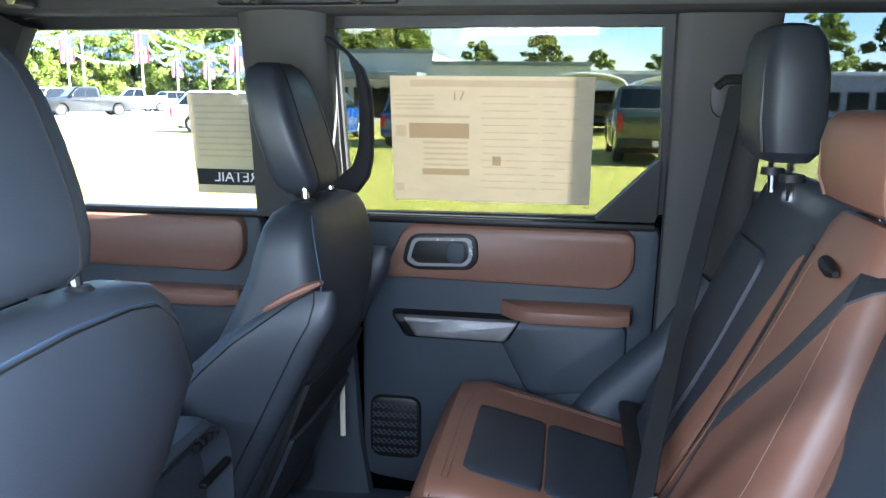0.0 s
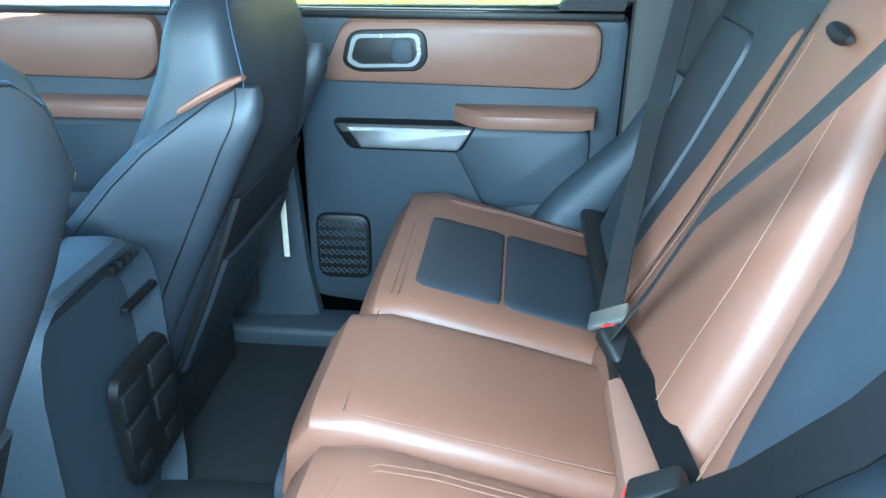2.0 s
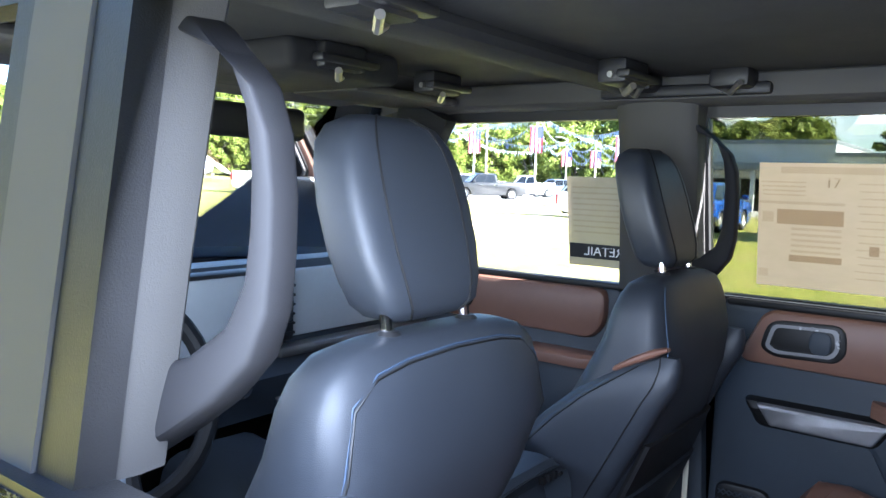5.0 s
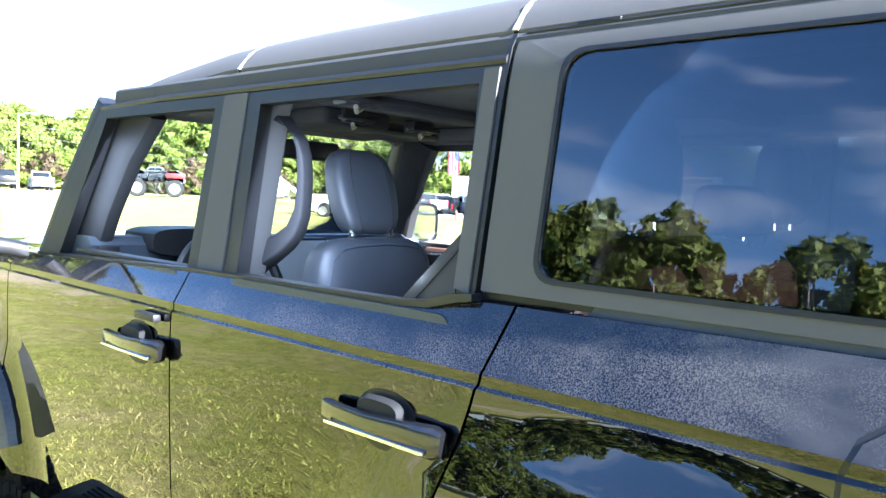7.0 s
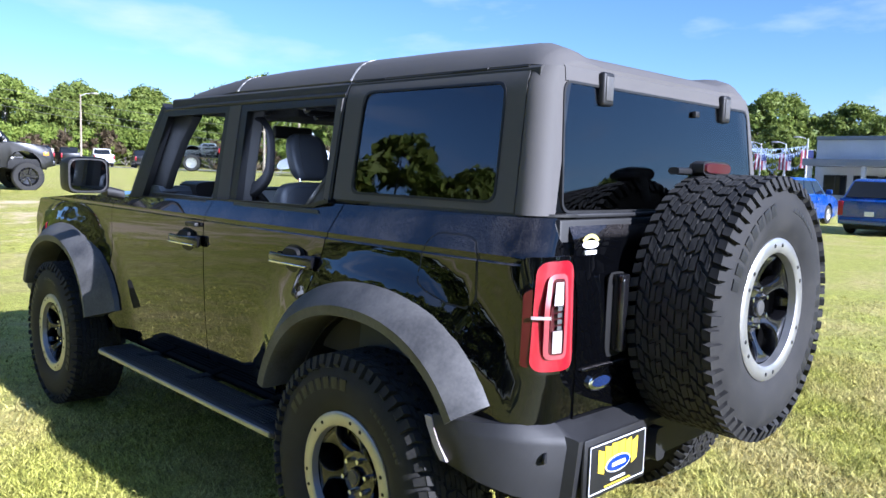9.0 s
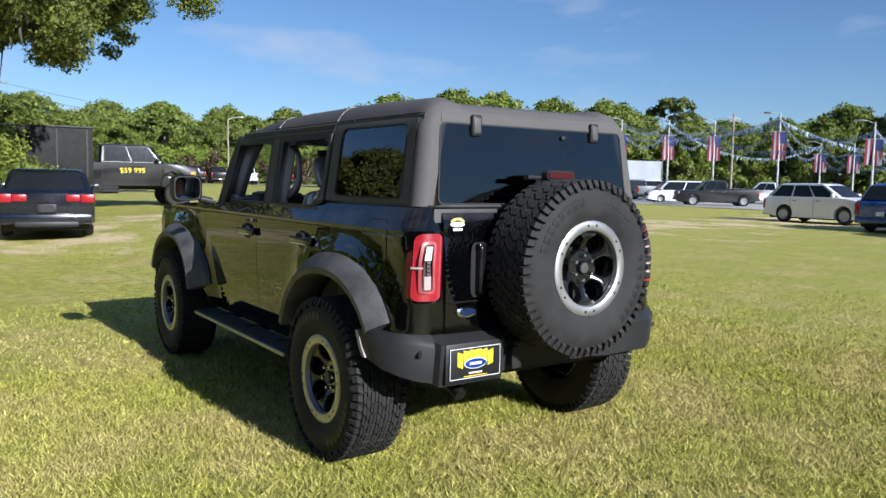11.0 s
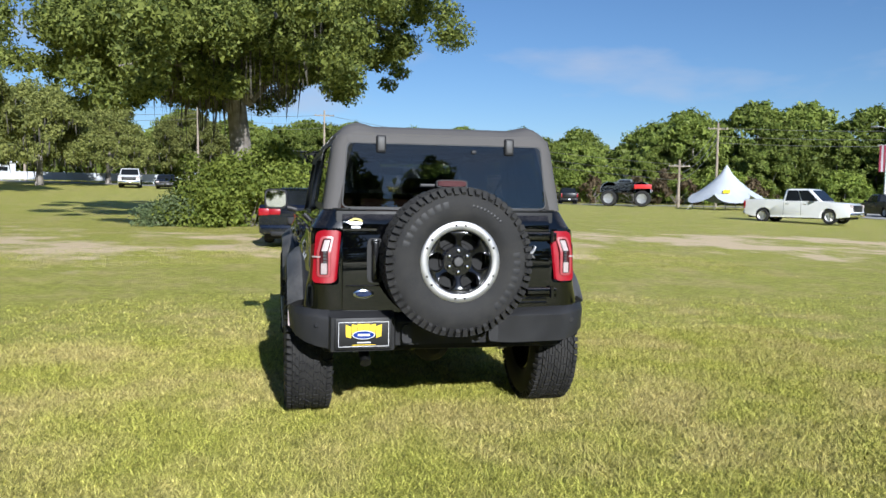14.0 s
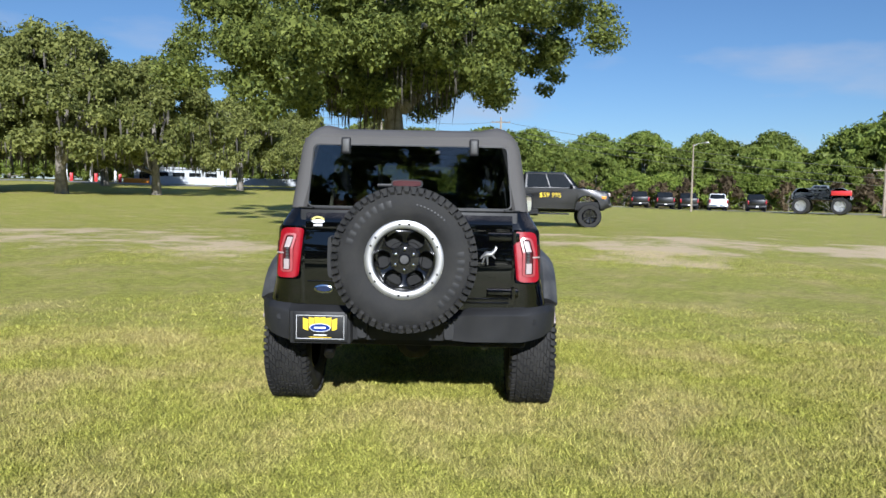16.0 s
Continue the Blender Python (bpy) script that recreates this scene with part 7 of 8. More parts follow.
# the great mossy oak ahead of the car
def great_oak(x, y):
    rng = np.random.default_rng(11)
    oak = empty("oak_tree", "huge live oak with grey hanging moss and a pale trunk", "tree")
    bm = bmesh.new()
    add_tube(bm, [(0, 0, -0.3), (0.05, 0, 0.3), (0.1, 0, 1.6), (0.0, 0.1, 3.4), (-0.15, 0.1, 5.2), (-0.1, 0.2, 8.5), (0.2, 0.3, 12)], [0.80, 0.58, 0.48, 0.44, 0.42, 0.30, 0.12], 16)
    for v in bm.verts:
        v.co += Vector((noise.noise(v.co * 1.3), noise.noise(v.co * 1.3 + Vector((9, 0, 0))), 0)) * 0.07
    part("trunk", bm, BARK, oak, "pale grey-brown oak trunk")
    cs, rs = [], []
    for k in range(13):
        t = 2 * math.pi * k / 13 + rng.random() * 0.4
        ln = 7.0 + 3.2 * rng.random()
        z0, z1 = 5.2 + 4.0 * rng.random(), 6.6 + 5.0 * rng.random()
        pts = []
        rise = 3.2 * max(0.0, math.cos(t))
        z1 += rise
        ln *= 1.0 - 0.18 * max(0.0, math.cos(t))
        for i in range(7):
            u = i / 6
            pts.append(Vector((math.cos(t) * ln * u + 0.35 * math.sin(u * 7 + k), math.sin(t) * ln * u + 0.35 * math.cos(u * 6 + k), z0 + (z1 - z0) * math.sin(u * 1.9) - 1.2 * u * u)))
        limb = bmesh.new()
        add_tube(limb, pts, [0.24, 0.20, 0.16, 0.12, 0.09, 0.06, 0.03], 8)
        part("limb", limb, BARK, oak)
        for i in range(2, 7):
            for _ in range(4):
                c = pts[i] + Vector(rng.normal(size=3) * np.array([1.1, 1.1, 0.7]))
                cs.append(tuple(c))
                rs.append(0.55 + 0.6 * rng.random())
    for _ in range(90):
        t, u = rng.random() * 2 * np.pi, rng.random()
        r = 9.8 * (1 - u ** 2) ** 0.5 * (0.3 + 0.7 * rng.random())
        cs.append((r * math.cos(t), r * math.sin(t), 6.0 + 9.5 * u + 0.3 * max(0.0, r * math.cos(t) - 2)))
        rs.append(0.8 + 0.8 * rng.random())
    for _ in range(70):
        t, r = rng.random() * 2 * np.pi, 6.6 * rng.random() ** 0.7
        cs.append((r * math.cos(t) - 0.8, r * math.sin(t), 5.3 + 0.10 * r + 3.0 * rng.random()))
        rs.append(0.6 + 0.6 * rng.random())
    leaves = np.concatenate([leaf_cloud(rng, cs, rs, 700, 0.082, 0.7, 0.9, 0.62), leaf_cloud(rng, cs, [r * 0.7 for r in rs], 60, 0.16, 0.8, 0.9, 0.8)])
    crown = tagged(new("crown", tri_mesh("crown", leaves, 3, OAK_LEAF)), "dense small dark green leaves")
    crown.parent = oak
    moss = tagged(new("moss", tri_mesh("moss", moss_strands(rng, *zip(*[(c, r) for c, r in zip(cs, rs) if math.hypot(c[0], c[1]) < 4.2]), 1700, 0.4, 2.2, 0.035), 4, MOSS)), "grey hanging moss", kind="stuff")
    moss.parent = oak
    return place(oak, x, y, 0, 0.87)


great_oak(-2.3, 25.0)


def bush(x, y, w, h, seed, count, material, label, size=0.10):
    rng = np.random.default_rng(seed)
    b = empty("bush", label, "bush")
    cs = [(rng.normal() * w * 0.42, rng.normal() * w * 0.3, h * (0.08 + 0.75 * rng.random())) for _ in range(count)]
    cs = [(a, c, z * max(0.35, 1 - (math.hypot(a, c) / (w * 1.1)) ** 2)) for a, c, z in cs]
    rs = [0.40 + 0.35 * rng.random() for _ in cs]
    stems = bmesh.new()
    for c in cs[::3]:
        add_tube(stems, [(c[0] * 0.15, c[1] * 0.15, -0.1), (c[0] * 0.6, c[1] * 0.6, c[2] * 0.6), c], [0.03, 0.02, 0.008], 5)
    part("stem_cluster", stems, BARK, b)
    cr = new("foliage", tri_mesh("foliage", leaf_cloud(rng, cs, rs, 900, size * 0.72, 0.9, 0.9, 0.6), 3, material))
    cr.parent = b
    return place(b, x, y)


bush(-2.0, 23.9, 2.4, 3.1, 3, 60, BUSH_LEAF, "leafy light green shrub round the oak's foot")
bush(-0.9, 24.6, 2.0, 3.4, 4, 44, BUSH_LEAF, "leafy light green shrub beside the oak")
bush(-4.5, 23.8, 1.4, 1.4, 6, 26, leaf_mat("feathery_leaf", (0.10, 0.14, 0.06), (0.22, 0.27, 0.12)), "low feathery grey-green shrub in tall grass", 0.07)
bush(-3.4, 24.4, 1.8, 3.3, 8, 34, BUSH_LEAF, "leafy light green sapling against the oak", 0.10)

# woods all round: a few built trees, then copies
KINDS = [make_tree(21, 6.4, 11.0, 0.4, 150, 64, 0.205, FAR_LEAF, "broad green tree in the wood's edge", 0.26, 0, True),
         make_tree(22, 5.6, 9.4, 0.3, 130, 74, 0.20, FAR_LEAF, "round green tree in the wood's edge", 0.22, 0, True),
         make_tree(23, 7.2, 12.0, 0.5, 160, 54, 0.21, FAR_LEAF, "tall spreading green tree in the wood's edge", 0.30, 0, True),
         make_tree(24, 4.8, 11.5, 1.0, 95, 95, 0.19, PINE_LEAF, "dark green tree behind the wood's edge", 0.20, 0, True),
         make_tree(25, 5.2, 5.4, 0.1, 110, 84, 0.18, VINE_LEAF, "rank of light green undergrowth hung with vines", 0.10, 0, True),
         make_tree(26, 3.0, 3.0, 0.1, 22, 80, 0.15, DRY_LEAF, "low brown dry brush at the wood's foot", 0.06)]
OAKS = [make_tree(31, 6.6, 11.0, 2.5, 200, 215, 0.13, SUNNY_OAK, "live oak with hanging moss on the far lawn", 0.42, 700),
        make_tree(32, 5.8, 10.2, 2.2, 180, 235, 0.125, SUNNY_OAK, "sunlit live oak with some hanging moss on the far lawn", 0.36, 300)]
BEHIND = [make_tree(41, 5.6, 12.5, 1.0, 76, 56, 0.27, OAK_LEAF, "dark oak in the wood across the field", 0.36),
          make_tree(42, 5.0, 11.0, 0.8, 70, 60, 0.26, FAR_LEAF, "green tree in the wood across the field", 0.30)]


def az_point(az, d):
    return math.sin(radians(az)) * d, -3 + math.cos(radians(az)) * d


def plant(kind, az, d, scale, turn, used=set()):
    x, y = az_point(az, d)
    t = kind
    if kind.name in used:
        t = copy_thing(kind, Matrix())
    used.add(kind.name)
    return place(t, x, y, turn, scale)


def woods():
    rng = np.random.default_rng(77)
    # kinds, from, to, distance, scale of height, every so many degrees
    belts = [((0, 1, 2, 0, 2), -42, 30, 114, 0.77, 3.0), ((0, 2, 2), -42, 30, 124, 0.88, 4.4), ((0, 1, 2, 0), 30, 76, 110, 0.90, 3.0), ((0, 2, 2, 3), 30, 76, 120, 1.12, 4.0), ((4, 4, 1), 4, 48, 106, 0.74, 2.9)]
    far = [(76, 104, 135, 0.9, 5.0), (104, 135, 95, 0.95, 6.0), (135, 205, 80, 1.05, 6.5), (205, 322, 58, 1.15, 5.0), (205, 318, 72, 1.45, 6.0)]
    for kinds, a0, a1, d, s, step in belts:
        a = a0
        while a < a1:
            k = int(rng.choice(kinds))
            plant(KINDS[k], a, d * (0.96 + 0.08 * rng.random()), s * (0.86 + 0.26 * rng.random()), float(rng.random() * 360))
            a += step * (0.75 + 0.5 * rng.random())
    for a0, a1, d, s, step in far:
        a = a0
        while a < a1:
            plant(BEHIND[int(rng.integers(2))], a, d * (0.95 + 0.12 * rng.random()), s * (0.84 + 0.3 * rng.random()), float(rng.random() * 360))
            a += step * (0.75 + 0.5 * rng.random())
    for a in (9.5, 11.6, 14.0, 16.5, 18.9, 22.6, 25.5, 29.0, 33.5):
        plant(KINDS[5], a + rng.random(), 100, 0.9 + 0.5 * rng.random(), float(rng.random() * 360))


def far_woods():
    """The depth of the wood behind its edge: one thick ragged band of leaves."""
    rng = np.random.default_rng(9)
    n = 90000
    az = np.radians(-44 + 122 * rng.random(n))
    d = 121 + 8 * rng.random(n)
    top = np.array([8.3 + 2.0 * min(1.0, max(0.0, (a - 0.35) * 2.5)) + 1.6 * noise.noise(Vector((a * 14, 0, 0))) + 1.6 * noise.noise(Vector((a * 45, 3, 0))) + 0.8 * noise.noise(Vector((a * 160, 5, 0))) for a in az])
    z = top * rng.random(n) ** 0.8
    x, y = np.sin(az) * d, -3 + np.cos(az) * d
    base = np.array([ground_z(px, py) for px, py in zip(x, y)])
    p = np.stack([x, y, base + z], 1)
    face = np.stack([-np.sin(az), -np.cos(az), np.full(n, 0.5)], 1) + rng.normal(size=(n, 3)) * 0.9
    a = np.cross(face, rng.normal(size=(n, 3)))
    a /= np.linalg.norm(a, axis=1)[:, None]
    b = np.cross(face, a)
    b /= np.linalg.norm(b, axis=1)[:, None]
    w = (0.28 * (0.5 + rng.random(n)))[:, None]
    v = np.stack([p - a * w - b * w * 0.7, p - a * w * 0.6 + b * w * 0.8, p + a * w], 1).reshape(-1, 3)
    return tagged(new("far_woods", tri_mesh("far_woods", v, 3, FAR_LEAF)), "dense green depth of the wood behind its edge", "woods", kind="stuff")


woods()
far_woods()
for i, (k, a, d, s) in enumerate(((0, -28.5, 60, 1.02), (1, -22.3, 62, 0.98), (0, -34.0, 64, 1.05), (0, -16.4, 82, 0.85), (1, -12.0, 96, 0.9), (0, -25.5, 86, 1.0), (1, -6.5, 104, 0.9))):
    plant(OAKS[k], a, d, s, 50.0 * i)
for i, (a, d, s) in enumerate(((238, 40, 1.0), (262, 46, 1.1), (285, 52, 1.0), (212, 44, 1.1), (186, 40, 1.1), (177, 47, 1.15), (168, 52, 1.1), (199, 38, 1.15), (154, 50, 1.1))):
    plant(BEHIND[0], a, d, s, 50.0 * i)


# ---- road and paving ----
def ribbon(name, pts, width, material, label, kind="structure", lift=0.03):
    bm = bmesh.new()
    rows = []
    ps = [Vector((*az_point(a, d), 0)) for a, d in pts]
    fine = []
    for p, q in zip(ps, ps[1:]):
        fine += [p.lerp(q, k / 5) for k in range(5)]
    fine.append(ps[-1])
    for i, p in enumerate(fine):
        d = (fine[min(i + 1, len(fine) - 1)] - fine[max(i - 1, 0)]).normalized()
        n = Vector((-d.y, d.x, 0)) * width / 2
        rows.append([Vector((q.x, q.y, ground_z(q.x, q.y) + lift)) for q in (p - n, p + n)])
    add_loft(bm, rows, closed=False)
    return tagged(link_mesh(name, bm, material), label, name, kind=kind)


ASPHALT = mat("pale_worn_asphalt", (0.30, 0.29, 0.27), 0.85, spread=0.2, scale=0.4, bump=0.4, bump_scale=60)
CONCRETE = mat("pale_concrete", (0.40, 0.385, 0.35), 0.8, spread=0.12, scale=0.3, bump=0.3, bump_scale=50)
ribbon("road", [(-48, 112), (-30, 102), (-15, 97), (0, 93), (15, 92), (28, 90), (36, 90), (44, 98), (60, 140)], 7.0, ASPHALT, "pale worn asphalt road along the wood's edge")


def lot_mesh():
    bm = bmesh.new()
    outline = [(38, 11.6), (42.5, 25), (42.5, 45), (58, 70), (80, 90), (120, 80), (150, 40), (150, -60), (60, -60), (51, -25), (49.5, 11.6)]
    bm.faces.new([bm.verts.new((x, y, 0)) for x, y in outline])
    for axis in (0, 1):
        for c in range(-60, 151, 6):
            co, no = [0, 0, 0], [0, 0, 0]
            co[axis], no[axis] = c + 0.01, 1
            bmesh.ops.bisect_plane(bm, geom=bm.verts[:] + bm.edges[:] + bm.faces[:], dist=1e-5, plane_co=co, plane_no=no)
    for v in bm.verts:
        v.co.z = ground_z(v.co.x, v.co.y) + 0.035
    return bm


tagged(link_mesh("pavement", lot_mesh(), CONCRETE), "pale concrete sales lot beside the grass", "pavement", kind="structure")


# ---- parked vehicles ----
CAR_GLASS = mat("dark_car_window", (0.012, 0.014, 0.016), 0.08, spread=0.1, spec=0.3)
WHITE_PAINT = mat("white_car_paint", (0.76, 0.76, 0.75), 0.3, coat=1.0, spread=0.04, scale=2)
BLACK_CAR = mat("black_car_paint", (0.003, 0.003, 0.004), 0.35, coat=0.5, spread=0.2, scale=2)
NAVY_CAR = mat("dark_navy_car_paint", (0.004, 0.006, 0.014), 0.25, coat=1.0, spread=0.2, scale=2)
BLUE_CAR = mat("bright_blue_car_paint", (0.008, 0.05, 0.26), 0.25, coat=1.0, spread=0.08, scale=2)
GREEN_CAR = mat("dark_green_car_paint", (0.035, 0.05, 0.045), 0.25, coat=1.0, spread=0.1, scale=2)
GREY_CAR = mat("grey_car_paint", (0.16, 0.18, 0.20), 0.3, coat=1.0, spread=0.1, scale=2)
RED_CAR = mat("red_car_paint", (0.55, 0.03, 0.03), 0.3, coat=1.0, spread=0.08, scale=2)
HUB = mat("silver_wheel_hub", (0.5, 0.5, 0.5), 0.35, metal=0.7, spread=0.15, scale=20)
AMBER = mat("amber_lens", (0.8, 0.28, 0.03), 0.2, coat=0.8)


def inset_profile(profile, k):
    c = sum((Vector(p) for p in profile), Vector((0, 0))) / len(profile)
    return [c + (Vector(p) - c) * k for p in profile]


def side_shell(profile, hw, soft=0.10, flat=0.0):
    """A body drawn in side view, carried across the width with rounded shoulders."""
    rings = []
    for x, k in ((-hw, 0.955), (-hw + soft * 0.3, 0.985), (-hw + soft, 1.0), (hw - soft, 1.0), (hw - soft * 0.3, 0.985), (hw, 0.955)):
        rings.append([Vector((x, p.x, p.y)) for p in inset_profile(profile, k)])
    bm = loft(rings)
    bmesh.ops.recalc_face_normals(bm, faces=bm.faces)
    return bm


def pane(corners, thick=0.014):
    """A flat pane on four or more corners, with thickness."""
    cs = [Vector(c) for c in corners]
    n = (cs[1] - cs[0]).cross(cs[2] - cs[0]).normalized() * thick
    bm = bmesh.new()
    add_loft(bm, [[c - n for c in cs], [c + n for c in cs]])
    bmesh.ops.recalc_face_normals(bm, faces=bm.faces)
    return bm


def road_wheel(parent, x, y, r, width, hub):
    s = 1 if x > 0 else -1
    m = pose(x, y, r, 0, 0, 0 if s > 0 else 180)
    h = width / 2
    tyre = part("wheel", lathe([(r * 0.60, -h), (r * 0.90, -h), (r * 0.98, -h * 0.7), (r, 0), (r * 0.98, h * 0.7), (r * 0.90, h), (r * 0.62, h * 0.95), (r * 0.60, h * 0.3)], m, 28), RUBBER, parent)
    bm = lathe([(0.001, h * 0.55), (r * 0.16, h * 0.6), (r * 0.2, h * 0.4), (r * 0.5, h * 0.5), (r * 0.62, h * 0.92)], m, 28)
    rim = part("rim", bm, hub, tyre)
    for k in range(5):
        a = 2 * math.pi * k / 5
        spoke = bmesh.new()
        add_box(spoke, h * 0.55, h * 0.8, r * 0.15, r * 0.60, -r * 0.07, r * 0.07, 0.01, 1, m @ Matrix.Rotation(a, 4, "X"))
        part("spoke", spoke, hub, tyre)


def vehicle(name, label, category, paint, L=4.9, W=1.85, H=1.46, base=2.8, r=0.34, belt=0.92, hood=0.90, deck=0.98,
            cab=(-1.75, 1.25), roof=(-0.9, 0.45), doors=2, bed=False, clear=0.20, hub=None, group="", lift=0.0, tyre_w=0.22):
    """A parked car: body, cabin, panes, wheels, lamps, bumpers, mirrors, handles. It heads along +y."""
    hub = hub or HUB
    v = empty(name, label, category, group)
    hw, f, b = W / 2, L / 2, -L / 2
    ya, yr = base / 2, -base / 2
    z0 = clear + lift
    belt, hood, deck, H = belt + lift, hood + lift, deck + lift, H + lift
    R = r * 1.13
    prof = [(b + 0.05, z0 + 0.12), (b, z0 + 0.30), (b + 0.02, deck - 0.08), (b + 0.10, deck)]
    if bed:
        prof += [(cab[0], deck), (cab[0] + 0.02, belt)]
    else:
        prof += [(cab[0], belt)]
    prof += [(cab[1], belt), (cab[1] + 0.25, max(hood, belt - 0.02) if bed else belt - 0.01), (f - 0.25, hood - 0.05), (f - 0.06, hood - 0.16), (f, z0 + 0.32), (f - 0.05, z0 + 0.10)]
    for cy in (ya, yr):
        zc = r + (lift * 0.8 if lift else 0.03)
        a0 = math.acos(max(-1, min(1, (z0 - zc) / R)))
        pts = [(cy + R * math.sin(a), zc + R * math.cos(a)) for a in [a0 - 2 * a0 * k / 9 for k in range(10)]]
        prof += [(p[0], max(z0, p[1])) for p in pts]
    part("body", side_shell(prof, hw), paint, v)
    # floor and wheel wells
    part("underbody", box(-hw + 0.12, hw - 0.12, b + 0.25, f - 0.25, z0 - 0.04, z0 + 0.35, 0.03), DARK, v)
    top, low = H, belt - 0.03
    hb, hr = hw - 0.07, hw - 0.19

    def at(z, front):
        u = (z - low) / (top - low)
        k = 1 if front else 0
        return cab[k] + (roof[k] - cab[k]) * u

    def side(z):
        return hb + (hr - hb) * (z - low) / (top - low)
    rings = []
    for z, e in ((low, 0), (low + (top - low) * 0.85, 0), (top - 0.02, 0.06), (top, 0.16)):
        y0, y1, x = at(z, 0) + e, at(z, 1) - e, side(z) - e * 0.7
        c = 0.10
        rings.append([Vector(p) for p in ((-x, y0 + c, z), (-x + c, y0, z), (x - c, y0, z), (x, y0 + c, z), (x, y1 - c, z), (x - c, y1, z), (-x + c, y1, z), (-x, y1 - c, z))])
    part("cabin", loft(rings), paint, v)
    za, zb = low + 0.06, top - 0.10
    for nm, front, d in (("windshield", 1, 0.01), ("back_glass", 0, -0.01)):
        part(nm, pane([(-side(za) + 0.10, at(za, front) + d, za), (side(za) - 0.10, at(za, front) + d, za), (side(zb) - 0.09, at(zb, front) + d, zb), (-side(zb) + 0.09, at(zb, front) + d, zb)]), CAR_GLASS, v)
    n = doors
    for s in (-1, 1):
        for k in range(n):
            def y_at(z, u):
                return at(z, 0) + 0.16 + (at(z, 1) - at(z, 0) - 0.32) * u
            u0, u1 = k / n + 0.015, (k + 1) / n - 0.015
            part("side_window", pane([(s * (side(za) + 0.006), y_at(za, u0), za), (s * (side(za) + 0.006), y_at(za, u1), za), (s * (side(zb) + 0.006), y_at(zb, u1), zb), (s * (side(zb) + 0.006), y_at(zb, u0), zb)]), CAR_GLASS, v)
            if k >= n - 2:
                yd = at(low, 0) + 0.22 + (at(low, 1) - at(low, 0) - 0.3) * k / n
                part("door_handle", box(s * hw - 0.015, s * hw + 0.02, yd, yd + 0.20, belt - 0.17, belt - 0.13, 0.01, 1), CHROME if hub is HUB else TRIM, v)
                part("door_gap", box(s * hw - 0.012, s * hw + 0.003, yd - 0.10, yd - 0.085, z0 + 0.14, belt - 0.06), SEAL, v)
        part("mirror", box(s * (hw + 0.10) - 0.11, s * (hw + 0.10) + 0.11, at(za, 1) - 0.32, at(za, 1) - 0.20, belt + 0.02, belt + 0.20, 0.04), paint if not bed else TRIM, v)
        for y in (ya, yr):
            road_wheel(v, s * (hw - tyre_w / 2 - 0.02 + (tyre_w * 0.7 if lift > 0.3 else 0)), y, r, tyre_w, hub)
        part("head_lamp", box(s * (hw - 0.22) - 0.18, s * (hw - 0.22) + 0.17, f - 0.16, f - 0.015, hood - 0.30, hood - 0.13, 0.03), WHITE_LENS, v)
        tall = 0.42 if (bed or H - lift > 1.6) else 0.17
        wide = 0.07 if tall > 0.3 else 0.13
        part("tail_lamp", box(s * (hw - wide - 0.02) - wide, s * (hw - wide - 0.02) + wide + 0.01, b - 0.012, b + 0.16, deck - 0.10 - tall, deck - 0.09, 0.02), RED_LENS, v)
    part("grille", box(-hw + 0.35, hw - 0.35, f - 0.10, f + 0.005, z0 + 0.36, hood - 0.16, 0.03), TRIM, v)
    for nm, y0, y1 in (("front_bumper", f - 0.12, f + 0.05), ("rear_bumper", b - 0.06, b + 0.14)):
        part(nm, box(-hw + 0.05, hw - 0.05, y0, y1, z0 + 0.10, z0 + 0.32, 0.05), CHROME if (bed and paint is WHITE_PAINT) else (paint if not bed else TRIM), v)
    part("number_plate", box(-0.13, 0.13, b - 0.085, b - 0.06, z0 + 0.36 if not bed else z0 + 0.14, z0 + 0.50 if not bed else z0 + 0.28), TRIM if category == "sedan" else WHITE, v)
    if bed:
        part("tailgate", box(-hw + 0.20, hw - 0.20, b - 0.012, b + 0.03, z0 + 0.36, deck - 0.04, 0.015), paint, v)
        part("bed_well", box(-hw + 0.13, hw - 0.13, b + 0.12, cab[0] - 0.05, deck - 0.02, deck + 0.004), DARK, v)
    return v


PICKUP = dict(L=5.85, W=2.02, H=1.92, base=3.68, r=0.40, belt=1.22, hood=1.20, deck=1.32, cab=(-0.75, 1.45), roof=(-0.62, 0.72), bed=True, clear=0.32, tyre_w=0.27)
SUV = dict(L=4.6, W=1.86, H=1.70, base=2.7, r=0.36, belt=1.10, hood=1.02, deck=1.10, cab=(-2.22, 1.25), roof=(-1.62, 0.35), doors=3, clear=0.22)
SEDAN = dict(L=4.85, W=1.85, H=1.46, base=2.74, r=0.335, belt=0.93, hood=0.88, deck=1.02, cab=(-1.75, 1.30), roof=(-0.95, 0.35), clear=0.20)
VAN = dict(L=5.0, W=1.8, H=1.85, base=3.0, r=0.33, belt=1.05, hood=1.0, deck=1.05, cab=(-2.48, 1.75), roof=(-2.35, 0.9), doors=2, clear=0.2)


def park(v, x, y, az):
    return place(v, x, y, -az)


def seen(az, d, x0=0.0, y0=-3.0):
    return x0 + math.sin(radians(az)) * d, y0 + math.cos(radians(az)) * d


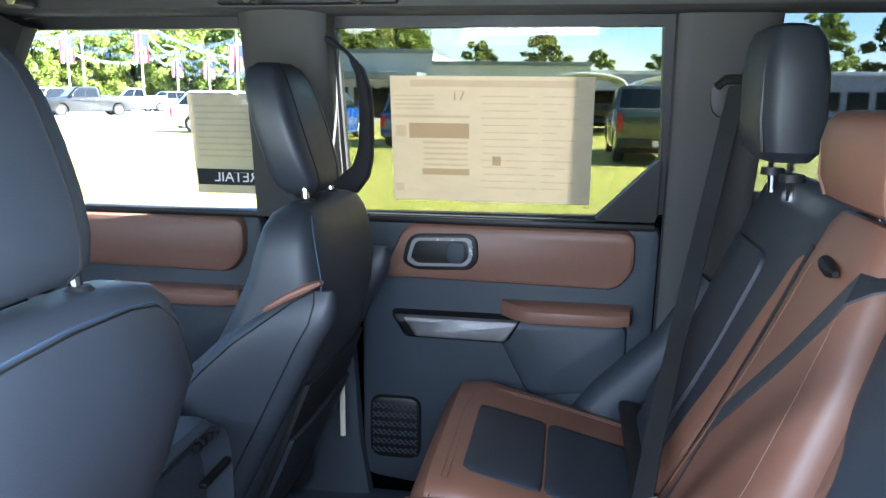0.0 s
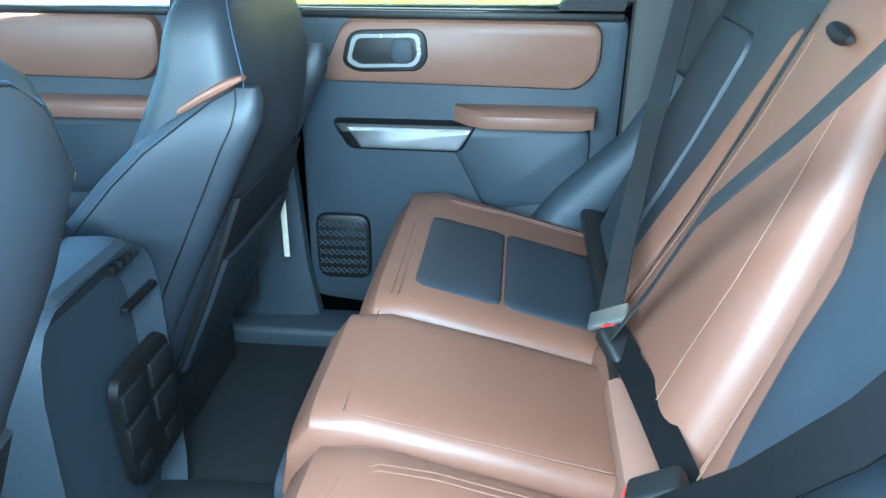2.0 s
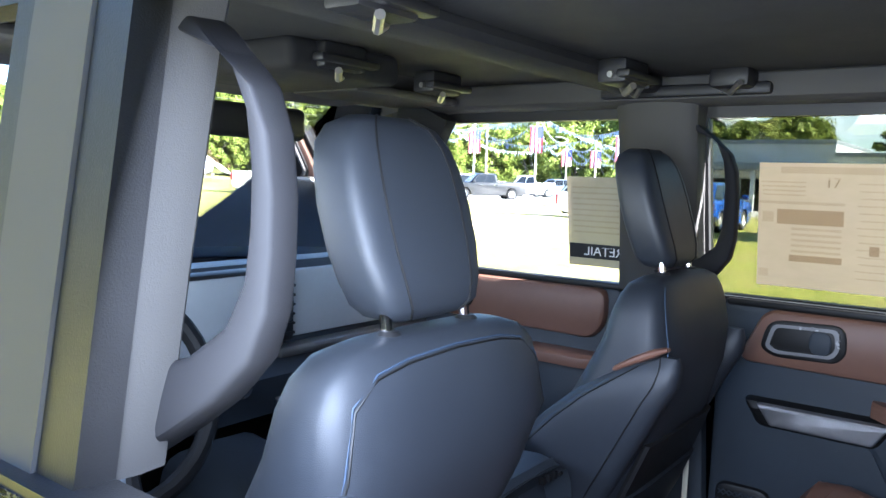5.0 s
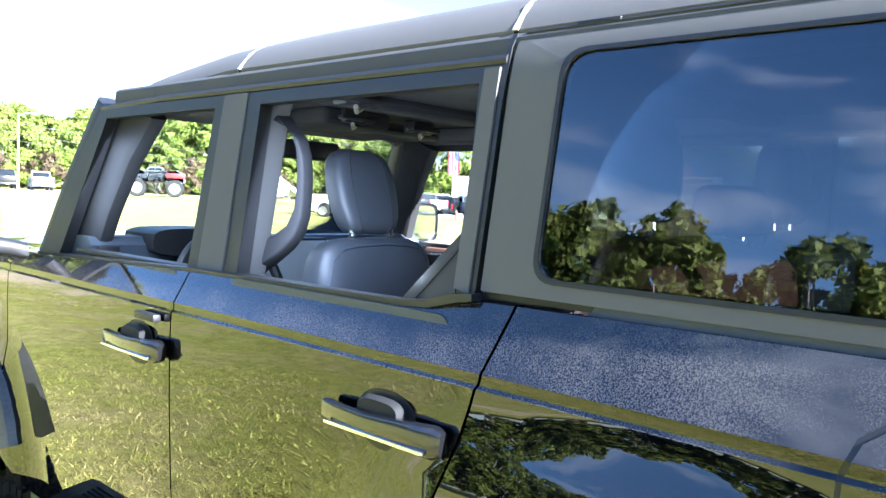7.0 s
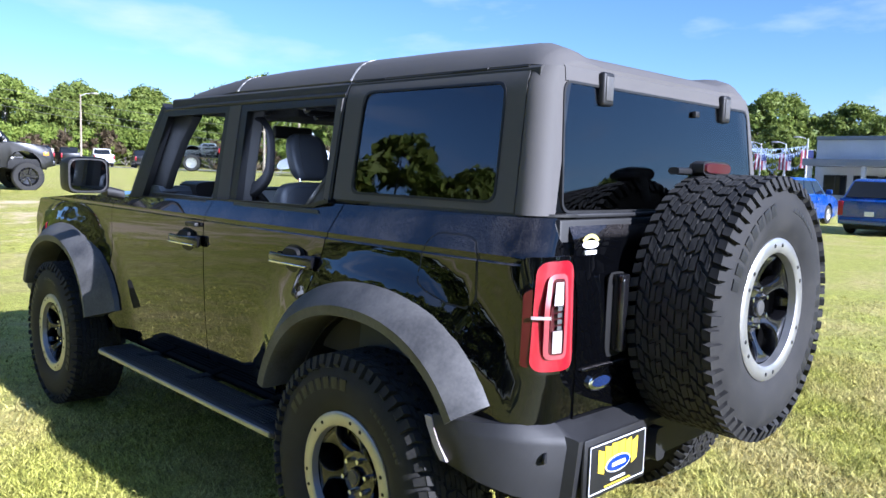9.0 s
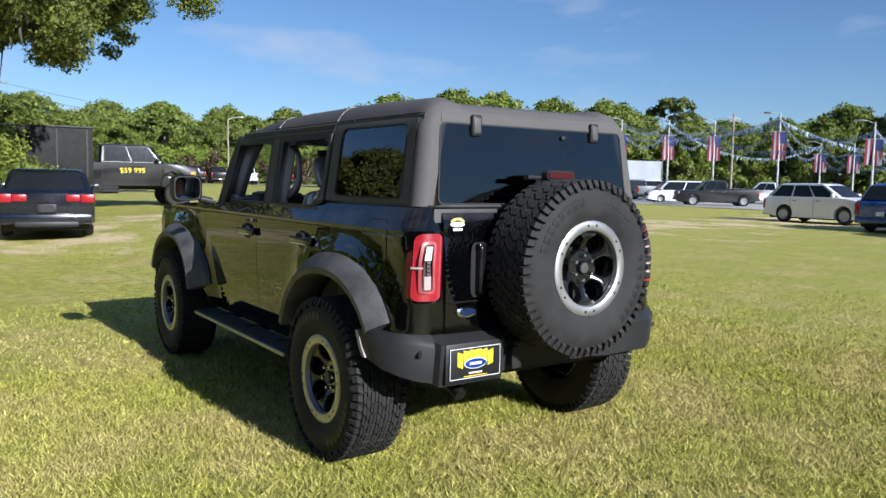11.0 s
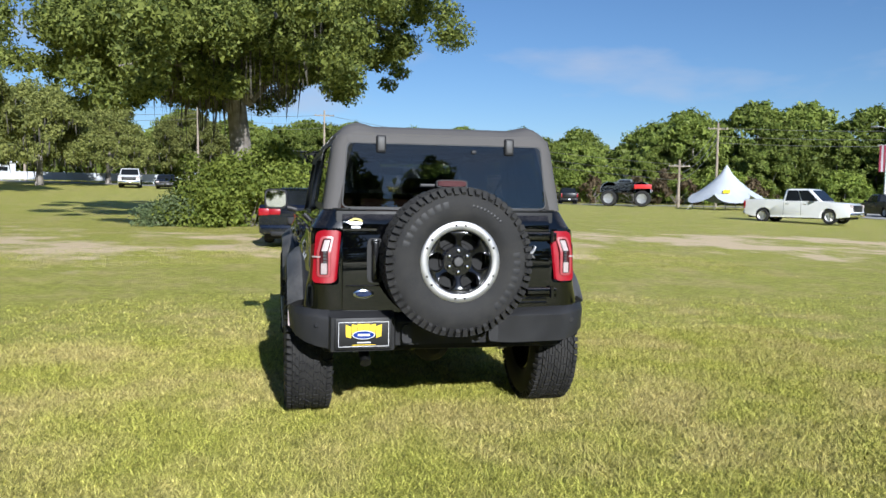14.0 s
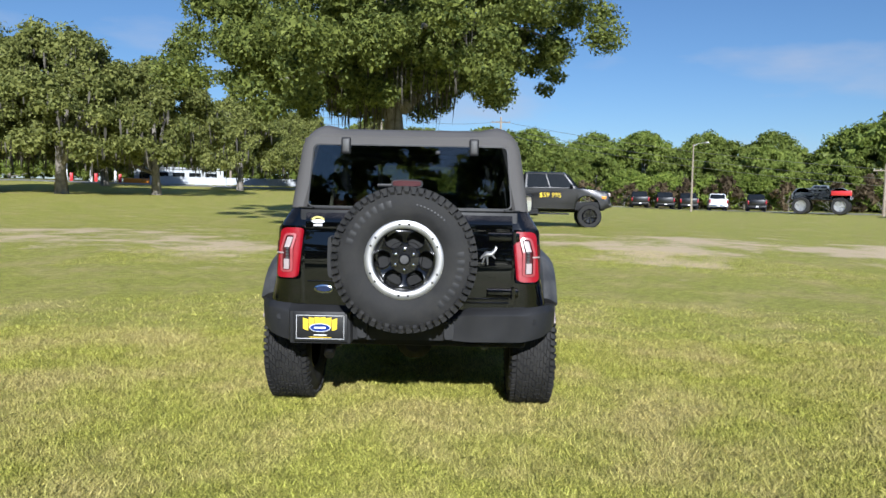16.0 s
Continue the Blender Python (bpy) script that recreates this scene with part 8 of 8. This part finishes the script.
sedan = vehicle("sedan", "dark navy sedan with red tail lamps parked on grass", "sedan", NAVY_CAR, **SEDAN)
part("third_brake_lamp", box(-0.18, 0.18, -1.72, -1.66, 0.985, 1.01), RED_LENS, sedan)
for s in (-1, 1):
    part("boot_lamp", box(s * 0.50 - 0.14, s * 0.50 + 0.14, -2.445, -2.40, 0.77, 0.92, 0.02), RED_LENS, sedan)
part("plate_frame", box(-0.18, 0.18, -2.50, -2.48, 0.54, 0.72, 0.01), TRIM, sedan)
part("bumper_opening", box(-0.6, 0.6, -2.5, -2.3, 0.24, 0.36, 0.03), TRIM, sedan)
place(sedan, -0.25, 15.2, -8.5, 0.93)

# white crew-cab pickup by the tent
park(vehicle("pickup_truck", "white crew-cab pickup parked where grass meets the lot", "pickup truck", WHITE_PAINT, **PICKUP), 27.9, 32.8, 149)

# row of pickups on the road side, seen from behind
EYE = (0.34, -5.53)
for az, paint, lab in ((12.8, BLACK_CAR, "black pickup in a row by the road"), (14.55, BLACK_CAR, "black pickup in a row by the road"), (16.15, BLACK_CAR, "black pickup in a row by the road"), (18.1, WHITE_PAINT, "white pickup in a row by the road"), (20.6, BLACK_CAR, "black pickup apart from the row by the road")):
    x, y = seen(az, 94, *EYE)
    park(vehicle("pickup_truck", lab, "pickup truck", paint, group="pickups in a row by the road", **PICKUP), x, y, az - 3)
for az, paint, lab, spec, cat in ((-10.6, WHITE_PAINT, "white pickup parked beyond the mossy oaks", PICKUP, "pickup truck"), (-8.3, BLACK_CAR, "dark sedan parked beyond the mossy oaks", SEDAN, "sedan")):
    x, y = seen(az, 85, *EYE)
    park(vehicle("pickup_truck" if spec is PICKUP else "sedan", lab, cat, paint, **spec), x, y, az + 184)

# the lot's row, seen beyond the car from behind
LOT_EYE = (-2.1, -4.73)
for az, d, paint, spec, cat, lab, h in (
        (42.95, 75, BLACK_CAR, PICKUP, "pickup truck", "black crew-cab pickup in the lot's row", 15), (44.35, 76, GREY_CAR, PICKUP, "pickup truck", "dark grey pickup in the lot's row", 20),
        (45.5, 80, WHITE_PAINT, PICKUP, "pickup truck", "white pickup between dark ones in the lot", 25), (46.35, 77, BLACK_CAR, SUV, "suv", "black sport-utility car in the lot's row", 70),
        (47.5, 77, GREY_CAR, PICKUP, "pickup truck", "grey pickup in the lot's row", 25), (48.6, 78, WHITE_PAINT, PICKUP, "pickup truck", "white pickup in the lot's row, rear to the grass", 30),
        (49.5, 84, WHITE_PAINT, SUV, "suv", "white sport-utility car far in the lot", 30), (50.2, 68, WHITE_PAINT, VAN, "van", "pale delivery van standing across the lot", 305),
        (52.75, 62, BLACK_CAR, PICKUP, "pickup truck", "dark pickup with a grille guard in the lot", 310),
        (58.0, 74, GREY_CAR, SUV, "suv", "grey sport-utility car far in the lot", 330)):
    x, y = seen(az, d, *LOT_EYE)
    park(vehicle(cat.replace(" ", "_"), lab, cat, paint, group="vehicles on the sales lot", **spec), x, y, h)

# seen through the cabin's windows
for x, y, az, paint, spec, cat, lab in (
        (56.6, 40.3, 318, WHITE_PAINT, PICKUP, "pickup truck", "white crew-cab pickup on the bright lot"), (59.2, 36.3, 318, WHITE_PAINT, PICKUP, "pickup truck", "white pickup beside another on the bright lot"),
        (29.6, 14.4, 180, WHITE_PAINT, SUV, "suv", "white sport-utility car on the lot's edge"),
        (26.7, 9.5, 90, BLUE_CAR, SUV, "suv", "bright blue sport-utility car at the lawn's edge"), (24.8, 5.5, 90, BLUE_CAR, SUV, "suv", "bright blue sport-utility car, rear to the lawn"),
        (21.0, -1.45, 90, GREEN_CAR, PICKUP, "pickup truck", "dark green pickup, rear to the lawn"),
        (38.5, -1.05, 90, BLACK_CAR, PICKUP, "pickup truck", "dark pickup under the hooped carport")):
    park(vehicle(cat.replace(" ", "_"), lab, cat, paint, group="vehicles on the sales lot", **spec), x, y, az)


# lifted black work truck with a box body
def work_truck():
    t = vehicle("work_truck", "tall black crew-cab work truck with a box body", "truck", BLACK_CAR, L=6.9, W=2.35, H=2.15, base=5.0, r=0.56, belt=1.42, hood=1.36, deck=1.30,
                cab=(-0.55, 2.0), roof=(-0.5, 1.42), doors=2, bed=False, clear=0.45, lift=0.42, hub=RIM, tyre_w=0.34)
    bm = box(-1.2, 1.2, -6.6, -0.75, 1.15, 3.15, 0.03)
    bx = part("box_body", bm, DARK, t, "black box body")
    for k in range(6):
        for s in (-1, 1):
            part("rib", box(s * 1.2 - 0.012, s * 1.2 + 0.025, -6.4 + k * 1.08, -6.34 + k * 1.08, 1.2, 3.1), TRIM, bx)
    part("box_cap", box(-1.25, 1.25, -6.65, -0.7, 3.13, 3.20, 0.02), TRIM, t)
    for s in (-1, 1):
        part("frame_rail", box(s * 0.5 - 0.06, s * 0.5 + 0.06, -6.5, 2.6, 0.72, 0.95), DARK, t)
        part("fuel_tank", box(s * 0.95 - 0.2, s * 0.95 + 0.2, -1.4, 0.2, 0.55, 0.98, 0.08), DARK, t)
        part("step", box(s * 1.12 - 0.12, s * 1.12 + 0.12, -0.4, 1.6, 0.62, 0.68, 0.02), TRIM, t)
        part("side_lamp", box(s * 1.17 - 0.02, s * 1.17 + 0.02, 3.05, 3.25, 1.36, 1.5, 0.02), AMBER, t)
    words("price", "$59 995", 0.30, Matrix.Translation((1.185, 0.72, 1.50)) @ Matrix.Rotation(radians(90), 4, "Z") @ Matrix.Rotation(radians(90), 4, "X"), YELLOW, t, 0.004, "bright yellow painted price")
    return t


truck = work_truck()
place(truck, 3.35, 26.9, -95, 0.88)


# monster truck with huge tyres
monster = vehicle("monster_truck", "grey monster truck with red bed and huge tyres", "truck", GREY_CAR, L=5.2, W=1.95, H=1.85, base=3.4, r=0.84, belt=1.15, hood=1.15, deck=1.22, cab=(-0.75, 1.35), roof=(-0.62, 0.7), bed=True, clear=0.45, lift=1.0, tyre_w=0.75)
part("bed_cover", box(-0.99, 0.99, -2.62, -0.85, 1.85, 2.34, 0.06), RED_CAR, monster, "red truck bed")
for s in (-1, 1):
    for y in (-1.7, 1.7):
        part("spring_link", tube([(s * 0.35, y, 0.84), (s * 0.55, y * 0.7, 1.5)], 0.07), STEEL, monster)
for y in (-1.7, 1.7):
    part("axle", tube([(-0.9, y, 0.84), (0.9, y, 0.84)], 0.09), STEEL, monster)
park(monster, 35.3, 70.6, 300)


# ---- tent, trailer, banner, cone ----
CANVAS = mat("white_canvas", (0.50, 0.53, 0.56), 0.7, spread=0.06, scale=1.5, bump=0.1, bump_scale=20)


def star_tent():
    t = empty("star_tent", "white star-shaped canopy tent with a high peak", "tent")
    rows = []
    for k in range(12):
        u = k / 11
        row = []
        for j in range(48):
            a = 2 * math.pi * j / 48
            star = 0.80 + 0.20 * abs(math.cos(a * 3)) ** 0.7
            rad = 4.4 * (u ** 0.85) * (1 - u + u * star) + 0.05
            row.append(Vector((rad * math.cos(a), rad * math.sin(a), 4.8 - 4.1 * u ** 0.62 + 0.9 * u * u * (1 - abs(math.cos(a * 3)) ** 0.7))))
        rows.append(row)
    part("canopy", loft(rows, caps=False), CANVAS, t, "white canvas stretched to six points")
    part("mast", tube([(0, 0, -0.2), (0, 0, 4.85)], 0.05), STEEL, t)
    for j in range(6):
        a = 2 * math.pi * (j + 0.5) / 6 - math.pi / 6
        part("guy_rope", tube([(4.3 * math.cos(a), 4.3 * math.sin(a), 0.72), (5.3 * math.cos(a), 5.3 * math.sin(a), -0.1)], 0.02, 5), STEEL, t)
        b = a + math.pi / 6
        part("side_pole", tube([(3.4 * math.cos(b), 3.4 * math.sin(b), -0.1), (3.4 * math.cos(b), 3.4 * math.sin(b), 1.72)], 0.03, 6), STEEL, t)
    part("emblem", pane([(-2.4, -2.2, 1.75), (-1.9, -2.7, 1.75), (-1.6, -2.4, 2.1), (-2.1, -1.95, 2.1)]), YELLOW, t)
    return place(t, 39.8, 59.2, 10, 0.86)


star_tent()


def semi_trailer():
    t = empty("semi_trailer", "long white box trailer with red script lettering", "trailer")
    body = part("box_body", box(-1.3, 1.3, -7, 7, 1.2, 4.0, 0.04), mat("white_trailer_skin", (0.52, 0.51, 0.48), 0.45, spread=0.06, scale=0.6), t)
    for k in range(9):
        part("rub_rail", box(1.3, 1.33, -6.8 + k * 1.6, -6.74 + k * 1.6, 1.25, 3.95), WHITE, body)
    for k in range(7):
        part("red_lettering", box(1.3, 1.315, -4.0 + 0.62 * k, -3.62 + 0.62 * k, 2.75, 3.15 + 0.12 * (k % 3 == 0), 0.02), RED, t)
    for y in (-5.6, -4.4):
        for s in (-1, 1):
            road_wheel(t, s * 1.1, y, 0.5, 0.3, STEEL)
    part("landing_leg", box(-0.6, 0.6, 4.0, 4.3, 0, 1.2), STEEL, t)
    return t


x, y = seen(45.6, 125, *LOT_EYE)
place(semi_trailer(), x, y, 222)
x, y = seen(48.1, 92, *LOT_EYE)
ban = empty("banner_sign", "plain white canvas sign on two posts", "sign")
for s in (-1, 1):
    part("post", tube([(s * 2.2, 0, -0.2), (s * 2.2, 0, 4.2)], 0.06, 8), STEEL, ban)
part("canvas", sheet([(-2.3, 1.6), (2.3, 1.6), (2.1, 4.1), (-2.1, 4.2)], lambda a, z: Vector((a, 0.05 * math.sin(a * 3 + z), z)), 0.01, [-1.5, -0.7, 0, 0.7, 1.5], [2.2, 2.8, 3.4], lambda a, z: Vector((0, 1, 0))), CANVAS, ban)
place(ban, x, y, -48)
x, y = seen(46.05, 60, *LOT_EYE)
cone = empty("traffic_cone", "orange traffic cone on the lot", "cone")
part("base", box(-0.2, 0.2, -0.2, 0.2, 0, 0.04, 0.01), RED, cone)
part("cone", lathe([(0.16, 0.04), (0.03, 0.72), (0.001, 0.73)], Matrix.Rotation(radians(-90), 4, "Y"), 16), mat("orange_plastic", (0.85, 0.16, 0.03), 0.5), cone)
place(cone, x, y)

# ---- poles, flags, wires, streamers ----
POLE_METAL = mat("galvanised_pole", (0.55, 0.55, 0.53), 0.5, metal=0.4, spread=0.12, scale=3)
POLE_WOOD = mat("weathered_pole_wood", (0.30, 0.25, 0.19), 0.85, spread=0.3, scale=2, bump=0.5, bump_scale=30)
STRIPE_RED, FLAG_BLUE = mat("flag_red_cloth", (0.24, 0.03, 0.05), 0.7), mat("flag_blue_cloth", (0.03, 0.04, 0.14), 0.7)
CLOTH = mat("flag_white_cloth", (0.42, 0.41, 0.43), 0.7, spread=0.05)
FOIL = mat("silver_blue_foil", (0.30, 0.38, 0.52), 0.4, metal=0.4, spread=0.5, scale=3)


def cloth(w0, w1, z0, z1, push=0.0, thick=0.012):
    return sheet([(w0, z0), (w1, z0), (w1, z1), (w0, z1)], lambda a, z: Vector((a, 0.10 * math.sin(a * 4 + z * 1.2) * (z1 + 1 - z) * 0.3 - push, z)), thick, [w0 + (w1 - w0) * k / 6 for k in range(1, 6)], [z0 + (z1 - z0) * k / 4 for k in range(1, 4)], lambda a, z: Vector((0, 1, 0)))


def lamp_pole(x, y, h, flag, heads=1, turn=0.0, group="light poles round the lot", skin=None):
    lab = {"": "galvanised light pole with a lamp arm", "stripes": "light pole hung with a striped flag", "plain": "light pole with a plain white banner"}[flag]
    p = empty("light_pole", lab, "light pole", group)
    part("pole", tube([(0, 0, -0.2), (0, 0, h * 0.5), (0, 0, h)], [0.11, 0.09, 0.06], 10), skin or POLE_METAL, p)
    for k in range(heads):
        s = 1 if k == 0 else -1
        arm = part("arm", tube([(0, 0, h - 0.15), (s * 0.5, 0, h + 0.1), (s * 0.95, 0, h + 0.12)], 0.035, 6), POLE_METAL, p)
        part("lamp_head", box(s * 1.1 - 0.3, s * 1.1 + 0.3, -0.16, 0.16, h + 0.05, h + 0.2, 0.05), STEEL, p)
    if flag == "stripes":
        fl = part("flag", cloth(-0.6, 0.6, h * 0.50, h * 0.80), CLOTH, p, "hanging flag with red and white stripes")
        for k in range(4):
            a = -0.6 + 0.171 * (2 * k)
            part("red_stripe", cloth(a, a + 0.171, h * 0.50, h * (0.80 if k > 1 else 0.67), 0.014, 0.04), STRIPE_RED, fl)
        part("canton", cloth(-0.6, 0.03, h * 0.67, h * 0.80, 0.022, 0.056), FLAG_BLUE, fl)
        part("banner_arm", tube([(-0.8, 0, h * 0.805), (0.8, 0, h * 0.805)], 0.025, 6), POLE_METAL, p)
    elif flag == "plain":
        part("banner", cloth(0.08, 0.78, h * 0.50, h * 0.72), CLOTH, p, "plain white hanging banner")
        part("banner_arm", tube([(0, 0, h * 0.725), (0.8, 0, h * 0.725)], 0.02, 6), POLE_METAL, p)
    place(p, x, y, turn)
    return Vector((x, y, ground_z(x, y) + h - 0.3))


tips = []
for az in (42.8, 46.5, 49.75, 52.8):
    x, y = seen(az, 83, *LOT_EYE)
    tips.append(lamp_pole(x, y, 8.1, "stripes", 1, 180 - az))
for x, y, h in ((62, 37.1, 8.1), (80, 43.4, 6.5), (80, 39.7, 6.3), (58, 26.7, 6.6), (80, 34.0, 5.6), (80, 31.4, 5.6), (80, 29.2, 6.1)):
    tips.append(lamp_pole(x, y, h, "stripes", 1, 120))
lamp_pole(22.1, 68.5, 6.4, "", 1, -20, skin=POLE_WOOD)


def sag_line(a, b, drop, n=16):
    return [a.lerp(b, k / n) - Vector((0, 0, 4 * drop * (k / n) * (1 - k / n))) for k in range(n + 1)]


def streamer(a, b, drop, seed):
    rng = np.random.default_rng(seed)
    bm = tube(sag_line(a, b, drop), 0.012, 4)
    s = empty("streamer_string", "sagging string of blue and silver foil streamers", "streamer", "streamers over the lot")
    part("cord", bm, STEEL, s)
    pts = sag_line(a, b, drop, max(20, int((b - a).length / 0.22)))
    quads = []
    d = (b - a).normalized()
    for p in pts:
        ln, w = 0.20 + 0.18 * rng.random(), 0.045
        q = np.array(p)
        e = np.array(d) * w
        sw = rng.normal(size=3) * 0.06
        quads.append(np.stack([q - e, q + e, q + e * 0.6 + sw - [0, 0, ln], q - e * 0.6 + sw - [0, 0, ln]]))
    o = tagged(new("foil_pennant", tri_mesh("foil_pennant", np.concatenate(quads), 4, FOIL)), kind="stuff")
    o.parent = s
    return s


for i, (p, q) in enumerate(zip(tips, tips[1:])):
    streamer(p, q, 1.1, 90 + i)
    streamer(p - Vector((0, 0, 0.6)), q - Vector((0, 0, 0.5)), 1.9, 120 + i)
streamer(tips[0], tips[4], 2.0, 140)
streamer(tips[1], tips[4], 1.7, 141)
streamer(tips[2], tips[5], 2.4, 142)
for i, (a, b) in enumerate(((3, 4), (4, 7), (7, 9), (4, 10), (7, 10), (5, 8), (2, 7), (6, 10))):
    streamer(tips[a] - Vector((0, 0, 0.2)), tips[b] - Vector((0, 0, 0.4)), 0.9 + 0.2 * i, 150 + i)


def utility_pole(x, y, h=10.5, turn=0.0):
    p = empty("utility_pole", "weathered wooden utility pole with a crossarm", "utility pole", "utility poles along the road")
    part("pole", tube([(0, 0, -0.3), (0, 0, h)], [0.16, 0.11], 10), POLE_WOOD, p)
    part("crossarm", box(-1.2, 1.2, -0.05, 0.05, h - 0.7, h - 0.58, 0.01), POLE_WOOD, p)
    for s in (-1.1, -0.5, 0.5, 1.1):
        part("insulator", lathe([(0.05, 0), (0.06, 0.08), (0.03, 0.14), (0.001, 0.15)], Matrix.Translation((s, 0, h - 0.58)) @ Matrix.Rotation(radians(-90), 4, "Y"), 8), STEEL, p)
    place(p, x, y, turn)
    return Vector((x, y, ground_z(x, y) + h - 0.5))


road_poles = [utility_pole(*az_point(a, d)) for a, d in ((-40, 112), (-28, 106), (-17, 102), (-6, 99), (3, 96))]
road_poles += [utility_pole(45.2, 69.6, 9.0), utility_pole(82, 56), utility_pole(39.7, 67.6, 4.9)]
order = [road_poles[i] for i in (0, 1, 2, 3, 4, 7, 5, 6)]
for i, (p, q) in enumerate(zip(order, order[1:])):
    for k, dz in enumerate((0, -0.9, -1.6)):
        w = tube(sag_line(p + Vector((0, 0, dz)), q + Vector((0, 0, dz)), 0.7), 0.022, 4)
        tagged(link_mesh("power_line", w, STEEL), "thin grey power line strung between poles", "power line", "power lines along the road")

# ---- sales building, carport, far station ----
CLADDING = mat("pale_grey_cladding", (0.50, 0.52, 0.54), 0.6, spread=0.08, scale=0.5, bump=0.15, bump_scale=10)
CLADDING_DARK = mat("slate_cladding", (0.17, 0.19, 0.22), 0.5, spread=0.1, scale=0.5)


def sales_building():
    b = empty("sales_building", "low pale grey sales building with a dark window band", "building")
    for x, y0, y1, h, m in ((52, 10, 18, 5.3, CLADDING), (52, -0.5, 10, 4.4, CLADDING), (58, -26, -0.5, 4.0, CLADDING_DARK)):
        wall = part("wall", box(x, x + 14, y0, y1 - 0.01, -0.3, h - 0.3), m, b)
        part("parapet", box(x - 0.12, x + 14.1, y0 - 0.05, y1 + 0.03, h - 0.3, h, 0.02), CLADDING_DARK if m is CLADDING else CLADDING, b)
        n = int((y1 - y0) / 1.9)
        for k in range(n):
            a = y0 + 0.4 + k * (y1 - y0 - 0.6) / n
            w = part("window", box(x - 0.05, x + 0.03, a, a + 1.45, 0.9, 2.4), TRIM, b)
            part("glazing", box(x - 0.06, x + 0.02, a + 0.07, a + 0.69, 0.97, 2.33), CAR_GLASS, w)
            part("glazing", box(x - 0.06, x + 0.02, a + 0.76, a + 1.38, 0.97, 2.33), CAR_GLASS, w)
    part("porch_roof", box(48.6, 52, 10.4, 17.6, 3.0, 3.5, 0.04), CLADDING_DARK, b)
    for y in (10.8, 14, 17.2):
        part("porch_post", box(48.8, 49.05, y - 0.12, y + 0.12, -0.4, 3.0, 0.02), CLADDING, b)
    part("entrance_door", box(51.92, 52.02, 13.2, 14.9, 0, 2.3), CAR_GLASS, b)
    b.matrix_basis = Matrix.Translation((0, 0, ground_z(52, 5))) @ Matrix.Diagonal((1, 1, 0.88, 1))
    return b


sales_building()


def carport(x, y0, y1, depth, h):
    c = empty("carport", "white hooped carport frame with a pale roof sheet", "carport", "hooped carports")
    mid, hw = (y0 + y1) / 2, (y1 - y0) / 2
    hoop = []
    for k in range(17):
        a = math.pi * k / 16
        hoop.append((mid - hw * math.cos(a), h - 0.75 + 0.75 * math.sin(a) ** 0.7))
    for k in range(4):
        xx = x + depth * k / 3
        part("hoop", tube([(xx, y0, -0.2)] + [(xx, a, z) for a, z in hoop] + [(xx, y1, -0.2)], 0.06, 8), WHITE, c)
    part("roof_sheet", loft([[Vector((xx, a, z + dz)) for a, z in hoop] + [Vector((xx, a, z + dz - 0.03)) for a, z in hoop[::-1]] for xx, dz in ((x + 0.1, 0.08), (x + depth, 0.08))]), WHITE, c)
    c.location.z = ground_z(x, mid)


carport(34, -1.75, 1.9, 6.5, 2.6)
carport(33, -5.9, -2.0, 6.5, 2.5)


def fuel_station():
    st = empty("fuel_station", "far fuel station with a blue canopy and low building", "fuel station")
    part("canopy", box(-6, 6, -4, 4, 4.2, 5.3, 0.05), BLUE, st, "blue station canopy")
    part("canopy_stripe", box(-6.05, 6.05, -4.05, 4.05, 4.2, 4.32), WHITE, st)
    for x in (-4.5, 0, 4.5):
        part("canopy_post", box(x - 0.2, x + 0.2, -0.2, 0.2, -0.2, 4.3), WHITE, st)
        part("fuel_pump", box(x + 0.6, x + 1.2, -0.3, 0.3, 0, 1.7, 0.05), RED, st)
    part("shop", box(8, 26, 3, 10, -0.2, 3.2), CLADDING, st)
    part("shop_roof", box(7.6, 26.4, 2.6, 10.4, 3.2, 3.5), CLADDING, st)
    for k in range(5):
        part("shop_window", box(9 + k * 3.3, 11.4 + k * 3.3, 2.92, 3.05, 0.8, 2.4), CAR_GLASS, st)
    part("goods_stack", box(6, 13, -1, 0, -0.1, 0.9, 0.05), AMBER, st, "orange stacked goods")
    x, y = seen(-26.3, 104)
    return place(st, x, y, 22, 0.62)


fuel_station()
fence = empty("panel_fence", "long low pale grey panel fence by the road", "fence")
for k in range(14):
    part("panel", box(k * 1.8 + 0.05, k * 1.8 + 1.75, -0.03, 0.03, 0.1, 1.0), CLADDING, fence)
    part("post", box(k * 1.8 - 0.06, k * 1.8 + 0.06, -0.06, 0.06, -0.2, 1.1), CLADDING, fence)
place(fence, *seen(-22.5, 100), 14)
